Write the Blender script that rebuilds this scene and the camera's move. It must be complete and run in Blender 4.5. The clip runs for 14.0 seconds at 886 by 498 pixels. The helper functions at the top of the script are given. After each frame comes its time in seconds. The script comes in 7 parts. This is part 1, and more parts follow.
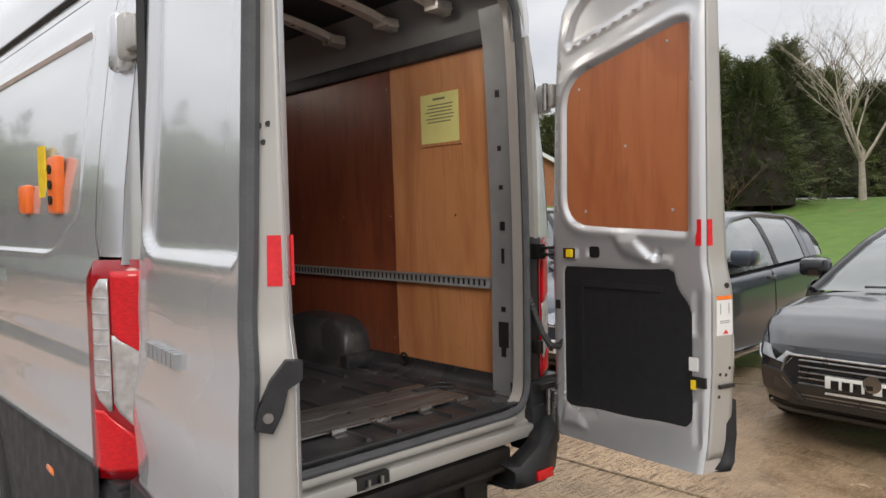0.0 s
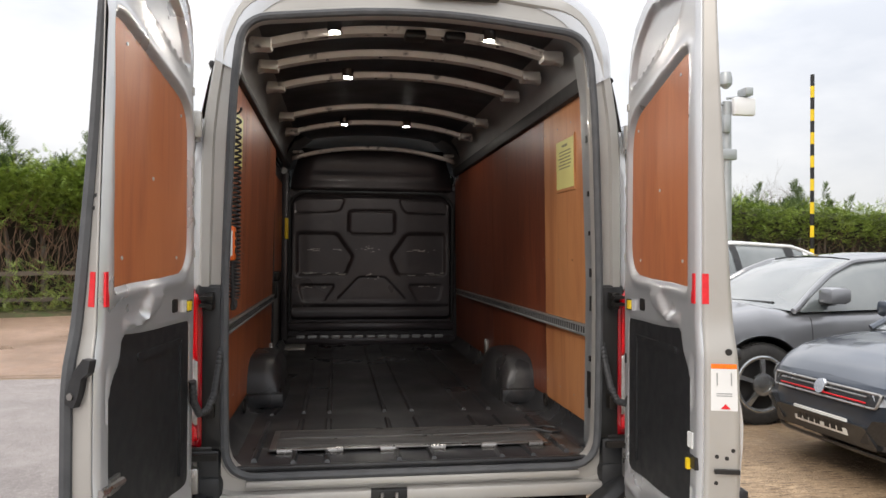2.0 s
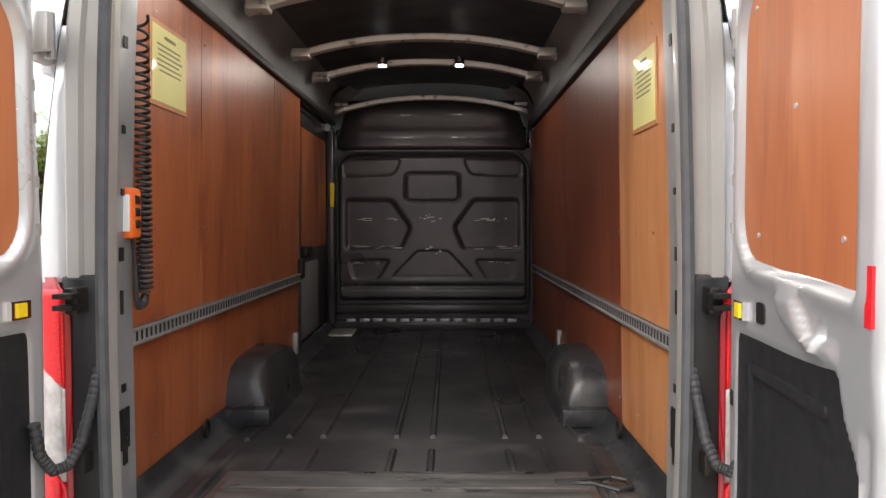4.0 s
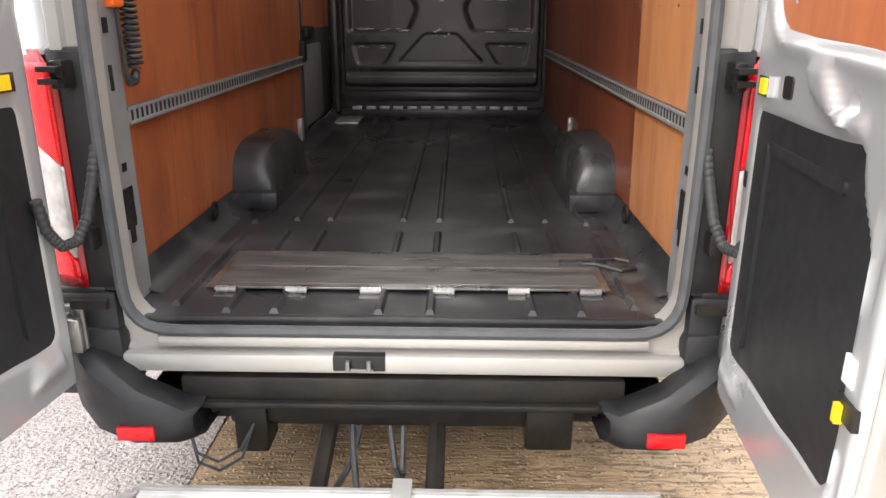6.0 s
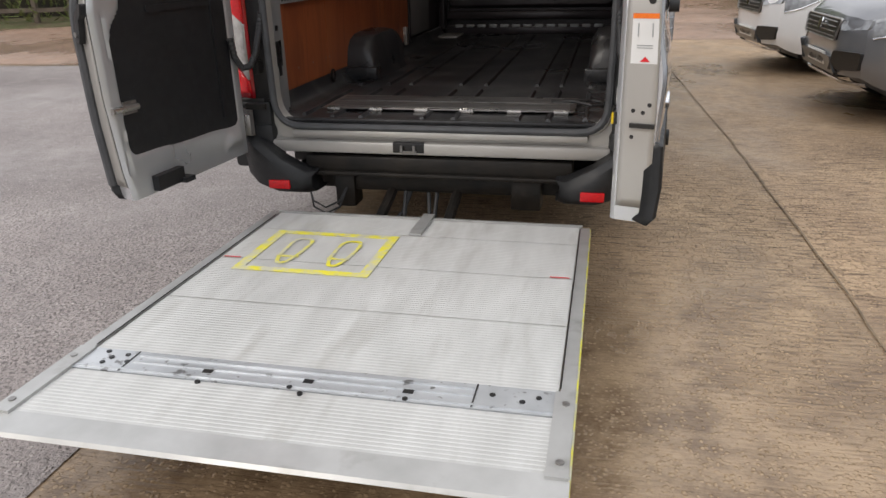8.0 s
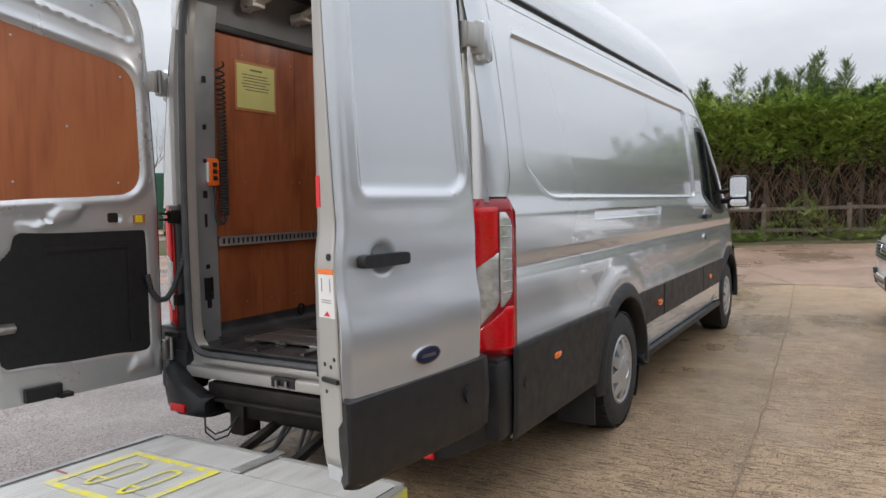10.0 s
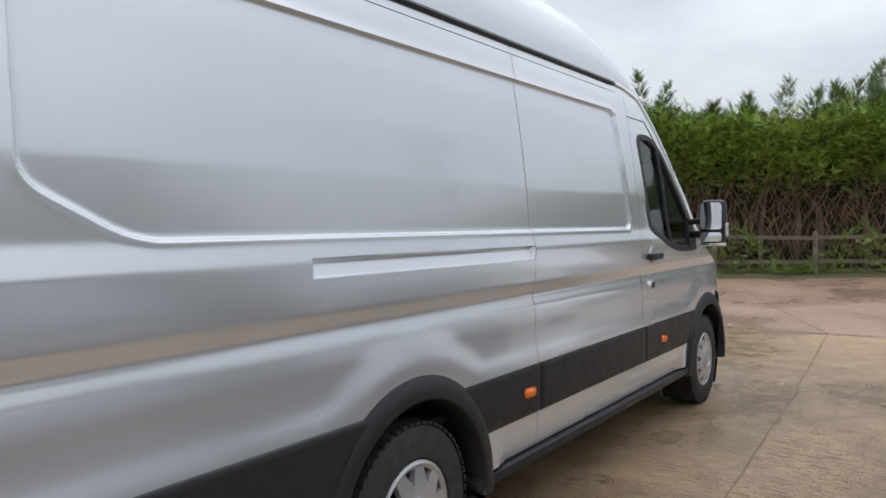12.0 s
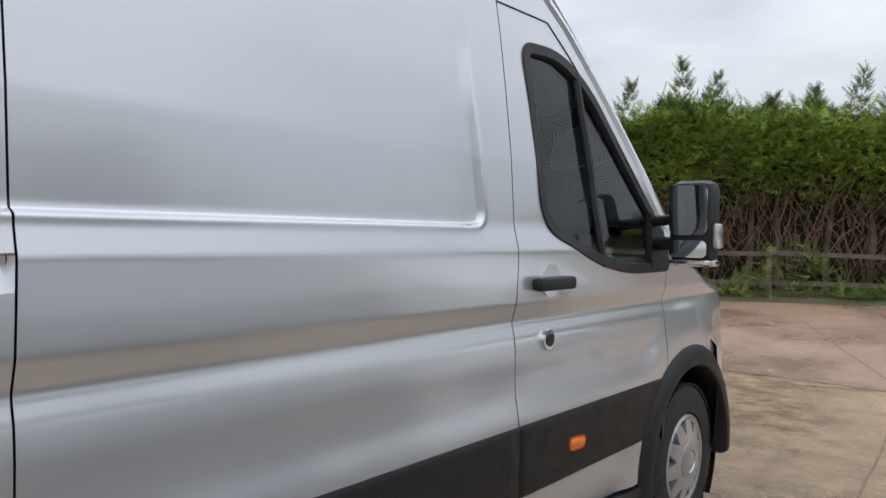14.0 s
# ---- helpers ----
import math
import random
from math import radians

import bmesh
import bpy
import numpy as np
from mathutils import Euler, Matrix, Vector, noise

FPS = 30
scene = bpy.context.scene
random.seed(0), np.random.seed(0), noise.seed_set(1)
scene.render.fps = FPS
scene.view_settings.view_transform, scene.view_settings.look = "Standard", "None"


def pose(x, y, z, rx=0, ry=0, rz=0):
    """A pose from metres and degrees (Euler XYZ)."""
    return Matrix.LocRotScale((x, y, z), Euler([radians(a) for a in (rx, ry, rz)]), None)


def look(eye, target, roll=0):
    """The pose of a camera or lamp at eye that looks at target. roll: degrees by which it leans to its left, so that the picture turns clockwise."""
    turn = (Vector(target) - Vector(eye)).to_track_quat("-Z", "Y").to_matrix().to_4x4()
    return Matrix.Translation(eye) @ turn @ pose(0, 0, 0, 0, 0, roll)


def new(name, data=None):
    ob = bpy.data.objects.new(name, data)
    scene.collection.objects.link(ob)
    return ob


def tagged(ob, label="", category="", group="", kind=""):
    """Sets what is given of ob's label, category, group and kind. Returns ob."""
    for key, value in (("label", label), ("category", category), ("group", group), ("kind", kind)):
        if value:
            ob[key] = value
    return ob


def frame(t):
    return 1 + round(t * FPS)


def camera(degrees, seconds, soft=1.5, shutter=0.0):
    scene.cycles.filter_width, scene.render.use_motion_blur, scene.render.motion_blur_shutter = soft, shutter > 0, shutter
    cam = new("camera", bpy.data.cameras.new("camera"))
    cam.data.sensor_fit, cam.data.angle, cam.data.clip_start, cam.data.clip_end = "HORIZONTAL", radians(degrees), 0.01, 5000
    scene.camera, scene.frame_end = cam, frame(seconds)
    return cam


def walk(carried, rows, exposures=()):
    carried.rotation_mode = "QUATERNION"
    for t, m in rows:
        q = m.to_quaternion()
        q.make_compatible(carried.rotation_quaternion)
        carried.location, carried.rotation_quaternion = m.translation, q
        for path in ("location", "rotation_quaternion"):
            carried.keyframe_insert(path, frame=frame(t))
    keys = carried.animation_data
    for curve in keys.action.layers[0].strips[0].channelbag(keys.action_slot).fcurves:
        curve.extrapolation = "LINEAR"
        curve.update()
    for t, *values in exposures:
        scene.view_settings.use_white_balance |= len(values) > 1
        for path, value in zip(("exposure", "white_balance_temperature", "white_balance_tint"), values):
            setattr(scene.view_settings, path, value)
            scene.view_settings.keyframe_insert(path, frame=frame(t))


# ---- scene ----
cam = camera(62.6, 14.0)
PATH = [
    (0, (-1.723, -2.14, 1.493), (-0.357, -0.681, 1.402), -1.1),
    (0.5, (-1.446, -2.504, 1.501), (-0.36, -0.825, 1.456), -0.6),
    (1, (-1.093, -2.775, 1.516), (-0.308, -0.936, 1.507), -0.1),
    (1.5, (-0.709, -2.989, 1.527), (-0.197, -1.056, 1.539), 0.2),
    (2, (-0.343, -3.039, 1.514), (-0.054, -1.06, 1.532), 0.4),
    (2.2, (-0.213, -3.013, 1.507), (0.0, -1.024, 1.527), 0.4),
    (4.3, (0.154, -1.779, 1.541), (0.132, 0.217, 1.419), -0.1),
    (4.5, (0.107, -1.689, 1.554), (0.092, 0.304, 1.386), 0.0),
    (5, (0.068, -1.601, 1.549), (0.062, 0.375, 1.243), 0.1),
    (5.5, (0.091, -1.635, 1.536), (0.079, 0.312, 1.077), 0.2),
    (6, (0.161, -1.888, 1.481), (0.117, 0.011, 0.857), 0.1),
    (6.5, (0.214, -2.294, 1.385), (0.113, -0.455, 0.606), 0.1),
    (7, (0.288, -2.721, 1.343), (0.117, -0.964, 0.403), -0.1),
    (7.5, (0.515, -3.078, 1.345), (0.244, -1.319, 0.434), -0.8),
    (8, (0.76, -3.246, 1.344), (0.351, -1.434, 0.603), -1.4),
    (8.5, (1.119, -3.26, 1.359), (0.524, -1.424, 0.835), -1.7),
    (8.7, (1.275, -3.248, 1.358), (0.604, -1.416, 0.919), -1.7),
    (10.8, (2.636, -1.828, 1.419), (1.532, -0.162, 1.336), -0.9),
    (11, (2.663, -1.605, 1.436), (1.546, 0.052, 1.354), -0.9),
    (11.5, (2.685, -1.016, 1.431), (1.548, 0.629, 1.363), -0.8),
    (12, (2.636, -0.403, 1.427), (1.48, 1.228, 1.36), -0.6),
    (12.5, (2.585, 0.257, 1.401), (1.411, 1.874, 1.338), -0.4),
    (13, (2.504, 0.917, 1.392), (1.302, 2.514, 1.328), -0.2),
    (13.5, (2.433, 1.586, 1.393), (1.18, 3.143, 1.322), 0.5),
    (14, (2.276, 2.201, 1.367), (0.989, 3.731, 1.322), 0.9),
]
EXPOSURES = [(0.0, 0.12, 6980, 11.5), (1.0, 0.42, 6980, 11.5), (2.2, 0.48, 6980, 11.5), (4.3, 1.42, 6900, 12), (5.1, 1.86, 6900, 12), (5.6, 1.88, 6900, 12), (6.0, 1.6, 6900, 12), (6.5, 0.8, 6900, 12), (7.0, -0.1, 6900, 12), (7.6, -0.08, 6900, 12), (8.7, 0.08, 6900, 12), (10.8, 0.06, 6500, 10), (14.0, 0.02, 6500, 10)]
walk(cam, [(t, look(e, a, r)) for t, e, a, r in PATH], EXPOSURES)

# ---- sky and light: a bright overcast winter day ----
world = bpy.data.worlds.new("overcast_sky")
scene.world = world
world.use_nodes = True
wt = world.node_tree
wt.nodes.clear()
SUN_EL, SUN_AZ = 34.0, 215.0


def wnode(kind, **kw):
    n = wt.nodes.new(kind)
    for k, v in kw.items():
        n.inputs[k].default_value = v
    return n


sky = wt.nodes.new("ShaderNodeTexSky")
sky.sky_type, sky.sun_disc = "NISHITA", False
sky.sun_elevation, sky.sun_rotation = radians(SUN_EL), radians(SUN_AZ)
sky.air_density, sky.dust_density = 1.0, 2.0
wco = wt.nodes.new("ShaderNodeTexCoord")
wmap = wt.nodes.new("ShaderNodeMapping")
wmap.inputs["Scale"].default_value = (1.0, 1.0, 2.6)
wnoise = wnode("ShaderNodeTexNoise", Scale=2.2, Detail=6.0, Roughness=0.55)
wramp = wt.nodes.new("ShaderNodeValToRGB")
wramp.color_ramp.elements[0].position, wramp.color_ramp.elements[0].color = 0.3, (0.55, 0.60, 0.685, 1)
wramp.color_ramp.elements[1].position, wramp.color_ramp.elements[1].color = 0.68, (0.90, 0.935, 0.985, 1)
wscale = wt.nodes.new("ShaderNodeVectorMath")
wscale.operation = "SCALE"
wscale.inputs["Scale"].default_value = 8.6
wmix = wt.nodes.new("ShaderNodeMix")
wmix.data_type = "RGBA"
wmix.inputs["Factor"].default_value = 0.93
wbg = wt.nodes.new("ShaderNodeBackground")
wbg.inputs["Strength"].default_value = 0.12
wout = wt.nodes.new("ShaderNodeOutputWorld")
wl = wt.links
wl.new(wco.outputs["Generated"], wmap.inputs["Vector"])
wl.new(wmap.outputs["Vector"], wnoise.inputs["Vector"])
wl.new(wnoise.outputs["Fac"], wramp.inputs["Fac"])
wl.new(wramp.outputs["Color"], wscale.inputs[0])
wsep = wt.nodes.new("ShaderNodeSeparateXYZ")
wup = wt.nodes.new("ShaderNodeMapRange")
wup.inputs["From Min"].default_value, wup.inputs["From Max"].default_value = 0.0, 1.0
wup.inputs["To Min"].default_value, wup.inputs["To Max"].default_value = 5.3, 19.5
wl.new(wco.outputs["Generated"], wsep.inputs["Vector"])
wl.new(wsep.outputs["Z"], wup.inputs["Value"])
wl.new(wup.outputs["Result"], wscale.inputs["Scale"])
wl.new(sky.outputs["Color"], wmix.inputs["A"])
wl.new(wscale.outputs["Vector"], wmix.inputs["B"])
wl.new(wmix.outputs["Result"], wbg.inputs["Color"])
wl.new(wbg.outputs["Background"], wout.inputs["Surface"])
sun = new("sun", bpy.data.lights.new("sun", "SUN"))
sun.data.energy, sun.data.angle, sun.data.color = 0.9, radians(20), (1.0, 0.96, 0.9)
_az = radians(SUN_AZ)
sun.matrix_world = look((0, 0, 0), (-math.sin(_az) * math.cos(radians(SUN_EL)), -math.cos(_az) * math.cos(radians(SUN_EL)), -math.sin(radians(SUN_EL))))


# ---- materials ----
def mat(name, color, rough=0.5, metal=0.0, coat=0.0, color2=None, scale=8.0, detail=4.0, stretch=(1, 1, 1), bump=0.0, bscale=60.0,
        rvar=0.0, spots=None, spot_scale=3.0, spot_at=(0.55, 0.7), island=0.0, spec=0.5, trans=0.0, ior=1.45, emit=0.0, alpha_noise=None):
    """A principled surface: two colours mixed by noise, optional blotches, fine relief and uneven gloss."""
    m = bpy.data.materials.new(name)
    m.use_nodes = True
    nt = m.node_tree
    b = nt.nodes["Principled BSDF"]
    link = nt.links.new
    b.inputs["Roughness"].default_value, b.inputs["Metallic"].default_value = rough, metal
    b.inputs["Coat Weight"].default_value, b.inputs["Coat Roughness"].default_value = coat, 0.04
    b.inputs["Specular IOR Level"].default_value, b.inputs["IOR"].default_value = spec, ior
    b.inputs["Transmission Weight"].default_value = trans
    c1 = (*color, 1)
    b.inputs["Base Color"].default_value = c1
    if emit:
        b.inputs["Emission Color"].default_value, b.inputs["Emission Strength"].default_value = c1, emit
    co = nt.nodes.new("ShaderNodeTexCoord")
    mp = nt.nodes.new("ShaderNodeMapping")
    mp.inputs["Scale"].default_value = stretch
    link(co.outputs["Object"], mp.inputs["Vector"])

    def noise_at(s, d=4.0):
        n = nt.nodes.new("ShaderNodeTexNoise")
        n.inputs["Scale"].default_value, n.inputs["Detail"].default_value = s, d
        link(mp.outputs["Vector"], n.inputs["Vector"])
        return n.outputs["Fac"]

    def ramp(fac, lo, hi):
        r = nt.nodes.new("ShaderNodeMapRange")
        r.inputs["From Min"].default_value, r.inputs["From Max"].default_value = lo, hi
        link(fac, r.inputs["Value"])
        return r.outputs["Result"]

    def mixc(fac, a, bb):
        x = nt.nodes.new("ShaderNodeMix")
        x.data_type = "RGBA"
        link(fac, x.inputs["Factor"])
        for v, s in ((a, "A"), (bb, "B")):
            if isinstance(v, tuple):
                x.inputs[s].default_value = v
            else:
                link(v, x.inputs[s])
        return x.outputs["Result"]

    col = None
    if color2:
        col = mixc(ramp(noise_at(scale, detail), 0.3, 0.7), c1, (*color2, 1))
    if spots:
        col = mixc(ramp(noise_at(spot_scale, 5.0), *spot_at), col or c1, (*spots, 1))
    if island:
        g = nt.nodes.new("ShaderNodeNewGeometry")
        h = nt.nodes.new("ShaderNodeHueSaturation")
        rr = nt.nodes.new("ShaderNodeMapRange")
        rr.inputs["To Min"].default_value, rr.inputs["To Max"].default_value = 1 - island, 1 + island
        link(g.outputs["Random Per Island"], rr.inputs["Value"])
        link(rr.outputs["Result"], h.inputs["Value"])
        if col:
            link(col, h.inputs["Color"])
        else:
            h.inputs["Color"].default_value = c1
        col = h.outputs["Color"]
    if col:
        link(col, b.inputs["Base Color"])
    if rvar:
        r = nt.nodes.new("ShaderNodeMapRange")
        r.inputs["From Min"].default_value, r.inputs["From Max"].default_value = 0.3, 0.7
        r.inputs["To Min"].default_value, r.inputs["To Max"].default_value = max(0.02, rough - rvar), min(1, rough + rvar)
        link(noise_at(scale * 0.6, 5.0), r.inputs["Value"])
        link(r.outputs["Result"], b.inputs["Roughness"])
    if bump:
        bn = nt.nodes.new("ShaderNodeBump")
        bn.inputs["Strength"].default_value, bn.inputs["Distance"].default_value = bump, 0.01
        link(noise_at(bscale, 5.0), bn.inputs["Height"])
        link(bn.outputs["Normal"], b.inputs["Normal"])
    return m


SILVER = mat("silver_paint", (0.65, 0.665, 0.69), 0.26, 0.60, 1.0, (0.675, 0.69, 0.715), 3.0)
SILVER.node_tree.nodes["Principled BSDF"].inputs["Coat Roughness"].default_value = 0.03
SILVER_IN = mat("inner_silver_paint", (0.57, 0.58, 0.60), 0.32, 0.62, 0.3, (0.62, 0.63, 0.64), 5.0, rvar=0.07)
FLANGE = mat("pale_silver_paint", (0.41, 0.395, 0.372), 0.36, 0.35, 0.4, (0.46, 0.445, 0.42), 4.0, spots=(0.36, 0.34, 0.31), spot_scale=6.0, spot_at=(0.6, 0.85))
GREYMETAL = mat("grey_primer_metal", (0.34, 0.355, 0.365), 0.42, 0.5, 0.0, (0.40, 0.41, 0.42), 9.0, rvar=0.1)
GALV = mat("galvanised_rail", (0.50, 0.52, 0.53), 0.42, 0.6, 0.0, (0.40, 0.42, 0.43), 20.0, rvar=0.12)
CLAD = mat("black_grained_plastic", (0.012, 0.0125, 0.014), 0.45, 0.0, 0.0, (0.019, 0.0195, 0.021), 30.0, bump=0.12, bscale=400.0, rvar=0.08)
RUBBER = mat("black_rubber", (0.022, 0.023, 0.025), 0.55, 0.0, 0.0, (0.04, 0.04, 0.042), 12.0, bump=0.1, bscale=90.0)
SEAL = mat("grey_rubber_seal", (0.06, 0.063, 0.068), 0.6, 0.0, 0.0, (0.085, 0.087, 0.092), 15.0, bump=0.25, bscale=120.0)
BLACK = mat("black_paint", (0.009, 0.0095, 0.011), 0.4, 0.0, 0.1, (0.02, 0.019, 0.018), 5.0, rvar=0.15)
DIRTY = mat("dirty_black_steel", (0.009, 0.009, 0.009), 0.5, 0.3, 0.0, (0.026, 0.021, 0.017), 9.0, rvar=0.2, bump=0.2, bscale=40.0)
LINER = mat("black_floor_liner", (0.017, 0.018, 0.021), 0.34, 0.0, 0.0, (0.040, 0.040, 0.042), 3.0, spots=(0.085, 0.085, 0.084), spot_scale=5.0, spot_at=(0.52, 0.78), bump=0.10, bscale=260.0, rvar=0.12)
BULK = mat("black_pressed_steel", (0.040, 0.036, 0.040), 0.36, 0.3, 0.2, (0.066, 0.058, 0.063), 2.5, rvar=0.12, spots=(0.085, 0.08, 0.08), spot_scale=4.0, spot_at=(0.58, 0.85))
HEADLINE = mat("dark_roof_lining", (0.030, 0.033, 0.040), 0.42, 0.2, 0.0, (0.044, 0.047, 0.054), 6.0, rvar=0.1)
INNERSIDE = mat("grey_inner_panel", (0.22, 0.225, 0.228), 0.5, 0.2, 0.0, (0.27, 0.275, 0.28), 5.0)
BOW = mat("roof_bow_metal", (0.55, 0.53, 0.50), 0.4, 0.4, 0.0, (0.66, 0.64, 0.61), 9.0, spots=(0.16, 0.15, 0.15), spot_scale=14.0, spot_at=(0.6, 0.7))
REDLENS = mat("red_lens", (0.72, 0.006, 0.012), 0.14, 0.0, 0.5, (0.50, 0.003, 0.008), 70.0, stretch=(1, 1, 3), spec=0.4)
DARKRED = mat("dark_red_lens", (0.30, 0.004, 0.010), 0.14, 0.0, 0.5, spec=0.4)
CLEARLENS = mat("clear_ribbed_lens", (0.60, 0.585, 0.57), 0.12, 0.35, 1.0, (0.36, 0.345, 0.335), 26.0, bump=0.3, bscale=60.0)
REDTAPE = mat("red_reflector", (0.75, 0.02, 0.03), 0.35, 0.0, 0.3, (0.6, 0.012, 0.02), 90.0)
AMBER = mat("amber_lens", (0.95, 0.22, 0.01), 0.2, 0.0, 1.0, (0.85, 0.16, 0.008), 60.0)
ORANGE = mat("orange_plastic", (0.88, 0.17, 0.025), 0.4, 0.0, 0.1, (0.78, 0.14, 0.02), 20.0)
YELLOW = mat("yellow_plastic", (0.85, 0.6, 0.02), 0.4, 0.0, 0.1, (0.75, 0.5, 0.02), 25.0)
CHROME = mat("chrome", (0.75, 0.76, 0.78), 0.1, 1.0)
STEEL = mat("worn_steel", (0.42, 0.41, 0.40), 0.35, 0.9, 0.0, (0.25, 0.24, 0.23), 14.0, rvar=0.15)
HUBCAP = mat("silver_wheel_trim", (0.55, 0.56, 0.58), 0.3, 0.6, 0.5, (0.48, 0.49, 0.50), 9.0)
TYRE = mat("tyre_rubber", (0.022, 0.022, 0.023), 0.7, 0.0, 0.0, (0.04, 0.038, 0.036), 25.0, bump=0.2, bscale=90.0)
NAVYBADGE = mat("navy_badge", (0.012, 0.02, 0.075), 0.25, 0.2, 0.6)
PAPER = mat("yellow_laminated_paper", (0.74, 0.71, 0.28), 0.45, 0.0, 0.2, (0.68, 0.64, 0.24), 6.0)
WHITEPAPER = mat("white_sticker", (0.78, 0.78, 0.77), 0.4, 0.0, 0.1, (0.70, 0.70, 0.69), 8.0)
INK = mat("printed_ink", (0.20, 0.19, 0.11), 0.6)
GLASS = bpy.data.materials.new("window_glass")
GLASS.use_nodes = True
_gt = GLASS.node_tree
_gt.nodes.clear()
_see, _shine, _fr, _gm, _go = [_gt.nodes.new("ShaderNode" + k) for k in ("BsdfTransparent", "BsdfGlossy", "Fresnel", "MixShader", "OutputMaterial")]
_see.inputs["Color"].default_value = (0.66, 0.72, 0.70, 1)
_shine.inputs["Roughness"].default_value = 0.02
_fr.inputs["IOR"].default_value = 1.6
_gt.links.new(_fr.outputs["Fac"], _gm.inputs["Fac"])
_gt.links.new(_see.outputs["BSDF"], _gm.inputs[1])
_gt.links.new(_shine.outputs["BSDF"], _gm.inputs[2])
_gt.links.new(_gm.outputs["Shader"], _go.inputs["Surface"])
MIRROR = mat("mirror_glass", (0.86, 0.88, 0.9), 0.02, 1.0)
DASH = mat("cab_plastic", (0.03, 0.031, 0.034), 0.6, 0.0, 0.0, (0.045, 0.045, 0.048), 20.0)
ALU = mat("worn_aluminium", (0.50, 0.50, 0.485), 0.48, 0.2, 0.0, (0.60, 0.60, 0.585), 2.5, stretch=(5, 1, 1), spots=(0.36, 0.35, 0.325), spot_scale=2.0, spot_at=(0.55, 0.85), rvar=0.1, bump=0.1, bscale=80.0)
ALUEDGE = mat("dull_aluminium_edge", (0.42, 0.42, 0.41), 0.45, 0.55, 0.0, (0.54, 0.54, 0.53), 7.0, spots=(0.28, 0.27, 0.25), spot_scale=8.0, spot_at=(0.58, 0.8), rvar=0.1)
ALUBRIGHT = mat("bright_aluminium", (0.62, 0.64, 0.66), 0.35, 0.5, 0.0, (0.5, 0.52, 0.54), 10.0, spots=(0.2, 0.2, 0.2), spot_scale=30.0, spot_at=(0.62, 0.7))
YPAINT = mat("worn_yellow_paint", (0.86, 0.78, 0.05), 0.6, 0.0, 0.0, (0.78, 0.72, 0.08), 9.0, spots=(0.60, 0.59, 0.46), spot_scale=20.0, spot_at=(0.40, 0.62))
LED = mat("led_light", (1.0, 0.98, 0.94), 0.4, emit=16.0)


def ply(name, a, b, dark):
    """Reddish film-faced plywood: long vertical grain, dark streaks and blotches."""
    m = bpy.data.materials.new(name)
    m.use_nodes = True
    nt = m.node_tree
    bs = nt.nodes["Principled BSDF"]
    bs.inputs["Roughness"].default_value = 0.38
    link = nt.links.new
    co = nt.nodes.new("ShaderNodeTexCoord")

    def nz(stretch, s, d, dist=0.0):
        mp = nt.nodes.new("ShaderNodeMapping")
        mp.inputs["Scale"].default_value = stretch
        n = nt.nodes.new("ShaderNodeTexNoise")
        n.inputs["Scale"].default_value, n.inputs["Detail"].default_value, n.inputs["Distortion"].default_value = s, d, dist
        link(co.outputs["Object"], mp.inputs["Vector"])
        link(mp.outputs["Vector"], n.inputs["Vector"])
        return n.outputs["Fac"]

    def mixin(f, lo, hi, A, B):
        r = nt.nodes.new("ShaderNodeMapRange")
        r.inputs["From Min"].default_value, r.inputs["From Max"].default_value = lo, hi
        link(f, r.inputs["Value"])
        x = nt.nodes.new("ShaderNodeMix")
        x.data_type = "RGBA"
        link(r.outputs["Result"], x.inputs["Factor"])
        for v, s in ((A, "A"), (B, "B")):
            if isinstance(v, tuple):
                x.inputs[s].default_value = (*v, 1)
            else:
                link(v, x.inputs[s])
        return x.outputs["Result"]

    c = mixin(nz((1.6, 1.6, 0.5), 1.8, 6, 1.6), 0.32, 0.68, a, b)
    c = mixin(nz((9, 9, 0.6), 4.0, 6, 0.9), 0.52, 0.95, c, dark)
    c = mixin(nz((2.2, 2.2, 0.5), 1.7, 6, 1.4), 0.52, 0.80, c, dark)
    link(c, bs.inputs["Base Color"])
    bp = nt.nodes.new("ShaderNodeBump")
    bp.inputs["Strength"].default_value, bp.inputs["Distance"].default_value = 0.06, 0.004
    link(nz((40, 40, 1), 8.0, 4), bp.inputs["Height"])
    link(bp.outputs["Normal"], bs.inputs["Normal"])
    return m


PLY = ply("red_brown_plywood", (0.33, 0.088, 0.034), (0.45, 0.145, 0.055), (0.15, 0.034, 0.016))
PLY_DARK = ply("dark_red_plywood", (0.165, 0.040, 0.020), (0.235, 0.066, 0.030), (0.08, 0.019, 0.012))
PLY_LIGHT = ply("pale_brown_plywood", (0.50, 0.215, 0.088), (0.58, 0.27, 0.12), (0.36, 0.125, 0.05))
PLY_DOOR = ply("orange_brown_plywood", (0.40, 0.125, 0.05), (0.47, 0.165, 0.068), (0.28, 0.08, 0.034))


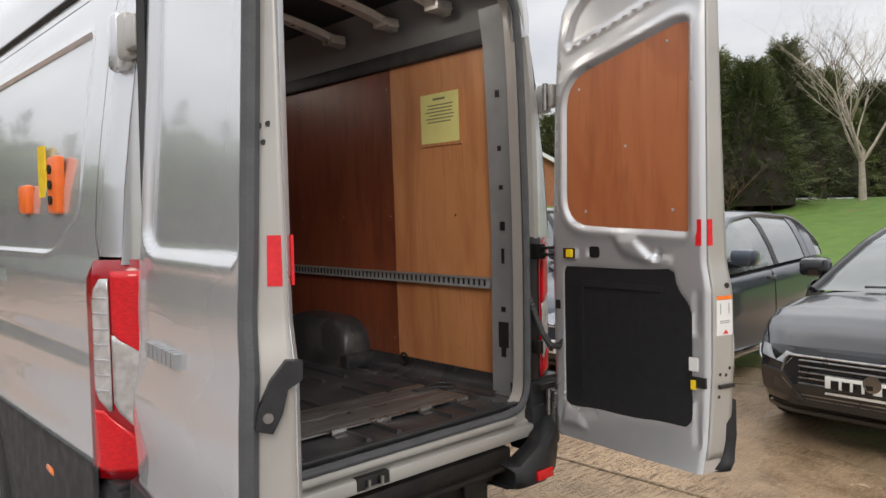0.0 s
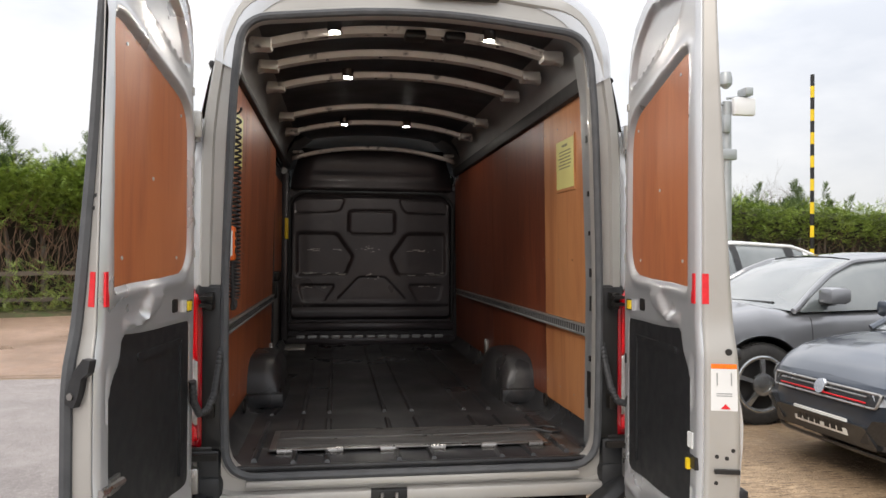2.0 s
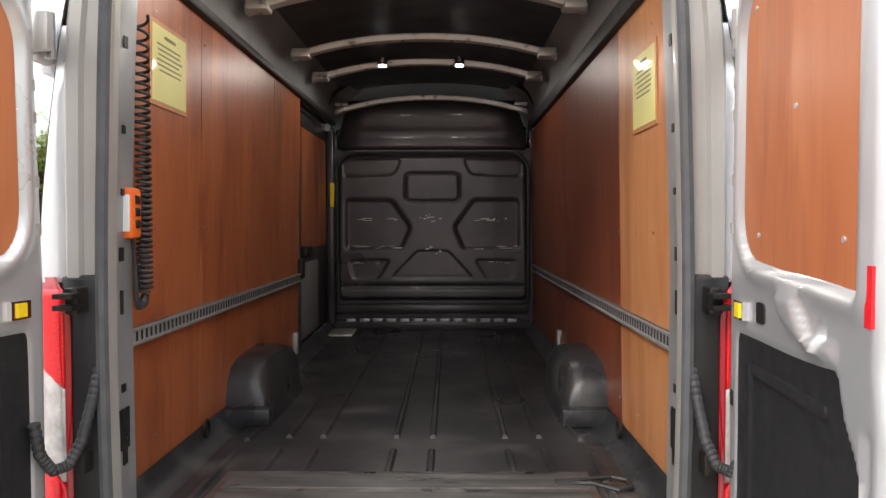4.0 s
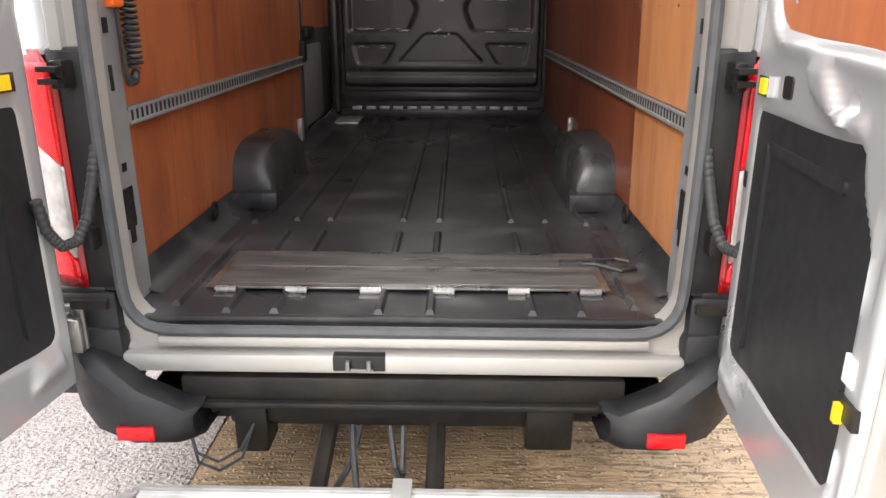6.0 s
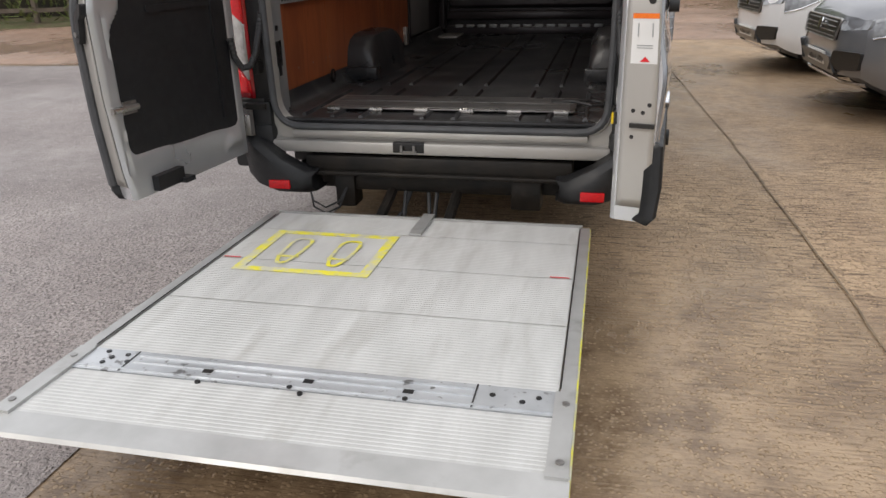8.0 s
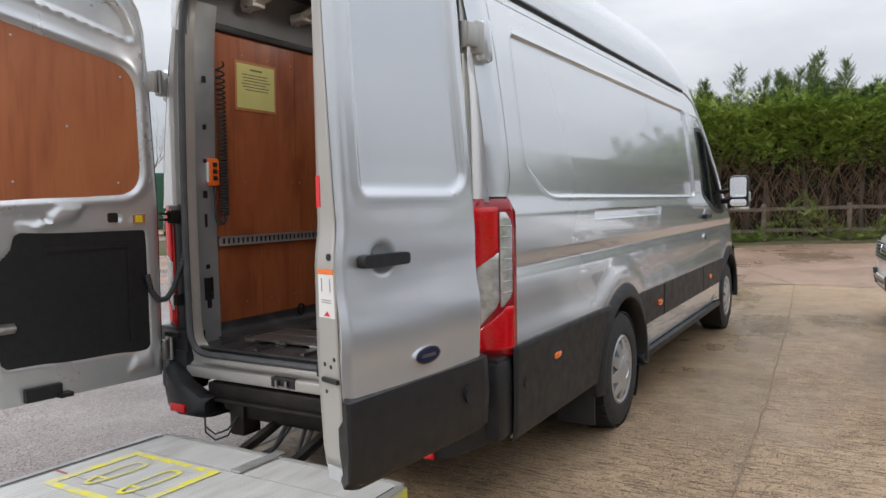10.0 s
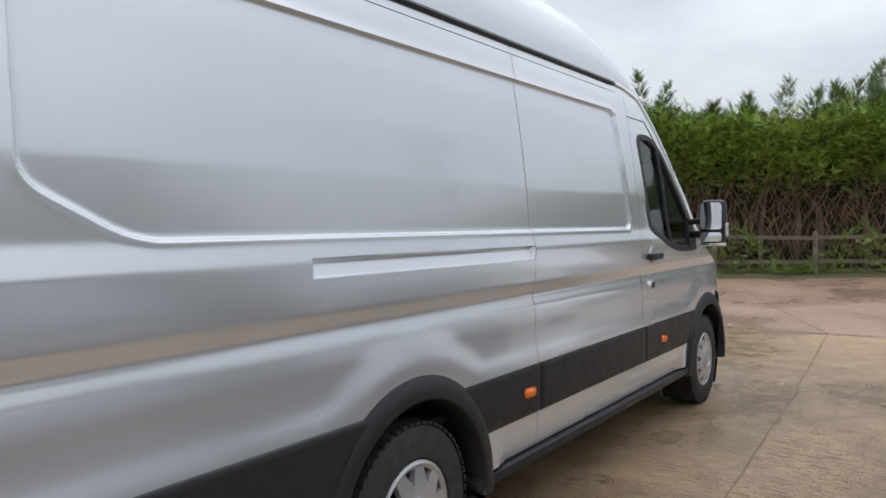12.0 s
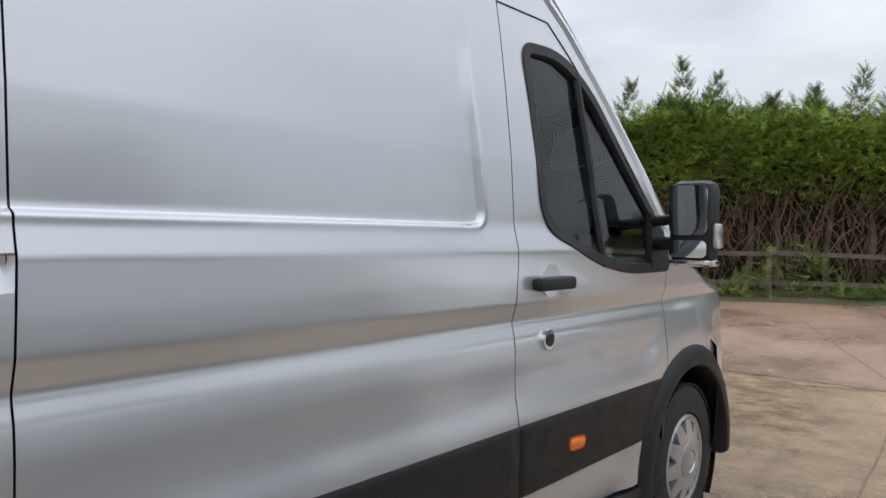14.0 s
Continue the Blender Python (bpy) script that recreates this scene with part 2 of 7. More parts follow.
# ---- building tools ----
class Geo:
    """Collects points and faces for one mesh."""

    def __init__(self):
        self.v, self.f = [], []

    def add(self, vs, fs):
        n = len(self.v)
        self.v += [tuple(p) for p in vs]
        self.f += [tuple(i + n for i in f) for f in fs]
        return self

    def box(self, a, b, bev=0.0):
        lo = [min(a[i], b[i]) for i in range(3)]
        hi = [max(a[i], b[i]) for i in range(3)]
        if bev <= 0:
            vs = [(x, y, z) for z in (lo[2], hi[2]) for y in (lo[1], hi[1]) for x in (lo[0], hi[0])]
            return self.add(vs, [(0, 2, 3, 1), (4, 5, 7, 6), (0, 1, 5, 4), (2, 6, 7, 3), (0, 4, 6, 2), (1, 3, 7, 5)])
        bm = bmesh.new()
        bmesh.ops.create_cube(bm, size=1)
        for v in bm.verts:
            v.co = Vector([(lo[i] + hi[i]) / 2 + v.co[i] * (hi[i] - lo[i]) for i in range(3)])
        bmesh.ops.bevel(bm, geom=bm.edges[:], offset=bev, segments=2, affect="EDGES", profile=0.5)
        bm.verts.index_update()
        self.add([v.co for v in bm.verts], [[v.index for v in f.verts] for f in bm.faces])
        bm.free()
        return self

    def tube(self, pts, r, n=8, cap=True):
        pts = [Vector(p) for p in pts]
        rs = r if isinstance(r, (list, tuple)) else [r] * len(pts)
        up = Vector((0, 0, 1)) if abs((pts[-1] - pts[0]).normalized().z) < 0.9 else Vector((1, 0, 0))
        vs, side = [], None
        for i, p in enumerate(pts):
            d = (pts[min(i + 1, len(pts) - 1)] - pts[max(i - 1, 0)]).normalized()
            if side is None:
                side = d.cross(up).normalized()
            side = (side - d * side.dot(d)).normalized()
            w = side.cross(d)
            vs += [p + (side * math.cos(a) + w * math.sin(a)) * rs[i] for a in [2 * math.pi * k / n for k in range(n)]]
        fs = [(i * n + k, i * n + (k + 1) % n, (i + 1) * n + (k + 1) % n, (i + 1) * n + k) for i in range(len(pts) - 1) for k in range(n)]
        if cap:
            fs += [tuple(range(n))[::-1], tuple(range((len(pts) - 1) * n, len(pts) * n))]
        return self.add(vs, fs)

    def prism(self, poly, to3, d0, d1):
        """A flat outline, given in two coordinates, made solid between two depths; to3(a, b, d) lays it into the world."""
        n = len(poly)
        vs = [to3(a, b, d0) for a, b in poly] + [to3(a, b, d1) for a, b in poly]
        return self.add(vs, [tuple(range(n)), tuple(range(n, 2 * n))[::-1]] + [(i, (i + 1) % n, n + (i + 1) % n, n + i) for i in range(n)])

    def loft(self, rows, closed=False):
        m = len(rows[0])
        vs = [p for r in rows for p in r]
        fs = [(i * m + k, i * m + (k + 1) % m, (i + 1) * m + (k + 1) % m, (i + 1) * m + k) for i in range(len(rows) - 1) for k in range(m if closed else m - 1)]
        return self.add(vs, fs)


def part(name, g, material, parent=None, label="", smooth=35.0, solid=0.0):
    """Links what was collected as one mesh object, under a thing or a part."""
    me = bpy.data.meshes.new(name)
    me.from_pydata(g.v, [], g.f)
    bm = bmesh.new()
    bm.from_mesh(me)
    bmesh.ops.recalc_face_normals(bm, faces=bm.faces[:])
    bm.to_mesh(me)
    bm.free()
    me.materials.append(material)
    if smooth:
        me.polygons.foreach_set("use_smooth", [True] * len(me.polygons))
        me.set_sharp_from_angle(angle=radians(smooth))
    ob = new(name, me)
    if parent is not None:
        ob.parent = parent
    if label:
        ob["label"] = label
    if solid:
        md = ob.modifiers.new("thickness", "SOLIDIFY")
        md.thickness, md.offset = solid, 0
    return ob


def thing(name, label, category, group="", kind="", at=(0, 0, 0), turn=0.0):
    ob = new(name)
    ob.empty_display_size = 0.2
    ob.matrix_world = pose(*at, 0, 0, turn)
    return tagged(ob, label, category, group, kind)


def rounded(pts, r, n=6):
    """The outline with its corners rounded; r one radius or one for each corner."""
    out = []
    k = len(pts)
    for i in range(k):
        p, a, b = Vector(pts[i]), Vector(pts[i - 1]), Vector(pts[(i + 1) % k])
        rr = r[i] if isinstance(r, (list, tuple)) else r
        da, db = (a - p), (b - p)
        rr = min(rr, da.length * 0.49, db.length * 0.49)
        s, e = p + da.normalized() * rr, p + db.normalized() * rr
        for j in range(n + 1):
            t = j / n
            q = s * (1 - t) ** 2 + p * 2 * t * (1 - t) + e * t ** 2
            out.append((q.x, q.y))
    return out


def sdist(Y, Z, poly):
    """Signed distance of grid points to an outline, negative inside."""
    d = np.full(Y.shape, 1e9)
    inside = np.zeros(Y.shape, bool)
    n = len(poly)
    for i in range(n):
        (ax, ay), (bx, by) = poly[i], poly[(i + 1) % n]
        ex, ey = bx - ax, by - ay
        t = np.clip(((Y - ax) * ex + (Z - ay) * ey) / (ex * ex + ey * ey + 1e-12), 0, 1)
        d = np.minimum(d, np.hypot(Y - ax - t * ex, Z - ay - t * ey))
        c = ((ay > Z) != (by > Z)) & (Y < (bx - ax) * (Z - ay) / (by - ay + 1e-12) + ax)
        inside ^= c
    return np.where(inside, -d, d)


def step(x, w):
    """1 well inside (x below -w), 0 outside, smooth between."""
    t = np.clip(-x / w, 0, 1)
    return t * t * (3 - 2 * t)


# ---- the van ----
van = thing("panel_van", "long silver high-roof panel van with both rear doors open", "van")
RW, FW, WR = 1.706, 5.456, 0.345          # wheel stations and radius
PZ = [0.34, 0.45, 0.60, 0.76, 0.80, 0.86, 0.92, 0.98, 1.04, 1.09, 1.15, 1.22, 1.313, 1.385, 1.40, 1.60, 1.80, 2.00, 2.10, 2.20, 2.30]
PX = [0.985, 1.008, 1.012, 1.022, 1.017, 1.0055, 1.002, 1.0025, 0.9985, 0.985, 1.003, 1.0065, 1.009, 0.990, 0.988, 0.974, 0.950, 0.922, 0.905, 0.885, 0.860]
_zf = np.linspace(0.3, 2.36, 413)
_k = np.exp(-0.5 * (np.arange(-9, 10) / 1.5) ** 2)
_xf = np.convolve(np.pad(np.interp(_zf, PZ, PX), 9, mode="edge"), _k / _k.sum(), "valid")
PANEL = rounded([(0.36, 2.115), (0.345, 1.535), (0.62, 1.388), (3.925, 1.384), (3.86, 2.115)], [0.05, 0.07, 0.09, 0.06, 0.07], 7)
SLOT = [(1.20, 1.262), (1.20, 1.325), (2.645, 1.323), (2.645, 1.258)]


def side_x(Y, Z, outer=True):
    """Half the body's width at a station and height: profile, arch flares, pressed panel and slot."""
    x = np.interp(Z, _zf, _xf)
    for c, reach in ((RW, 0.70), (FW, 0.72)):
        r = np.hypot(Y - c, (Z - WR) * 0.98)
        fl = np.clip((reach - r) / 0.16, 0, 1)
        fl = fl * fl * (3 - 2 * fl)
        x = x + fl * np.clip(1.020 - x, 0, 1)
    d = sdist(Y, Z, PANEL)
    x = x - 0.015 * step(d, 0.013) + 0.003 * np.exp(-(d / 0.013) ** 2)
    s = sdist(Y, Z, SLOT)
    x = x - 0.024 * step(s, 0.004) * np.clip((Z - 1.258) / 0.055, 0.05, 1)
    f = np.clip(Y - 5.62, 0, 1)
    x = x - 0.30 * f ** 2 - 0.26 * np.clip(Y - 5.95, 0, 1) ** 2 * 2
    e = np.clip(0.14 - Y, 0, 1)
    x = x - 1.2 * e ** 2
    return x


TOPY = [0.0, 3.9, 4.1, 4.32, 4.5, 4.74, 5.0, 5.26, 5.45, 5.7, 6.0, 6.3, 6.45]
TOPZ = [2.30, 2.30, 2.29, 2.245, 2.105, 1.886, 1.635, 1.385, 1.235, 1.13, 1.08, 0.98, 0.85]
WINDOW = rounded([(4.195, 1.985), (4.245, 1.395), (4.60, 1.268), (4.85, 1.232), (5.20, 1.232), (5.16, 1.385), (4.60, 1.915), (4.42, 2.0)], [0.06, 0.10, 0.2, 0.1, 0.02, 0.05, 0.15, 0.1], 5)


def zbot(Y):
    z = np.full(Y.shape, 0.375)
    for c in (RW, FW):
        z = np.maximum(z, WR + np.sqrt(np.clip(0.445 ** 2 - (Y - c) ** 2, 0, 1)) * (np.abs(Y - c) < 0.445))
    return z


def seam_y(Z):
    """The rear corner's shut line: straight above, cut back to the tail lamp's edge below."""
    return np.interp(Z, [1.385, 1.46], [0.140, 0.185])


def body_panel(name, y0, y1, s, hole=None, label=""):
    ys = [y0]
    while ys[-1] < y1 - 0.012:
        y = ys[-1]
        near = min([abs(abs(y - c) - 0.445) for c in (RW, FW)] + [abs(y - q) - 0.012 for q in (1.2, 2.645, 3.925, 0.35)])
        ys.append(min(y1, y + (0.005 if near < 0.03 else 0.008 if y < 0.8 else 0.024)))
    ys[-1] = y1
    ys = np.array(ys)
    up = np.unique(np.concatenate([np.linspace(1.0, 2.30, 76), np.linspace(1.02, 1.40, 58), np.linspace(1.40, 1.62, 45), [1.252, 1.257, 1.262, 1.319, 1.324, 1.329, 1.376, 1.384, 1.388, 1.392, 1.396, 1.400, 1.404, 1.410, 2.095, 2.100, 2.105, 2.110, 2.115, 2.120]]))
    lo = np.linspace(0, 1, 30)[:-1]
    nz = len(lo) + len(up)
    zb, zt = zbot(ys), np.interp(ys, TOPY, TOPZ)
    Y = np.repeat(ys[:, None], nz, 1)
    zk = np.minimum(1.0, zb + 0.8 * (zt - zb))
    Z = np.concatenate([zb[:, None] + lo[None] * (zk - zb)[:, None], zk[:, None] + ((up - 1.0) / 1.3)[None] * (zt - zk)[:, None]], 1)
    if y1 < 0.2:
        Y = 0.012 + (Y - 0.012) * (seam_y(Z) - 0.012) / (0.185 - 0.012)
    elif y0 < 0.2:
        Y = Y + (seam_y(Z) - 0.185) * np.clip(1 - (Y - 0.185) / 0.3, 0, 1)
    X = side_x(Y, Z)
    if y1 < 0.2:                              # pocket behind the tail lamp
        X = X - 0.085 * np.clip((1.392 - Z) / 0.012, 0, 1)
    keep = np.ones((len(ys) - 1, nz - 1), bool)
    if hole:
        D = sdist(Y, Z, hole)
        keep = (D[:-1, :-1] > -0.004) | (D[1:, 1:] > -0.004)
    g = Geo()
    vs = np.stack([s * X, Y, Z], -1).reshape(-1, 3)
    fs = [(i * nz + k, (i + 1) * nz + k, (i + 1) * nz + k + 1, i * nz + k + 1) for i in range(len(ys) - 1) for k in range(nz - 1) if keep[i, k]]
    g.add(vs.tolist(), fs)
    return part(name, g, SILVER, van, label, 40)


def sx(y, z):
    return float(side_x(np.array([[float(y)]]), np.array([[float(z)]]))[0, 0])


def side_strip(name, poly, s, proud, material, parent=None, label="", n=0, deep=0.03):
    """A piece that follows the body side over an outline in station and height, standing proud of it."""
    g = Geo()
    k = len(poly)
    out = [(s * (sx(a, b) + proud), a, b) for a, b in poly]
    inn = [(s * (sx(a, b) + proud - deep), a, b) for a, b in poly]
    g.add(out + inn, [tuple(range(k))] + [(i, (i + 1) % k, k + (i + 1) % k, k + i) for i in range(k)])
    return part(name, g, material, parent or van, label, 30)


def arch_y(c, z, side, r=0.49):
    return c + side * math.sqrt(max(0.0, r * r - (z - WR) ** 2))


def grid_strip(name, y0, y1, z0, z1, s, proud, material, parent=None, label="", crease=None):
    """A long strip of cladding over the body side with rounded edges."""
    f0 = y0 if callable(y0) else (lambda z: y0)
    f1 = y1 if callable(y1) else (lambda z: y1)
    ys = np.linspace(0, 1, 28)
    rows = []
    zs = [z0, z0 + 0.004, z0 + 0.014] + list(np.linspace(z0 + 0.03, z1 - 0.03, 7)) + [z1 - 0.014, z1 - 0.004, z1]
    for y in ys:
        r = []
        for i, z in enumerate(zs):
            p = proud - (0.02 if i in (0, len(zs) - 1) else 0.004 if i in (1, len(zs) - 2) else 0)
            if crease and z < crease:
                p -= (crease - z) * 0.05
            b = 1.012 + 0 * z
            yy = f0(z) + (f1(z) - f0(z)) * y
            e = 1.2 * max(0, 0.14 - yy) ** 2
            r.append((s * (b - e + p), yy, z))
        rows.append(r)
    return part(name, Geo().loft(rows), material, parent or van, label, 40, solid=0.004)


GAP = 0.0022
for s in (1, -1):
    body_panel("corner_panel", 0.012, 0.185 - GAP, s)
    body_panel("side_panel", 0.185 + GAP, 2.652 - GAP, s)
    body_panel("side_panel", 2.652 + GAP, 4.072 - GAP, s)
    door = body_panel("cab_door", 4.072 + GAP, 5.195 - GAP, s, WINDOW)
    wing = body_panel("front_wing", 5.195 + GAP, 6.44, s)
    for y in (0.185, 2.652, 4.072, 5.195):    # dark backing behind the shut lines
        zt = float(np.interp(y, TOPY, TOPZ)) - 0.01
        zs = np.linspace(0.40, zt, 30)
        part("seam_backing", Geo().loft([[(s * (sx(y, z) - 0.012), (float(seam_y(z)) if y < 0.2 else y) - 0.012, z), (s * (sx(y, z) - 0.012), (float(seam_y(z)) if y < 0.2 else y) + 0.012, z)] for z in zs]), BLACK, van)
    # cab window: rubber frame, divider and panes
    g = Geo()
    c = Vector((4.66, 1.58))
    rings = [[], [], [], []]
    k = len(WINDOW)
    for i, (a, b) in enumerate(WINDOW):
        t = (Vector(WINDOW[(i + 1) % k]) - Vector(WINDOW[i - 1])).normalized()
        nrm = Vector((t.y, -t.x))
        if nrm.dot(c - Vector((a, b))) > 0:
            nrm = -nrm
        for j, (o, d) in enumerate(((0.016, 0.0), (0.012, 0.007), (-0.022, 0.006), (-0.028, -0.022))):
            q = Vector((a, b)) + nrm * o
            rings[j].append((s * (float(np.interp(q.y, _zf, _xf)) + d), q.x, q.y))
    g.loft(rings, closed=True)
    part("window_frame", g, RUBBER, door, "black rubber window surround", 50)
    gp = Geo()
    gp.add([(s * (float(np.interp(b, _zf, _xf)) - 0.014), a, b) for a, b in WINDOW], [tuple(range(k))])
    pane = part("window_pane", gp, GLASS, door, "clear side window glass", 0)
    pane.visible_shadow = False
    gd = Geo().tube([(s * (float(np.interp(z, _zf, _xf)) - 0.004), 4.535 + (1.93 - z) * 0.145, z) for z in np.linspace(1.25, 1.95, 8)], 0.014, 6)
    part("window_divider", gd, RUBBER, door)
    side_strip("mirror_base", rounded([(5.02, 1.235), (5.20, 1.235), (5.17, 1.385), (5.06, 1.47)], 0.02, 3), s, 0.010, CLAD, door)
    # door handle, keyhole
    g = Geo().box((s * 1.005, 4.15, 1.185), (s * 1.048, 4.37, 1.228), 0.012)
    side = part("door_handle", g, CLAD, door, "black pull handle")
    g = Geo().tube([(s * (1.012), 4.26, 1.215), (s * (1.003), 4.26, 1.215)], 0.055, 20)
    part("handle_recess", g, SILVER, door)
    g = Geo().tube([(s * 0.99, 4.255, 1.02), (s * 1.012, 4.255, 1.02)], 0.033, 18)
    lk = part("door_lock", g, CHROME, door, "round chrome security lock")
    part("lock_core", Geo().tube([(s * 1.0, 4.258, 1.02), (s * 1.016, 4.258, 1.02)], 0.021, 14), BLACK, lk)
    # cladding
    grid_strip("cladding", 0.10, lambda z: arch_y(RW, z, -1), 0.375, 0.778, s, 0.020, CLAD, crease=0.54)
    grid_strip("cladding", lambda z: arch_y(RW, z, 1), 2.650, 0.540, 0.772, s, 0.012, CLAD)
    grid_strip("cladding", 2.655, 4.070, 0.540, 0.772, s, 0.012, CLAD)
    grid_strip("cladding", 4.075, lambda z: arch_y(FW, z, -1), 0.540, 0.772, s, 0.012, CLAD)
    part("sill_step", Geo().box((s * 0.90, 2.10, 0.315), (s * 1.03, 4.95, 0.362), 0.012), CLAD, van, "black sill tube")
    part("sill_closer", Geo().box((s * 0.86, 2.16, 0.33), (s * 0.985, 4.90, 0.55)), BLACK, van)
    for y in (0.588, 2.55, 4.42):
        part("marker_lamp", Geo().box((s * 1.015, y - 0.052, 0.627), (s * 1.038, y + 0.052, 0.672), 0.018), AMBER, van, "amber side marker lamp")
    for c in (RW, FW):
        a0, a1 = (-40, 215) if c == RW else (-30, 205)
        rows = []
        for a in np.linspace(radians(a0), radians(a1), 60):
            dy, dz = math.cos(a), math.sin(a)
            z_at = lambda r: WR + dz * r
            wide = 0.525 if c == RW else 0.53
            rows.append([(s * x, c + dy * r, max(0.30, z_at(r))) for r, x in ((0.432, 0.90), (0.432, 1.034), (0.440, 1.044), (0.462, 1.046), (wide - 0.02, 1.034), (wide, 1.022), (wide + 0.002, 1.0))])
        part("wheel_arch_trim", Geo().loft(rows), CLAD, van, "black wheel arch trim", 40)
        rows = []
        for a in np.linspace(radians(-35), radians(215), 30):
            rows.append([(s * x, c + math.cos(a) * 0.44, WR + math.sin(a) * 0.44) for x in (0.99, 0.80)])
        rows2 = Geo().loft(rows)
        part("wheel_arch_liner", rows2, BLACK, van, "dark wheel arch liner", 50)
    part("mudflap", Geo().box((s * 0.78, 1.205, 0.13), (s * 1.0, 1.222, 0.46), 0.006), RUBBER, van)
    # mirror on its arm
    m = part("mirror_housing", Geo().box((s * 1.095, 4.975, 1.262), (s * 1.275, 5.09, 1.585), 0.04), CLAD, van, "black double door mirror")
    part("mirror_glass", Geo().prism(rounded([(s * 1.110, 1.372), (s * 1.258, 1.372), (s * 1.258, 1.565), (s * 1.110, 1.565)], 0.03, 5), lambda a, b, d: (a, d, b), 4.966, 4.974), MIRROR, m, "main mirror glass")
    part("mirror_glass", Geo().prism(rounded([(s * 1.110, 1.285), (s * 1.258, 1.285), (s * 1.258, 1.352), (s * 1.110, 1.352)], 0.025, 5), lambda a, b, d: (a, d, b), 4.966, 4.974), MIRROR, m, "wide-angle mirror glass")
    part("mirror_lamp", Geo().box((s * 1.265, 5.0, 1.32), (s * 1.290, 5.07, 1.42), 0.012), CLEARLENS, m, "clear indicator lens")
    part("mirror_cap", Geo().box((s * 1.10, 4.978, 1.250), (s * 1.280, 5.085, 1.282), 0.022), CHROME, m)
    part("mirror_arm", Geo().tube([(s * 0.96, 5.10, 1.33), (s * 1.12, 5.05, 1.34)], 0.028, 10).tube([(s * 0.95, 5.08, 1.42), (s * 1.12, 5.05, 1.44)], 0.022, 10), CLAD, m)

# wheels: tyre, trim with openings, hub
def road_wheel(parent, c, s, r, w, trim_r, spokes, material, name="wheel", hub_out=0.0, bare=False):
    g = Geo()
    prof = [(trim_r * 0.98, -w * 0.42), (trim_r + 0.01, -w * 0.5), (r - 0.05, -w * 0.52), (r - 0.012, -w * 0.44), (r, -w * 0.30), (r, w * 0.30), (r - 0.012, w * 0.44), (r - 0.05, w * 0.52), (trim_r + 0.01, w * 0.5), (trim_r * 0.98, w * 0.42)]
    rows = [[(c[0] + s * x, c[1] + math.cos(a) * q, c[2] + math.sin(a) * q) for q, x in prof] for a in np.linspace(0, 2 * math.pi, 49)]
    tyre = part(name, g.loft(rows), TYRE, parent, "worn black tyre on a silver wheel", 40)
    gt = Geo()
    for i in range(56):                       # tread blocks
        a = 2 * math.pi * i / 56
        for x in (-0.36, -0.12, 0.12, 0.36):
            a2 = a + (0.02 if x in (-0.12, 0.36) else 0)
            pts = []
            for da, dx in ((-0.036, -0.1), (0.036, -0.1), (0.036, 0.1), (-0.036, 0.1)):
                for q in (r - 0.006, r + 0.004):
                    pts.append((c[0] + s * (x + dx) * w, c[1] + math.cos(a2 + da) * q, c[2] + math.sin(a2 + da) * q))
            gt.add(pts, [(1, 3, 5, 7), (0, 1, 3, 2), (2, 3, 5, 4), (4, 5, 7, 6), (6, 7, 1, 0)])
    part("tread", gt, TYRE, tyre, smooth=0)
    gb = Geo().tube([(c[0] + s * w * 0.05, c[1], c[2]), (c[0] + s * w * 0.22, c[1], c[2])], trim_r, 32)
    part("rim_barrel", gb, BLACK, tyre)
    out = c[0] + s * (w * 0.46 + hub_out)
    g = Geo()
    rows = []
    for a in np.linspace(0, 2 * math.pi, 49):
        rows.append([(out + s * dx, c[1] + math.cos(a) * q, c[2] + math.sin(a) * q) for q, dx in ((trim_r, -0.03), (trim_r, 0.004), (trim_r - 0.012, 0.010), (trim_r * 0.87, 0.002), (trim_r * 0.86, -0.03))])
    g.loft(rows)
    for i in range(spokes):
        a = 2 * math.pi * (i + 0.25) / spokes
        hw0, hw1 = (1.0, 0.46) if not bare else (0.30, 0.16)
        span = 2 * math.pi / spokes
        pts = []
        for q, f, dx in ((trim_r * 0.36, hw0, 0.022), (trim_r * (0.60 if not bare else 0.62), hw0 * (1.0 if not bare else 0.6), 0.018), (trim_r * 0.885, hw1 * (1 if not bare else 1.0), 0.004)):
            for e in (-1, 1):
                b = a + e * span * f * 0.5
                pts.append((out + s * dx, c[1] + math.cos(b) * q, c[2] + math.sin(b) * q))
        back = [(p[0] - s * 0.03, p[1], p[2]) for p in pts]
        g.add(pts + back, [(0, 1, 3, 2), (2, 3, 5, 4), (0, 2, 8, 6), (2, 4, 10, 8), (1, 7, 9, 3), (3, 9, 11, 5)])
    rows = [[(out + s * dx, c[1] + math.cos(a) * q, c[2] + math.sin(a) * q) for q, dx in ((trim_r * 0.40, 0.0), (trim_r * 0.39, 0.024), (trim_r * 0.25, 0.034), (trim_r * 0.24, 0.028), (trim_r * 0.12, 0.036), (0.001, 0.037))] for a in np.linspace(0, 2 * math.pi, 33)]
    g.loft(rows)
    part("wheel_trim", g, material, tyre, smooth=30)
    return tyre


for s in (1, -1):
    for c in (RW, FW):
        road_wheel(van, (s * 0.895, c, WR), s, WR, 0.225, 0.208, 10, HUBCAP)

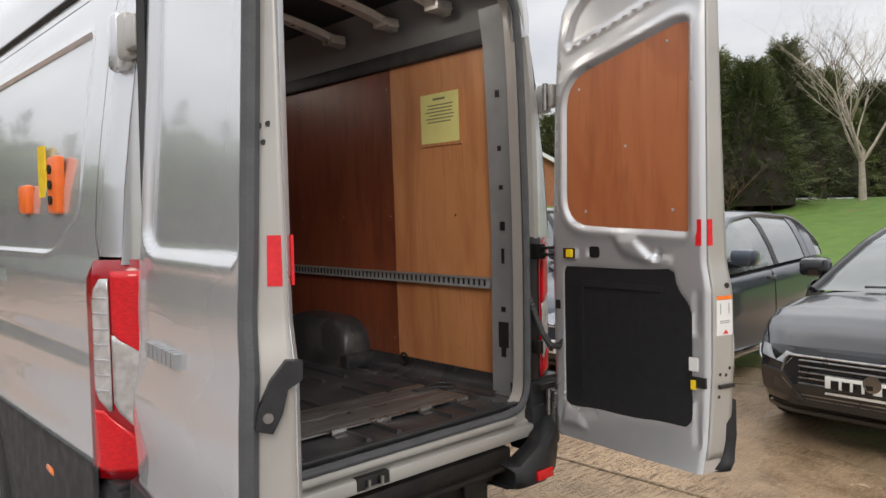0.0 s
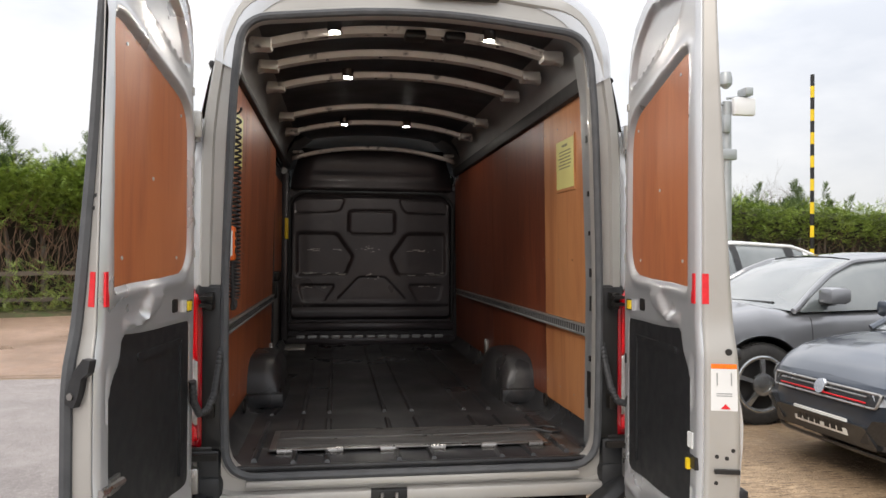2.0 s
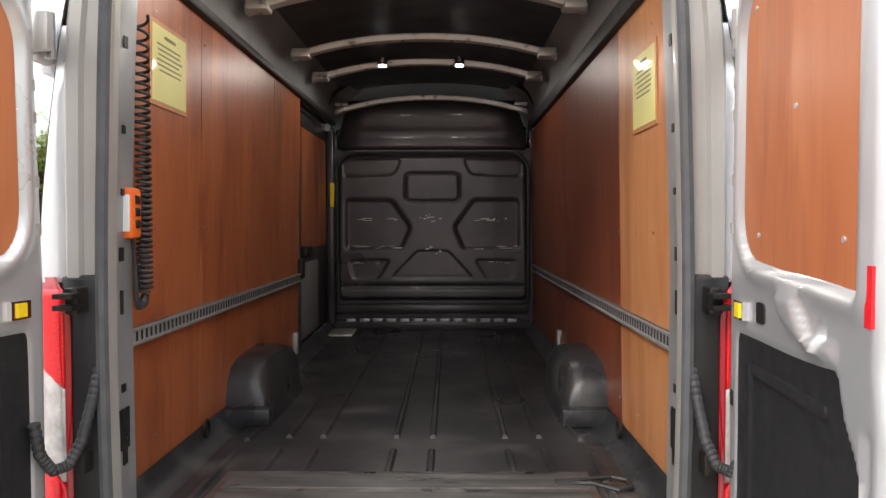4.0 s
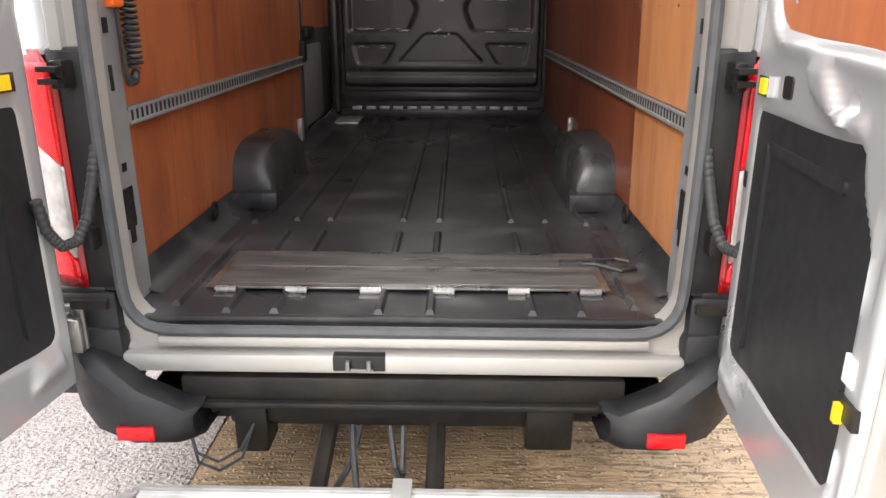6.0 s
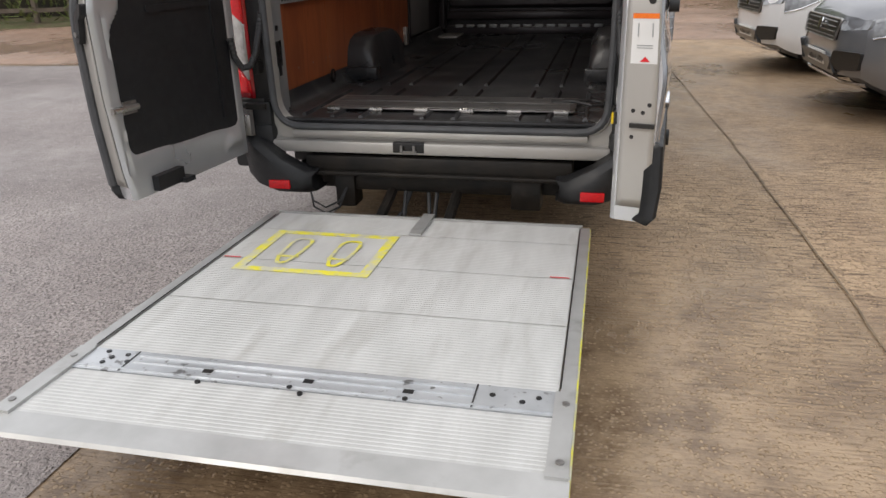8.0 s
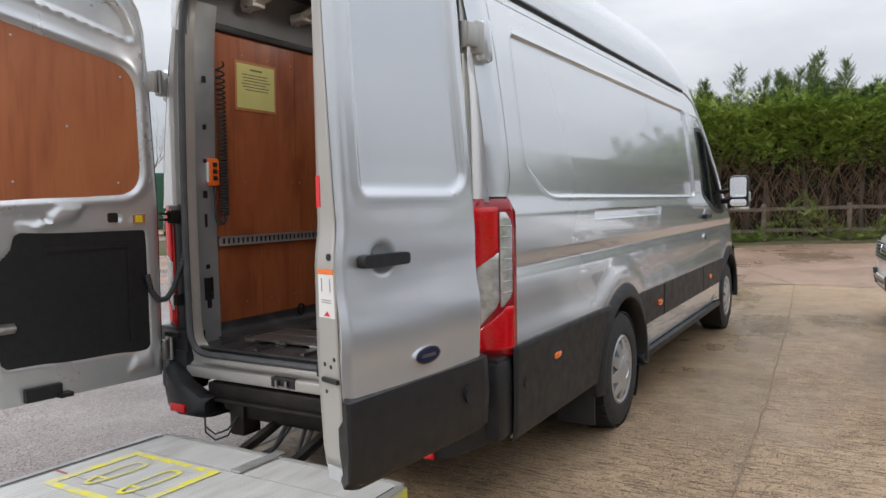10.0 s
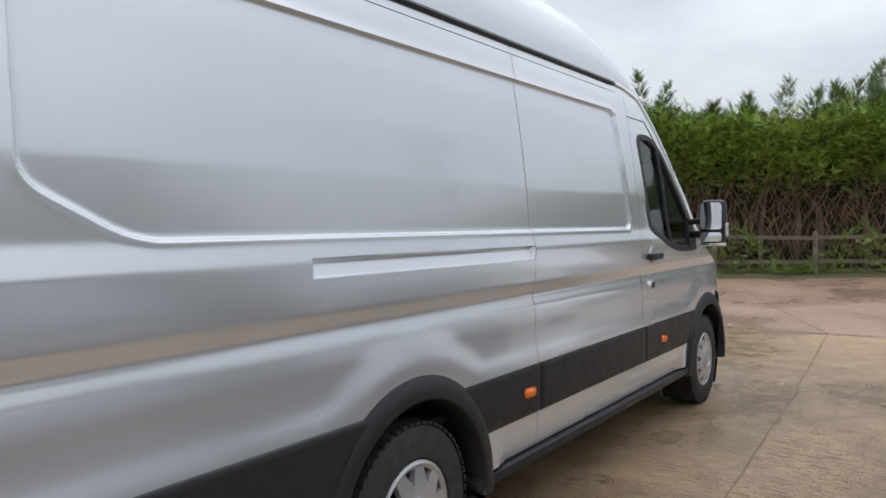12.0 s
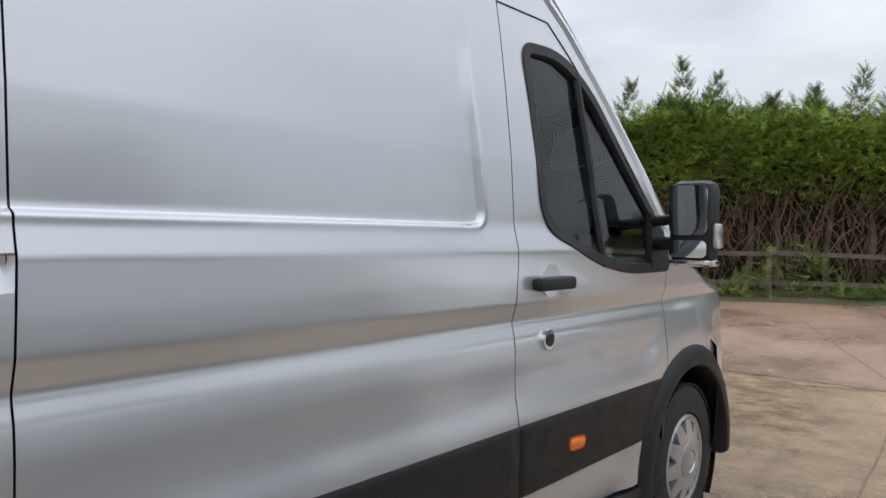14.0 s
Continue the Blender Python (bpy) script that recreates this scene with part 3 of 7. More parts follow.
# high roof: hoops from gutter to gutter; the windscreen closes the front
def roof_row(y, n=25):
    xg, zg = sx(min(y, 4.3), float(np.interp(y, TOPY, TOPZ))), float(np.interp(y, TOPY, TOPZ))
    xg = float(side_x(np.array([[y]]), np.array([[zg]]))[0, 0])
    h = float(np.interp(y, [0, 0.3, 3.2, 3.6, 3.9, 4.15, 4.4, 4.7, 5.0, 5.4, 6.0, 6.45], [0.42, 0.47, 0.49, 0.465, 0.40, 0.31, 0.215, 0.17, 0.14, 0.10, 0.09, 0.07]))
    row = []
    for a in np.linspace(0, math.pi, n):
        cx, cz = math.cos(a), math.sin(a)
        e = 0.50 if y < 4.3 else 0.62
        row.append((xg * math.copysign(abs(cx) ** e, cx), y, zg + h * cz ** 0.78))
    return row


part("roof", Geo().loft([roof_row(y) for y in np.concatenate([np.linspace(0.0, 3.0, 12), np.linspace(3.1, 4.36, 22)])]), SILVER, van, "silver high roof", 50)
_rr = roof_row(0.0)
part("roof_rear_cap", Geo().loft([_rr, [(x * 0.985, -0.004, 1.9 + (z - 1.9) * 0.985) for x, y, z in _rr], [(x * 0.88, 0.014, 1.9 + (z - 1.9) * 0.88) for x, y, z in _rr]]), SILVER, van, "silver rear edge of the high roof", 40)
gw = Geo().loft([roof_row(y) for y in np.linspace(4.36, 5.40, 12)])
ws = part("windscreen", gw, GLASS, van, "clear windscreen", 60)
ws.visible_shadow = False
part("bonnet", Geo().loft([roof_row(y) for y in np.linspace(5.40, 6.44, 12)]), SILVER, van, "silver bonnet", 50)
for s in (1, -1):      # gutter strip and the A pillar behind the glass edge
    for dz, dx, w in ((0.0, 0.003, 0.015), (-0.055, 0.0125, 0.003)):
        pts = [(s * (sx(y, 2.30) + dx), y, 2.295 + dz) for y in np.linspace(0.05, 3.95, 40)]
        part("gutter_strip", Geo().tube(pts, w, 6), CLAD, van)
    pts = []
    for y in np.linspace(4.072, 5.16, 30):
        z = min(2.10, float(np.interp(y, TOPY, TOPZ)) - 0.105 + 0.02 * max(0, y - 4.6))
        pts.append((s * (float(np.interp(z, _zf, _xf)) + 0.0005), y, z))
    part("door_seam", Geo().tube(pts, 0.0035, 5), BLACK, van)
    pts = [(s * (sx(y, float(np.interp(y, TOPY, TOPZ))) - 0.022), y, float(np.interp(y, TOPY, TOPZ)) - 0.002) for y in np.linspace(3.9, 5.4, 26)]
    part("a_pillar", Geo().tube(pts, 0.032, 10), SILVER, van)
part("front_face", Geo().add([(-0.42, 6.44, 0.35), (0.42, 6.44, 0.35), (0.42, 6.44, 0.92), (-0.42, 6.44, 0.92)], [(0, 1, 2, 3)]), CLAD, van)
rows = []
for x in np.linspace(-1, 1, 41):
    ax = abs(x)
    y = 6.50 - 0.75 * max(0, ax - 0.45) ** 1.6 / 0.55 ** 1.6
    xx = x * (1.035 - 0.0 * ax)
    rows.append([(xx, y - 0.04, 0.36), (xx * 1.0, y, 0.40), (xx * 1.0, y + 0.02, 0.62), (xx * 0.995, y, 0.84), (xx * 0.98, y - 0.05, 0.88)])
part("front_bumper", Geo().loft(rows), CLAD, van, "black front bumper", 40, solid=0.006)
part("underbody", Geo().box((-0.84, 0.30, 0.36), (0.84, 6.1, 0.56)).box((-0.4, 0.9, 0.28), (0.4, 5.2, 0.4)), BLACK, van)
# cab inside: dashboard, wheel, seats
part("dashboard", Geo().box((-0.88, 4.98, 0.80), (0.88, 5.38, 1.27), 0.06).box((0.20, 4.86, 0.85), (0.62, 5.05, 1.30), 0.04), DASH, van, "dark cab dashboard")
gv = Geo().box((0.70, 4.955, 1.08), (0.86, 4.985, 1.24), 0.01)
for i in range(5):
    gv.box((0.71, 4.945, 1.10 + i * 0.027), (0.85, 4.96, 1.108 + i * 0.027))
part("air_vent", gv, BLACK, van)
part("steering_wheel", Geo().tube([(0.42 + 0.19 * math.cos(a), 4.76 + 0.07 * math.sin(a), 1.16 + 0.175 * math.sin(a)) for a in np.linspace(0, 2 * math.pi, 33)], 0.016, 8).tube([(0.42, 4.78, 1.16), (0.42, 5.0, 1.08)], 0.05, 10), DASH, van, "black steering wheel")
for x in (-0.62, -0.2, 0.42):
    seat = part("cab_seat", Geo().box((x - 0.23, 4.22, 0.70), (x + 0.23, 4.72, 0.90), 0.06).box((x - 0.22, 4.20, 0.86), (x + 0.22, 4.33, 1.46), 0.05).box((x - 0.13, 4.21, 1.48), (x + 0.13, 4.31, 1.68), 0.04), DASH, van, "dark cloth cab seat")
part("cab_floor", Geo().box((-0.95, 4.2, 0.50), (0.95, 5.6, 0.60)), BLACK, van)

# ---- rear of the van: door frame, sill, lamps, bumper ----
def mirrored(right):
    return [(-right[0][0], right[0][1])] + right + [(-a, b) for a, b in right[-2:0:-1]]


def frame_loop(right, rad):
    pts = mirrored(right)
    rr = [rad[0]] + rad + rad[-2:0:-1]
    return rounded(pts, rr, 6)


F_IN = frame_loop([(0.775, 0.615), (0.783, 0.95), (0.785, 1.40), (0.765, 2.02), (0.752, 2.25), (0.728, 2.47), (0, 2.545)], [0.13, 0.2, 0.3, 0.2, 0.1, 0.19, 0.5])
F_OUT = frame_loop([(0.885, 0.50), (0.892, 0.95), (0.892, 1.40), (0.888, 2.02), (0.842, 2.30), (0.72, 2.63), (0, 2.722)], [0.1, 0.2, 0.2, 0.2, 0.06, 0.18, 0.5])


def mixloop(f):
    return [((1 - f) * a[0] + f * b[0], (1 - f) * a[1] + f * b[1]) for a, b in zip(F_IN, F_OUT)]


rows = [[(a, y, b) for a, b in mixloop(f)] for f, y in ((1.0, 0.03), (0.97, 0.008), (0.90, 0.0), (0.62, 0.0), (0.56, 0.018), (0.22, 0.018), (0.18, 0.004), (0.0, 0.004), (-0.03, 0.02), (-0.03, 0.07))]
part("rear_door_frame", Geo().loft(rows, closed=True), FLANGE, van, "pale silver rear door surround", 40)
seal_pts = [(a, -0.006, b) for a, b in mixloop(0.03)]
part("door_seal", Geo().tube(seal_pts + seal_pts[:1], 0.017, 8, cap=False), SEAL, van, "grey rubber door seal")
part("rear_sill", Geo().box((-0.70, -0.016, 0.566), (0.70, 0.02, 0.598), 0.01).box((-0.80, -0.03, 0.49), (0.80, 0.03, 0.548), 0.012), FLANGE, van, "scuffed pale silver loading sill")
lockbox = part("lock_recess", Geo().box((-0.195, -0.034, 0.502), (-0.045, 0.0, 0.55), 0.004), BLACK, van, "black door lock striker recess")
part("striker", Geo().tube([(-0.15, -0.045, 0.51), (-0.15, -0.045, 0.54)], 0.007, 8).tube([(-0.09, -0.045, 0.51), (-0.09, -0.045, 0.54)], 0.007, 8).box((-0.16, -0.04, 0.506), (-0.08, -0.034, 0.512)), STEEL, lockbox)
part("roof_lamp", Geo().box((-0.02, -0.03, 2.60), (0.34, 0.03, 2.66), 0.015), BLACK, van, "dark lamp housing above the doors")

for s in (1, -1):
    part("corner_return", Geo().loft([[(s * (sx(0.012, z) - 0.002), 0.013, z), (s * (sx(0.012, z) - 0.03), 0.010, z), (s * 0.870, 0.022, z)] for z in np.linspace(1.37, 2.06, 12)]), SILVER, van, "silver return edge beside the door opening", 40)
    # tail lamp, wrapped round the corner
    def lamp_piece(name, zs, f0, f1, material, parent, proud=0.0, label=""):
        """f0, f1: from the inner edge of the rear face (0) round the corner to the front edge (1)."""
        def at(f, z):
            keys = ((0.0, 0.872, -0.006), (0.15, 0.902, -0.006), (0.35, 0.946, 0.010), (0.5, 0.978, 0.034), (0.6, 0.998, 0.056), (0.75, 1.014, 0.083), (0.88, 1.024, 0.108), (1.0, 1.029, 0.137))
            fs = [k[0] for k in keys]
            return (s * (float(np.interp(f, fs, [k[1] for k in keys])) + proud * 0.6), float(np.interp(f, fs, [k[2] for k in keys])) - proud * 0.6, z)
        g = Geo()
        nz = 12
        rws = []
        for i in range(nz + 1):
            t = i / nz
            z = zs[0] + t * (zs[1] - zs[0])
            a, b = (f0(z), f1(z))
            rws.append([at(a + (b - a) * j / 8, z) for j in range(9)])
        return part(name, g.loft(rws), material, parent, label, 60, solid=0.004)

    cut = lambda z: min(1.0, 1.0 - max(0, z - 1.325) * 3.2)
    lamp = lamp_piece("tail_lamp", (0.742, 1.384), lambda z: 0.0 + max(0, z - 1.315) * 3.0, cut, DARKRED, van, 0.0, "tall red and clear tail lamp")
    lamp_piece("red_lens", (1.085, 1.352), lambda z: 0.07, lambda z: min(0.56, 0.09 + (z - 1.085) * 6.0) if z < 1.17 else 0.56, REDLENS, lamp, 0.006)
    lamp_piece("clear_lens", (0.83, 1.165), lambda z: 0.07 if z < 1.085 else min(0.55, 0.10 + (z - 1.085) * 5.6), lambda z: min(0.57, 0.12 + (z - 0.83) * 3.6), CLEARLENS, lamp, 0.0045)
    lamp_piece("clear_strip", (0.945, 1.330), lambda z: 0.585, lambda z: 0.87 - max(0, z - 1.29) * 4 if z > 0.99 else 0.63 + (z - 0.945) * 5.3, CLEARLENS, lamp, 0.007)
    for k in range(7):
        lamp_piece("strip_rib", (1.0 + k * 0.045, 1.006 + k * 0.045), lambda z: 0.60, lambda z: 0.86, CHROME, lamp, 0.009)
    lamp_piece("red_lens", (0.765, 0.945), lambda z: min(0.86, 0.07 + max(0, z - 0.815) * 5.0), lambda z: 0.91, REDLENS, lamp, 0.005)
    part("lamp_housing", Geo().box((s * 0.80, -0.002, 0.725), (s * 0.90, 0.10, 1.39), 0.012).box((s * 0.83, -0.005, 0.715), (s * 1.012, 0.13, 0.742), 0.008), BLACK, van, "black lamp housing")
    part("lamp_base", Geo().box((s * 0.80, -0.012, 0.40), (s * 1.018, 0.13, 0.728), 0.02), CLAD, van, "black lamp base moulding")
    # hinges
    for z in (0.63, 2.02):
        h = part("door_hinge", Geo().box((s * 0.868, -0.100, z - 0.05), (s * 0.940, -0.075, z + 0.05), 0.006).box((s * 0.925, -0.095, z - 0.045), (s * 0.952, 0.0, z + 0.045), 0.005).box((s * 0.915, -0.03, z - 0.065), (s * 0.955, 0.06, z + 0.065), 0.012), FLANGE if z > 1 else STEEL, van, "exposed steel door hinge")
        part("hinge_pin", Geo().tube([(s * 0.895, -0.04, z - 0.06), (s * 0.895, -0.04, z + 0.06)], 0.014, 10), STEEL, h)
        for dz in (-0.025, 0.025):
            part("bolt", Geo().tube([(s * 0.93, -0.034, z + dz), (s * 0.93, -0.044, z + dz)], 0.012, 6), STEEL, h)
    part("hinge_cover", Geo().box((s * 0.905, 0.02, 1.93), (s * 0.962, 0.10, 2.10), 0.02), SILVER, van)
    # check strap and cable conduit beside the opening
    part("door_check", Geo().box((s * 0.825, -0.06, 1.29), (s * 0.86, 0.01, 1.36), 0.006).box((s * 0.82, -0.10, 1.305), (s * 0.87, -0.055, 1.318)).box((s * 0.82, -0.10, 1.335), (s * 0.87, -0.055, 1.348)), DIRTY, van, "black steel door check")
    cond = [(s * 0.80, 0.0, 1.14), (s * 0.805, -0.03, 1.06), (s * 0.815, -0.07, 0.96), (s * 0.835, -0.10, 0.905), (s * 0.86, -0.13, 0.90), (s * 0.875, -0.16, 0.95), (s * 0.878, -0.18, 1.04)]
    fine = []
    for i in range(len(cond) - 1):
        for j in range(14):
            fine.append(Vector(cond[i]).lerp(Vector(cond[i + 1]), j / 14))
    part("cable_conduit", Geo().tube(fine, [0.015 if i % 3 else 0.0125 for i in range(len(fine))], 10), RUBBER, van, "ribbed black cable conduit")
    part("jamb_panel", Geo().box((s * 0.795, -0.004, 0.74), (s * 0.874, 0.016, 1.38), 0.003), BLACK, van)
    part("lower_check", Geo().box((s * 0.80, -0.07, 0.70), (s * 0.90, -0.05, 0.725)), DIRTY, van)
    part("grommet", Geo().box((s * 0.82, -0.05, 0.86), (s * 0.85, 0.0, 0.92), 0.006), DIRTY, van)
    # bumper corner with red reflector
    g = Geo()
    rows = []
    for x, y in ((0.585, 0.02), (0.59, -0.10), (0.63, -0.135), (0.75, -0.14), (0.86, -0.11), (0.94, -0.04), (0.99, 0.05), (1.012, 0.14), (1.022, 0.26)):
        lo = 0.312 if x < 0.8 else 0.312 + (x - 0.8) * 0.42
        top = 0.40 if x < 0.66 else 0.40 + min(1, (x - 0.66) / 0.25) * 0.17
        tx = x - 0.02
        rows.append([(s * tx, y + 0.10, top + 0.02), (s * tx, y + 0.03, top + 0.008), (s * x, y + 0.006, top - 0.012), (s * x, y, (top + lo) / 2), (s * (x - 0.005), y + 0.01, lo + 0.012), (s * (x - 0.02), y + 0.04, lo)])
    bump = part("bumper_corner", g.loft(rows), CLAD, van, "black plastic bumper corner", 40, solid=0.006)
    part("red_reflector", Geo().box((s * 0.680, -0.150, 0.338), (s * 0.785, -0.134, 0.380), 0.004), REDLENS, bump, "red bumper reflector")
    part("parking_sensor", Geo().tube([(s * 1.015, 0.215, 0.60), (s * 1.034, 0.215, 0.60)], [0.045, 0.036], 16).tube([(s * 1.03, 0.215, 0.60), (s * 1.038, 0.215, 0.60)], 0.022, 14), CLAD, van)
    part("bumper_top", Geo().box((s * 0.79, -0.03, 0.44), (s * 0.965, 0.08, 0.625), 0.03), CLAD, van)
part("rear_step", Geo().box((-0.64, -0.03, 0.400), (0.64, 0.10, 0.478), 0.012).box((-0.62, -0.05, 0.385), (0.62, 0.02, 0.405), 0.005), DIRTY, van, "scuffed black steel rear step")
part("rear_crossmember", Geo().box((-0.52, 0.0, 0.30), (0.50, 0.16, 0.40), 0.02).box((-0.80, 0.05, 0.30), (0.80, 0.30, 0.36)), DIRTY, van, "dirty black lift crossmember")


# ---- rear doors ----
def rear_door(s, hinge, lean, sealed):
    """A rear door standing open. s: side; lean: metres that its free edge stands outward per metre."""
    U = Vector((s * lean, -1, 0)).normalized()
    D = Vector((s, 0, 0)) - U * U.x * s
    D.normalize()
    left = s < 0
    reach = 0.862 if left else 0.780

    def q(u):
        """Stretches a fitting's place across the door to this door's width."""
        return u if u < 0.2 else 0.2 + (u - 0.2) * (reach - 0.2) / 0.557

    def wide(poly):
        return [(q(a), b) for a, b in poly]

    def to3(u, z, d):
        q = Vector(hinge) + U * u + D * d
        return (q.x, q.y, z)

    nu, nz = 84, 150
    zs = np.linspace(0.505, 2.535, nz)
    u0 = np.interp(zs, [0.5, 1.4, 2.02, 2.25, 2.36, 2.44, 2.50, 2.535], [0.085, 0.075, 0.098, 0.115, 0.14, 0.19, 0.30, 0.45])
    # the free edge: inner crease, outer skin and the depth between them, by height
    if left:
        u1 = np.interp(zs, [0.50, 0.62, 0.90, 1.20, 1.30, 1.86, 2.50], [0.885, 0.910, 0.938, 0.940, 0.918, 0.898, 0.875])
        u1o = np.interp(zs, [0.46, 0.80, 1.13, 1.20, 1.30, 1.86, 2.50], [0.855, 0.890, 0.902, 0.900, 0.876, 0.852, 0.835])
    else:
        u1 = np.interp(zs, [0.50, 0.62, 0.90, 1.20, 1.30, 2.50], [0.820, 0.840, 0.856, 0.856, 0.838, 0.832])
        u1o = u1 + 0.022
    deep = np.interp(zs, [0.46, 0.90, 1.13, 1.42, 1.86, 2.30, 2.55], [0.115, 0.112, 0.108, 0.086, 0.060, 0.040, 0.034]) + (-0.012 if left else 0.024)
    T = np.concatenate([[0, 0.006, 0.014], np.linspace(0.03, 0.985, nu - 4), [1.0]])
    Uu = u0[:, None] + T[None] * (u1 - u0)[:, None]
    Uo = u0[:, None] + T[None] * (u1o - u0)[:, None]
    Zz = np.repeat(zs[:, None], nu, 1)
    PLYP = rounded(wide([(0.140, 1.42), (0.765, 1.392), (0.770, 2.215), (0.70, 2.222), (0.150, 2.085)]), [0.16, 0.03, 0.04, 0.07, 0.15], 7)
    TOPP = rounded(wide([(0.16, 2.19), (0.66, 2.325), (0.72, 2.42), (0.40, 2.47), (0.22, 2.36)]), [0.05, 0.04, 0.06, 0.06, 0.08], 6)
    BLKP = rounded(wide([(0.150, 0.645), (0.765, 0.672), (0.765, 1.13), (0.705, 1.20), (0.690, 1.275), (0.150, 1.262)]), [0.04, 0.05, 0.05, 0.03, 0.03, 0.02], 5)
    # inner pressing
    d = np.zeros_like(Uu)
    edge_d = np.minimum(np.minimum(Uu - u0[:, None], (u1[:, None] - Uu) * 10), np.minimum(Zz - 0.505, 2.535 - Zz))
    d = d + 0.018 * np.exp(-(np.clip(Uu - u0[:, None], 0, 1) / 0.014) ** 2)
    d = d + 0.016 * step(sdist(Uu, Zz, PLYP), 0.03) - 0.010 * np.exp(-(sdist(Uu, Zz, PLYP) / 0.022) ** 2)
    d = d + 0.016 * step(sdist(Uu, Zz, TOPP), 0.02) - 0.006 * np.exp(-(sdist(Uu, Zz, TOPP) / 0.012) ** 2)
    d = d + 0.012 * step(sdist(Uu, Zz, BLKP), 0.012)
    DIP = rounded(wide([(0.40, 1.40), (0.46, 1.315), (0.60, 1.27), (0.69, 1.285), (0.69, 1.325), (0.60, 1.325), (0.53, 1.40)]), 0.02, 4)
    d = d - 0.022 * step(sdist(Uu, Zz, DIP), 0.03)
    LOWD = rounded([(0.12, 0.545), (0.30, 0.545), (0.26, 0.64), (0.14, 0.66)], 0.03, 4)
    d = d - 0.02 * step(sdist(Uu, Zz, LOWD), 0.04)
    for z0, z1 in ((1.02, 1.20), (0.60, 0.78)):
        P = rounded([(reach + 0.010, z0), (reach + 0.045 - 0.012 * left, z0), (reach + 0.045 - 0.012 * left, z1), (reach + 0.010, z1)], 0.014, 4)
        d = d + 0.007 * step(sdist(Uu, Zz, P), 0.008)
    for hz, hu, r in ((1.325, 0.64, 0.018), (1.33, 0.30, 0.02)):
        d = d + 0.02 * step(np.hypot(Uu - hu, Zz - hz) - r, 0.006)
    d = d + 0.014 * np.clip((Uu - u1[:, None] + 0.018) / 0.018, 0, 1) ** 2
    g = Geo()
    vs = [to3(Uu[i, k], Zz[i, k], d[i, k]) for i in range(nz) for k in range(nu)]
    g.add(vs, [(i * nu + k, i * nu + k + 1, (i + 1) * nu + k + 1, (i + 1) * nu + k) for i in range(nz - 1) for k in range(nu - 1)])
    door = part("rear_door", g, SILVER_IN, van, "open silver rear door lined with plywood", 50)
    # outer skin
    OUT = rounded([(0.15, 1.44), (0.24, 1.398), (reach - 0.02, 1.398), (reach - 0.015, 2.30), (0.50, 2.36), (0.20, 2.27)], [0.10, 0.08, 0.04, 0.08, 0.2, 0.12], 6)
    Ui, Uu = Uu, Uo
    o = deep[:, None] + 0.004 + 0.010 * np.sin(np.clip((Zz - 0.5) / 1.0, 0, 1) * math.pi) * np.sin(T * math.pi)[None]
    o = o - 0.03 * np.exp(-(np.clip(Uu - u0[:, None], 0, 1) / 0.02) ** 2) - 0.012 * np.exp(-(np.clip(u1o[:, None] - Uu, 0, 1) / 0.02) ** 2)
    dd = sdist(Uu, Zz, OUT)
    o = o - 0.014 * step(dd, 0.026) + 0.006 * np.exp(-(dd / 0.02) ** 2)
    o = o + 0.010 * np.exp(-((Zz - 0.98) / 0.10) ** 2) - 0.010 * np.exp(-((Zz - 1.13) / 0.09) ** 2)
    HR = np.hypot((Uu - 0.67) / 1.0, (Zz - 1.20) / 0.85)
    o = o - (0.018 if s > 0 else 0.0) * step(HR - 0.066, 0.03)
    g = Geo()
    vs = [to3(Uu[i, k], Zz[i, k], o[i, k]) for i in range(nz) for k in range(nu)]
    g.add(vs, [(i * nu + k, i * nu + k + 1, (i + 1) * nu + k + 1, (i + 1) * nu + k) for i in range(nz - 1) for k in range(nu - 1)])
    n0 = len(vs)
    vi = [to3(Ui[i, k], Zz[i, k], d[i, k]) for i in range(nz) for k in (0, nu - 1)]
    g.add(vi, [])
    g.f += [(i * nu, (i + 1) * nu, n0 + (i + 1) * 2, n0 + i * 2) for i in range(nz - 1)]
    g.f += [(i * nu + nu - 1, (i + 1) * nu + nu - 1, n0 + (i + 1) * 2 + 1, n0 + i * 2 + 1) for i in range(nz - 1)]
    m0 = len(g.v)
    g.v += [to3(Ui[i, k], Zz[i, k], d[i, k]) for i in (0, nz - 1) for k in range(nu)]
    g.f += [(k, k + 1, m0 + k + 1, m0 + k) for k in range(nu - 1)]
    g.f += [((nz - 1) * nu + k, (nz - 1) * nu + k + 1, m0 + nu + k + 1, m0 + nu + k) for k in range(nu - 1)]
    part("outer_skin", g, SILVER, door, "silver outer door skin", 40)
    # pale flange along the free edge
    def end_at(f, z, up=0.0):
        """The near-square end face of the door: f from the inner crease (0) to the outer skin (1)."""
        a, b, e = (float(np.interp(z, zs, k)) for k in (u1, u1o, deep))
        return to3(a + (b - a) * f + 0.9 * up, z, 0.014 + (e - 0.020) * f + (0.3 if left else -0.2) * up)

    fl = [[end_at(f, z, 0.004) for f in (0.04, 0.2, 0.5, 0.8, 0.96)] for z in np.linspace(0.56, 2.50, 60)]
    part("edge_flange", Geo().loft(fl), FLANGE, door, "pale silver shut edge", 40, solid=0.003)
    # black strip added along the hinge edge to stand for the dark door gap
    part("hinge_seal", Geo().tube([to3(float(np.interp(z, zs, u0)) - 0.004, z, 0.045) for z in np.linspace(0.52, 2.45, 50)], 0.016, 8), RUBBER, door)
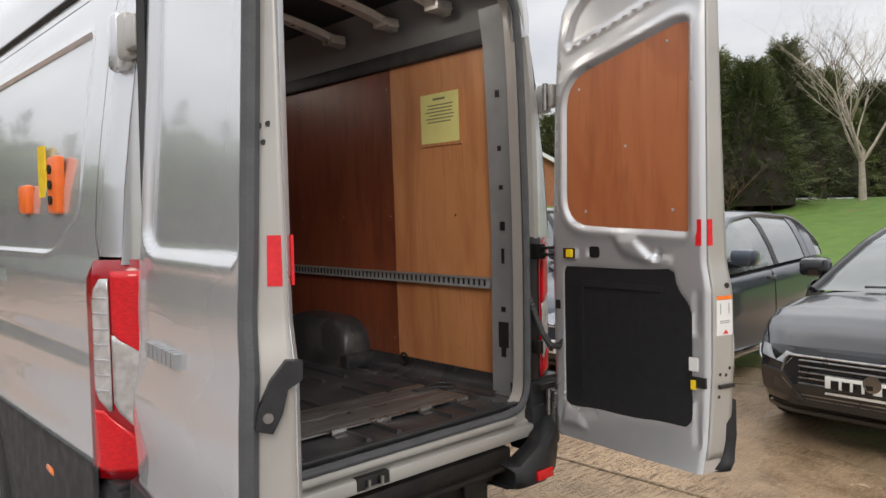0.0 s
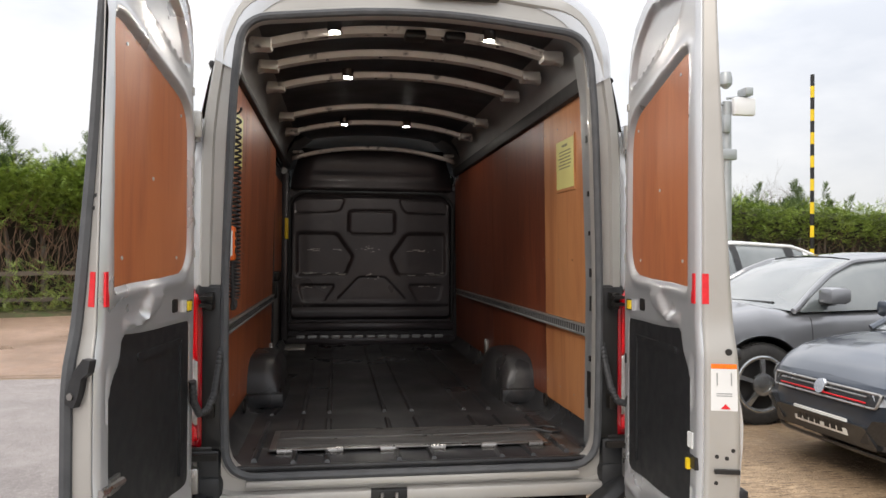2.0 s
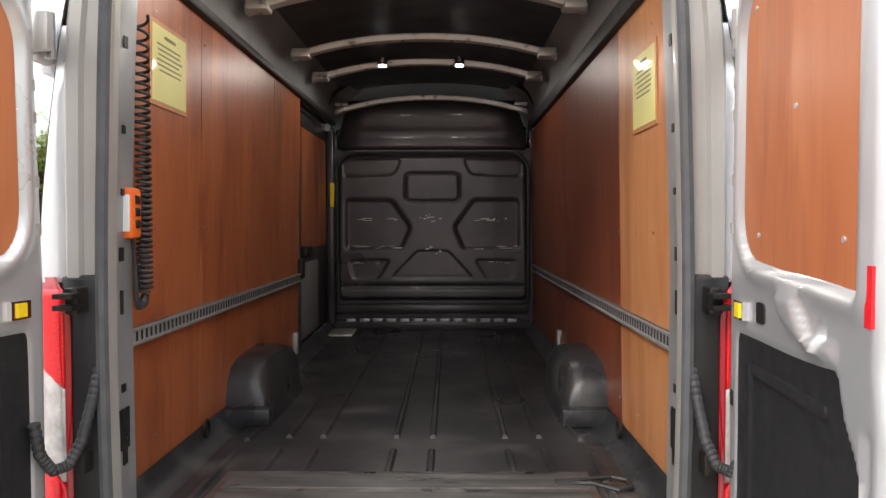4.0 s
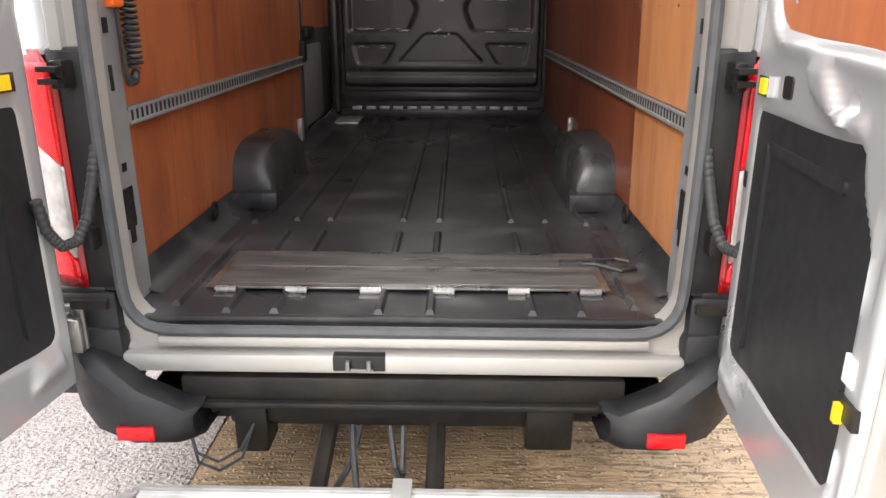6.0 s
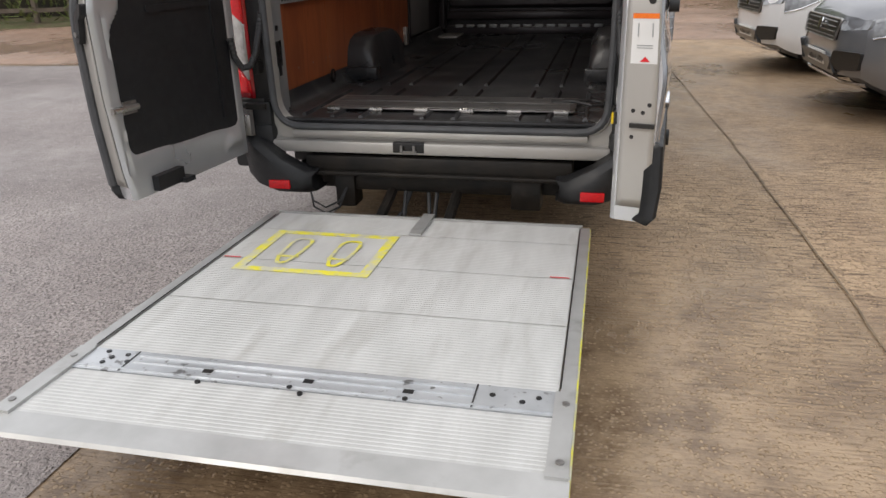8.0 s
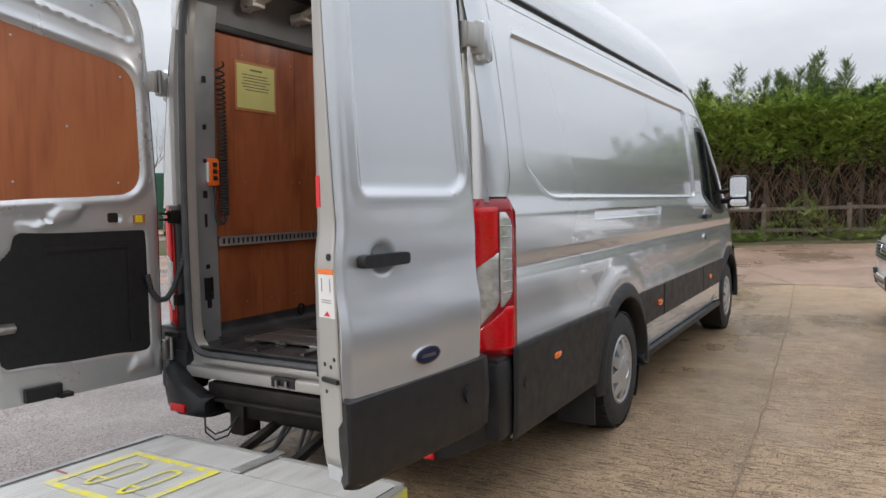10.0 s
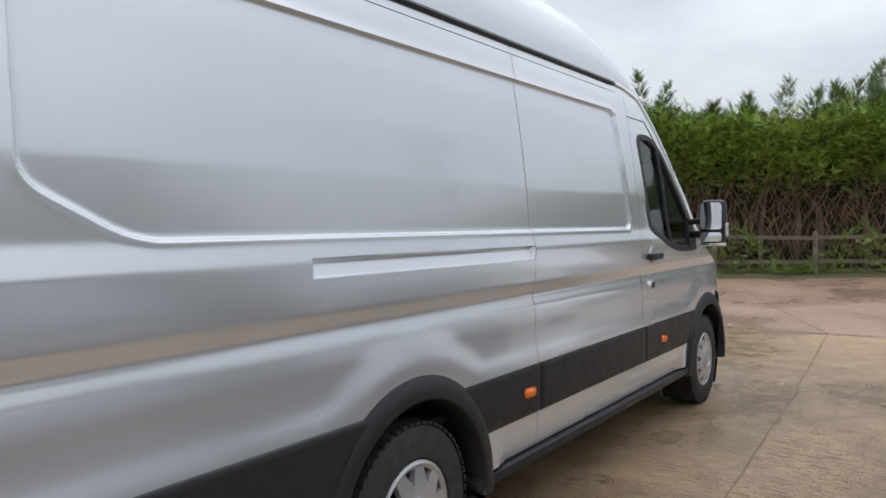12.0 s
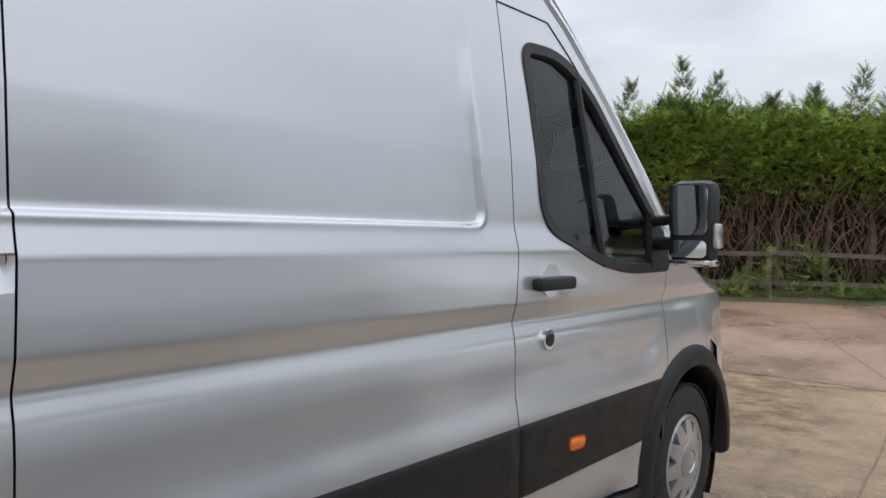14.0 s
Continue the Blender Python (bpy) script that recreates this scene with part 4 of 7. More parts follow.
    if sealed:
        pts = [to3(float(np.interp(z, zs, u1o)) + 0.008, z, float(np.interp(z, zs, deep)) + 0.002) for z in np.linspace(0.56, 2.52, 50)]
        part("edge_seal", Geo().tube(pts, 0.019, 8), SEAL, door, "grey rubber edge seal")
    # plywood and black lining
    part("plywood_panel", Geo().prism(rounded(wide([(0.152, 1.43), (0.757, 1.403), (0.760, 2.203), (0.70, 2.21), (0.163, 2.075)]), [0.16, 0.03, 0.04, 0.07, 0.15], 7), to3, 0.010, 0.0155), PLY_DOOR, door, "orange-brown plywood window blank")
    gs = Geo()
    for u, z in ((0.24, 2.02), (0.66, 2.14), (0.47, 1.76), (0.27, 1.50), (0.68, 1.50)):
        gs.tube([to3(q(u), z, 0.0105), to3(q(u), z, 0.007)], 0.006, 8)
    part("screw", gs, ALUBRIGHT, door)
    part("lower_panel", Geo().prism(BLKP, to3, 0.004, 0.0115), CLAD, door, "black moulded lower door panel")
    part("panel_rib", Geo().prism(rounded([(0.235, 0.70), (0.262, 0.70), (0.262, 1.20), (0.235, 1.20)], 0.012, 3), to3, -0.006, 0.006).prism(rounded([(0.24, 1.18), (0.66, 1.18), (0.66, 1.205), (0.24, 1.205)], 0.01, 3), to3, -0.002, 0.006), CLAD, door)
    # small fittings
    box2 = lambda u0_, z0_, u1_, z1_, d0, d1: Geo().prism([(u0_, z0_), (u1_, z0_), (u1_, z1_), (u0_, z1_)], to3, d0, d1)
    yb = part("latch_box", box2(0.160, 1.298, 0.228, 1.342, -0.012, 0.01), CHROME, door, "metal framed yellow latch")
    part("latch_button", box2(0.178, 1.303, 0.212, 1.337, -0.016, -0.010), YELLOW, yb)
    part("grab_hole", Geo().prism(rounded([(0.30, 1.305), (0.352, 1.305), (0.352, 1.352), (0.30, 1.352)], 0.012, 4), to3, -0.004, 0.02), BLACK, door)
    part("bolt_hole", Geo().prism([(0.53 + 0.017 * math.cos(a), 1.345 + 0.017 * math.sin(a)) for a in np.linspace(0, 6.1, 14)], to3, -0.003, 0.02).prism([(0.495 + 0.006 * math.cos(a), 1.36 + 0.006 * math.sin(a)) for a in np.linspace(0, 6.1, 8)], to3, -0.003, 0.02).prism([(0.575 + 0.006 * math.cos(a), 1.335 + 0.006 * math.sin(a)) for a in np.linspace(0, 6.1, 8)], to3, -0.003, 0.02), BLACK, door)
    part("red_reflector", box2(reach + 0.024, 1.365, reach + 0.046, 1.462, -0.004, 0.002), REDTAPE, door, "red reflective tape")
    F = lambda u: (u - 0.836) / 0.068
    shell = [(0, 1, 2, 3), (0, 1, 5, 4), (1, 2, 6, 5), (2, 3, 7, 6), (3, 0, 4, 7)]
    quad = lambda u0_, u1_, z0_, z1_, up, m, nm, lab="": part(nm, Geo().add([end_at(F(u), z, h) for h in (up, 0.002) for u, z in ((u0_, z0_), (u1_, z0_), (u1_, z1_), (u0_, z1_))], shell), m, door, lab, 0)
    quad(*((0.846, 0.874) if left else (0.838, 0.853)), 1.365, 1.462, 0.008, REDTAPE, "red_reflector", "red reflective tape")
    clips = Geo()
    for z in (1.50, 1.62, 1.78, 1.86, 1.98, 2.12):
        uu = float(np.interp(z, zs, u0)) + 0.028
        clips.prism([(uu, z), (uu + 0.016, z), (uu + 0.016, z + 0.028), (uu, z + 0.028)], to3, -0.006, 0.02)
    part("trim_clip", clips, FLANGE, door)
    if s > 0:
        quad(0.850, 0.898, 1.030, 1.175, 0.0075, WHITEPAPER, "warning_label", "white and orange warning sticker")
        quad(0.850, 0.898, 1.163, 1.178, 0.0090, AMBER, "label_header")
        for k, (a, b, z0, z1) in enumerate(((0.860, 0.862, 1.11, 1.15), (0.886, 0.888, 1.11, 1.15), (0.860, 0.888, 1.083, 1.086), (0.860, 0.888, 1.076, 1.0785))):
            quad(a, b, z0, z1, 0.0092, GREYMETAL, "label_print")
        tri = [end_at(F(0.867), 1.036, 0.0095), end_at(F(0.885), 1.036, 0.0095), end_at(F(0.876), 1.052, 0.0095)]
        part("label_mark", Geo().add(tri, [(0, 1, 2)]), REDTAPE, door, smooth=0)
        part("white_label", box2(0.775, 0.895, 0.812, 0.945, -0.003, 0.004), WHITEPAPER, door)
        lt = part("lock_mechanism", box2(0.78, 0.835, 0.845, 0.875, -0.006, 0.012), BLACK, door, "exposed lock linkage")
        part("lock_lever", box2(0.79, 0.828, 0.806, 0.862, -0.016, -0.004), YELLOW, lt)
        g = Geo().add([end_at(f, z, h) for h in (0.018, 0.002) for f, z in ((0.3, 0.832), (0.95, 0.832), (0.95, 0.846), (0.3, 0.846))], shell)
        for f, z in ((0.36, 0.885), (0.62, 0.880), (0.78, 0.905), (0.36, 0.80)):
            g.tube([end_at(f, z, 0.003), end_at(f, z, 0.0065)], 0.007, 8)
        g.tube([end_at(0.72, 1.215, 0.003), end_at(0.72, 1.215, 0.009)], 0.011, 10)
        part("bolt_hole", g, BLACK, door)
        # outside handle and oval badge
        part("door_handle", Geo().prism(rounded([(0.57, 1.175), (0.80, 1.175), (0.80, 1.215), (0.57, 1.215)], 0.018, 4), to3, 0.135, 0.166), CLAD, door, "black outside pull handle")
        el = lambda a, b, n=28: [(0.475 + a * math.cos(t), 0.853 + b * math.sin(t)) for t in np.linspace(0, 2 * math.pi, n, endpoint=False)]
        bd = part("oval_badge", Geo().prism(el(0.072, 0.030), to3, 0.130, 0.1600), CHROME, door, "chrome rimmed navy oval badge")
        part("badge_face", Geo().prism(el(0.064, 0.0245), to3, 0.135, 0.1612), NAVYBADGE, bd)
        part("badge_stroke", Geo().prism(rounded([(0.435, 0.846), (0.515, 0.846), (0.515, 0.858), (0.435, 0.858)], 0.005, 3), to3, 0.145, 0.1620), CHROME, bd)
        part("parking_sensor", Geo().tube([to3(0.23, 0.66, 0.150), to3(0.23, 0.66, 0.172)], 0.032, 16), CLAD, door)
        part("hook", box2(0.10, 1.07, 0.13, 1.11, 0.0, 0.09), CLAD, door)
    else:
        grip = rounded([(0.92, 1.100), (0.55, 1.093), (0.34, 1.130), (0.22, 1.175), (-0.10, 1.192), (-0.16, 1.226), (0.22, 1.228), (0.62, 1.190), (0.86, 1.140)], 0.012, 3)
        hd = part("inside_handle", Geo().add([end_at(f, z, up) for up in (0.030, 0.004) for f, z in grip], [tuple(range(len(grip))), tuple(range(len(grip), 2 * len(grip)))] + [(k, (k + 1) % len(grip), len(grip) + (k + 1) % len(grip), len(grip) + k) for k in range(len(grip))]), CLAD, door, "black inside release handle")
        part("bolt", Geo().tube([end_at(0.66, 1.125, 0.028), end_at(0.66, 1.125, 0.036)], 0.010, 10), STEEL, hd)
        part("lock_bolt", Geo().tube([to3(0.80, 0.855, -0.012), to3(0.925, 0.855, 0.0)], 0.012, 8).prism([(0.80, 0.832), (0.868, 0.832), (0.868, 0.878), (0.80, 0.878)], to3, -0.006, 0.004), STEEL, door, "steel lock bolt")
        # lettering on the outside drawn as plain bars, and a clip at the foot
        gl = Geo()
        for k in range(7):
            u = 0.262 + k * 0.037
            gl.prism([(u, 1.150), (u + 0.028, 1.150), (u + 0.028, 1.186), (u, 1.186)], to3, 0.095, 0.1120)
        part("badge_bar", gl, GREYMETAL, door, "dark chrome lettering bars")
        part("foot_latch", box2(0.62, 0.515, 0.78, 0.575, -0.03, 0.02).prism([(0.58, 0.51), (0.64, 0.51), (0.64, 0.53), (0.58, 0.53)], to3, -0.05, 0.0), CLAD, door, "black foot latch")
        gp = Geo()
        for f, z in ((0.62, 1.64), (0.45, 1.675), (0.75, 1.672)):
            gp.tube([end_at(f, z, 0.004), end_at(f, z, 0.008)], 0.006, 7)
        part("chip_mark", gp, BLACK, door)
    # black cladding at the foot of the outside
    rw = []
    we = float(np.interp(0.62, zs, u1o)) + 0.008
    for u in np.linspace(0.085, we, 24):
        lo = 0.485 if u < we - 0.055 else 0.485 + (u - we + 0.055) * 0.4
        hi = 0.785
        ou = float(np.interp(0.65, zs, deep)) + 0.004
        rw.append([to3(u, hi, ou - 0.01), to3(u, hi - 0.012, ou + 0.012), to3(u, 0.64, ou + 0.018), to3(u, lo + 0.03, ou + 0.008), to3(u, lo, ou - 0.02)])
    rw.append([to3(we, 0.785, ou - 0.01), to3(we + 0.007, 0.775, ou + 0.005), to3(we + 0.007, 0.64, ou + 0.010), to3(we, 0.53, ou), to3(we - 0.01, 0.505, ou - 0.03)])
    rw.append([to3(we - 0.005, 0.72, ou - 0.045), to3(we - 0.005, 0.72, ou - 0.04), to3(we - 0.008, 0.62, ou - 0.04), to3(we - 0.025, 0.54, ou - 0.045), to3(we - 0.04, 0.512, ou - 0.07)])
    part("lower_cladding", Geo().loft(rw), CLAD, door, "black plastic lower cladding", 45, solid=0.004)
    return door


rear_door(1, (0.868, -0.012, 0), -0.083, False)
rear_door(-1, (-0.876, -0.012, 0), 0.110, True)

# ---- load space ----
FZ = 0.642
part("floor_liner", Geo().box((-0.90, 0.02, FZ - 0.04), (0.90, 4.20, FZ), 0.006), LINER, van, "worn black moulded floor liner")
gr = Geo()
def rib(x0, y0, x1, y1, w=0.015, h=0.014):
    gr.add([(x0 - w, y0, FZ - 0.001), (x0 + w, y0, FZ - 0.001), (x1 + w, y1, FZ - 0.001), (x1 - w, y1, FZ - 0.001), (x0 - w * 0.45, y0 + 0.01, FZ + h), (x0 + w * 0.45, y0 + 0.01, FZ + h), (x1 + w * 0.45, y1 - 0.01, FZ + h), (x1 - w * 0.45, y1 - 0.01, FZ + h)],
           [(4, 5, 6, 7), (0, 1, 5, 4), (1, 2, 6, 5), (2, 3, 7, 6), (3, 0, 4, 7)])
for x in (-0.515, -0.375, -0.072, 0.078, 0.375, 0.515):
    rib(x, 0.05, x, 0.86)
    rib(x, 1.02, x, 3.95)
for x in (-0.68, 0.68):
    rib(x, 0.10, x, 0.82)
    rib(x, 0.98, x * 0.97, 1.16)
part("floor_rib", gr, LINER, van, "raised floor ribs", 30)
part("sill_lip", Geo().box((-0.74, 0.008, FZ - 0.01), (0.74, 0.035, FZ + 0.008), 0.006), LINER, van)
for s in (1, -1):
    # upturned liner edge, wheel boxes, tie-down rings
    part("liner_edge", Geo().loft([[(s * 0.76, y, FZ), (s * 0.80, y, FZ + 0.012), (s * 0.832, y, FZ + 0.05), (s * 0.838, y, FZ + 0.085)] for y in np.linspace(0.20, 4.1, 24)]), LINER, van, "", 60)
    rows = []
    for y, h, inn in ((1.235, 0.0, 0.675), (1.24, 0.09, 0.665), (1.26, 0.18, 0.660), (1.31, 0.235, 0.655), (1.40, 0.262, 0.650), (1.55, 0.27, 0.648), (1.78, 0.27, 0.648), (1.92, 0.24, 0.655), (2.00, 0.14, 0.68), (2.02, 0.0, 0.72)):
        rows.append([(s * (inn - 0.015), y, FZ), (s * inn, y, FZ + h * 0.12), (s * (inn + 0.012), y, FZ + h * 0.72), (s * (inn + 0.05), y, FZ + h * 0.96), (s * (inn + 0.10), y, FZ + h), (s * 0.85, y, FZ + h)])
    part("wheel_box", Geo().loft(rows), LINER, van, "black moulded wheel box", 40)
    part("wheel_box_foot", Geo().box((s * 0.635, 1.18, FZ), (s * 0.838, 1.25, FZ + 0.08), 0.012), LINER, van)
    for y in (0.90, 2.42):
        part("tie_ring", Geo().tube([(s * 0.815, y + 0.028 * math.cos(a), FZ + 0.075 + 0.032 * math.sin(a)) for a in np.linspace(0, 2 * math.pi, 15)], 0.007, 6, cap=False), DIRTY, van)
    # inner post with holes
    rows = []
    for z in np.linspace(0.64, 2.44, 30):
        k = float(np.interp(z, [0.6, 1.4, 2.02, 2.25, 2.44], [0, 0.005, -0.018, -0.03, -0.06]))
        rows.append([(s * (x + k), y, z) for x, y in ((0.778, 0.03), (0.790, 0.05), (0.792, 0.085), (0.800, 0.10), (0.802, 0.225), (0.838, 0.245))])
    part("inner_post", Geo().loft(rows), GREYMETAL, van, "grey painted steel door post", 40)
    gh = Geo()
    for z, w, h in ((0.86, 0.014, 0.035), (0.93, 0.03, 0.06), (1.05, 0.012, 0.012), (1.30, 0.008, 0.035), (1.44, 0.014, 0.02), (1.62, 0.01, 0.01), (1.80, 0.01, 0.012), (2.05, 0.012, 0.016)):
        k = float(np.interp(z, [0.6, 1.4, 2.02, 2.25, 2.44], [0, 0.005, -0.018, -0.03, -0.06]))
        gh.box((s * (0.797 + k), 0.15 - w, z - h), (s * (0.804 + k), 0.15 + w, z + h))
    part("post_hole", gh, BLACK, van)

PX0 = lambda z: 0.846 - 0.030 * (z - 0.65) / 1.65
def ply_sheet(s, y0, y1, z0, z1, m, label):
    g = Geo()
    a = [(s * PX0(z0), y0, z0), (s * PX0(z0), y1, z0), (s * PX0(z1), y1, z1), (s * PX0(z1), y0, z1)]
    b = [(p[0] + s * 0.008, p[1], p[2]) for p in a]
    g.add(a + b, [(0, 1, 2, 3), (4, 5, 6, 7), (0, 1, 5, 4), (1, 2, 6, 5), (2, 3, 7, 6), (3, 0, 4, 7)])
    sheet = part("plywood_sheet", g, m, van, label, 0)
    gsc = Geo()
    for y in np.arange(y0 + 0.03, y1, max(0.2, (y1 - y0 - 0.06) / 3)):
        for z in (z0 + 0.12, (z0 + z1) / 2, z1 - 0.1):
            gsc.tube([(s * (PX0(z) + 0.001), y, z), (s * (PX0(z) - 0.0015), y, z)], 0.005, 6)
    part("screw", gsc, STEEL, sheet)
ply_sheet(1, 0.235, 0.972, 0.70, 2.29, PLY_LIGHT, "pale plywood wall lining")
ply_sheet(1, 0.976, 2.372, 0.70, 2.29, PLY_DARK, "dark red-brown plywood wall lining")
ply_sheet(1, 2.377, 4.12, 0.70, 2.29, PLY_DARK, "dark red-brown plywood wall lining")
ply_sheet(-1, 0.235, 0.905, 0.70, 2.33, PLY, "red-brown plywood wall lining")
ply_sheet(-1, 0.909, 2.075, 0.70, 2.33, PLY, "red-brown plywood wall lining")
ply_sheet(-1, 2.080, 2.760, 0.70, 2.33, PLY, "red-brown plywood wall lining")
for s in (1, -1):
    y1 = 4.0 if s > 0 else 2.75
    part("cant_strip", Geo().box((s * 0.785, 0.10, 2.29 if s > 0 else 2.33), (s * 0.84, 4.05, 2.37), 0.012), RUBBER, van, "black strip above the plywood")
    part("upper_side", Geo().loft([[(s * 0.822, y, 2.36), (s * 0.80, y, 2.46), (s * 0.77, y, 2.54), (s * 0.72, y, 2.60)] for y in np.linspace(0.06, 3.78, 16)]), INNERSIDE, van, "grey upper side panel", 60)
    zr = 1.166 if s > 0 else 1.180
    px = PX0(zr)
    rail = part("lashing_rail", Geo().box((s * (px - 0.016), 0.25, zr - 0.026), (s * (px + 0.001), y1, zr + 0.026), 0.004).box((s * (px - 0.022), 0.25, zr + 0.017), (s * px, y1, zr + 0.026)).box((s * (px - 0.022), 0.25, zr - 0.026), (s * px, y1, zr - 0.017)), GALV, van, "slotted galvanised lashing rail")
    gs = Geo()
    for y in np.arange(0.28, y1 - 0.02, 0.036):
        gs.box((s * (px - 0.0175), y, zr - 0.015), (s * (px - 0.015), y + 0.013, zr + 0.015))
    part("rail_slot", gs, BLACK, rail)
# sliding door seen from inside, and the step beside it
part("sliding_door_lining", Geo().box((-0.90, 2.80, 0.72), (-0.862, 4.12, 2.30), 0.01), BULK, van, "dark sliding door inner panel")
part("door_plywood", Geo().box((-0.862, 2.98, 1.36), (-0.853, 3.92, 2.18)), PLY, van, "plywood panel on the sliding door")
part("door_lower_panel", Geo().box((-0.866, 2.82, 0.74), (-0.850, 3.55, 1.26), 0.01), INNERSIDE, van)
part("door_frame_post", Geo().box((-0.86, 2.755, 0.70), (-0.825, 2.80, 2.31), 0.008), BULK, van)
part("door_frame_post", Geo().box((-0.86, 3.98, 0.70), (-0.80, 4.10, 2.31), 0.012), BULK, van)
part("door_catch", Geo().box((-0.85, 2.74, 1.17), (-0.80, 2.81, 1.30), 0.012).box((-0.85, 2.83, 1.30), (-0.79, 3.05, 1.38), 0.02), DIRTY, van)
part("pillar_trim", Geo().box((-0.845, 2.60, 0.70), (-0.815, 2.66, 0.84), 0.008), FLANGE, van)
part("pillar_trim", Geo().box((0.815, 2.56, 0.70), (0.845, 2.62, 0.86), 0.008), FLANGE, van)
part("step_edge", Geo().box((-0.84, 3.70, FZ), (-0.62, 4.05, FZ + 0.02), 0.008), FLANGE, van)
part("yellow_tag", Geo().box((-0.83, 3.97, 1.66), (-0.795, 4.0, 1.86), 0.008), YELLOW, van, "yellow strip on the door post")
for s in (-1, 1):
    part("upper_corner", Geo().loft([[(s * (0.832 - k), y, 2.33), (s * (0.822 - k), y, 2.38), (s * (0.79 - 1.3 * k), y, 2.46), (s * (0.73 - 1.6 * k), y, 2.55), (s * (0.60 - 1.6 * k), y, 2.62)] for y, k in ((3.76, 0.0), (3.95, 0.015), (4.13, 0.035))]), INNERSIDE, van, "dark upper front corner panel", 60)
# ceiling, roof bows, lights
part("ceiling_lining", Geo().loft([[(x * w, y, 2.60 + 0.055 * (1 - x ** 2)) for x in np.linspace(-1, 1, 13)] for y, w in ((0.05, 0.75), (1.5, 0.75), (3.0, 0.74), (3.5, 0.70), (3.95, 0.62))]), HEADLINE, van, "dark ceiling panels", 60)
for y in (0.45, 0.85, 1.32, 2.24, 2.88, 3.80):
    lift_z = -0.075 if y > 3.5 else 0
    prof = ((-0.048, 0.0), (-0.036, -0.002), (-0.030, -0.028), (0.030, -0.028), (0.036, -0.002), (0.048, 0.0))
    rows = [[(x, y + a, 2.600 + lift_z + b - 0.115 * abs(x / 0.76) ** 2.2) for a, b in prof] for x in np.linspace(-0.755, 0.755, 27)]
    bow = part("roof_bow", Geo().loft(rows), BOW, van, "arched bare metal roof bow", 25, solid=0.003)
    gb = Geo()
    for x in (-0.66, -0.40, -0.12, 0.16, 0.43, 0.67):
        z = 2.600 + lift_z - 0.029 - 0.115 * abs(x / 0.76) ** 2.2
        gb.tube([(x, y - 0.005, z), (x, y - 0.005, z - 0.003)], 0.010, 8)
    part("bow_hole", gb, BLACK, bow)
    for x in (-0.70, 0.70):
        part("bow_bracket", Geo().box((x - 0.05, y - 0.05, 2.47), (x + 0.05, y + 0.05, 2.50 + lift_z + 0.02), 0.01), BOW, bow)
for i, (x, y) in enumerate(((-0.36, 0.40), (0.38, 0.42), (-0.285, 1.27), (-0.29, 2.83), (0.21, 2.83))):
    z = 2.555
    sp = part("led_lamp", Geo().tube([(x, y, z + 0.05), (x, y, z)], [0.033, 0.037], 16), CHROME, van, "small round ceiling light switched on")
    part("led_disc", Geo().tube([(x, y, z), (x, y, z - 0.004)], 0.026, 16), LED, sp)
for x, y in ((-0.36, 0.40), (0.38, 0.42), (-0.285, 1.27), (-0.29, 2.83), (0.21, 2.83)):
    bulb = new("led_bulb", bpy.data.lights.new("led_bulb", "SPOT"))
    bulb.data.energy, bulb.data.spot_size, bulb.data.spot_blend, bulb.data.shadow_soft_size = 4.6, radians(178), 0.25, 0.04
    bulb.data.color = (1.0, 0.97, 0.92)
    bulb.matrix_world = look((x, y, 2.545), (x, y, 0))
for x in (-0.03, 0.16):
    part("roof_clip", Geo().box((x, 0.37, 2.542), (x + 0.10, 0.47, 2.582), 0.012), BLACK, van)

# bulkhead pressed with panels
nx, nz = 150, 150
xs, zs = np.linspace(-0.86, 0.86, nx), np.linspace(0.66, 2.16, nz)
X, Z = np.meshgrid(xs, zs)
dep = np.zeros_like(X)
EDGE = rounded([(-0.80, 0.88), (0.80, 0.88), (0.79, 2.03), (0.70, 2.10), (-0.70, 2.10), (-0.79, 2.03)], 0.08, 6)
de = sdist(X, Z, EDGE)
dep += -0.035 * step(de, 0.03)
def groove(poly, w=0.012, h=0.010, sunk=0.0):
    global dep
    dd = sdist(X, Z, poly)
    dep += h * np.exp(-(dd / w) ** 2) + sunk * step(dd, 0.02)
groove(rounded([(-0.226, 1.714), (0.226, 1.714), (0.226, 1.946), (-0.226, 1.946)], 0.05, 6), 0.010, 0.012)
for s in (1, -1):
    groove(rounded([(s * 0.726, 1.314), (s * 0.726, 1.73), (s * 0.34, 1.73), (s * 0.177, 1.50), (s * 0.255, 1.314)], 0.04, 5), 0.010, 0.006, 0.018)
    groove(rounded([(s * 0.69, 1.215), (s * 0.37, 1.215), (s * 0.46, 1.075), (s * 0.66, 1.075)], 0.02, 4), 0.010, 0.008, 0.008)
    groove(rounded([(s * 0.74, 2.06), (s * 0.27, 2.06), (s * 0.33, 1.94), (s * 0.74, 1.925)], 0.04, 4), 0.010, 0.010, 0.006)
groove(rounded([(-0.125, 1.292), (0.125, 1.292), (0.327, 1.078), (-0.327, 1.078)], 0.02, 4), 0.010, 0.008, 0.006)
dep += 0.012 * np.exp(-((Z - 1.0) / 0.02) ** 2) * (np.abs(X) < 0.76)
g = Geo()
g.add(np.stack([X, 4.17 + dep, Z], -1).reshape(-1, 3).tolist(), [(i * nx + k, i * nx + k + 1, (i + 1) * nx + k + 1, (i + 1) * nx + k) for i in range(nz - 1) for k in range(nx - 1)])
bulk = part("bulkhead", g, BULK, van, "scuffed black pressed steel bulkhead", 40, solid=0.003)
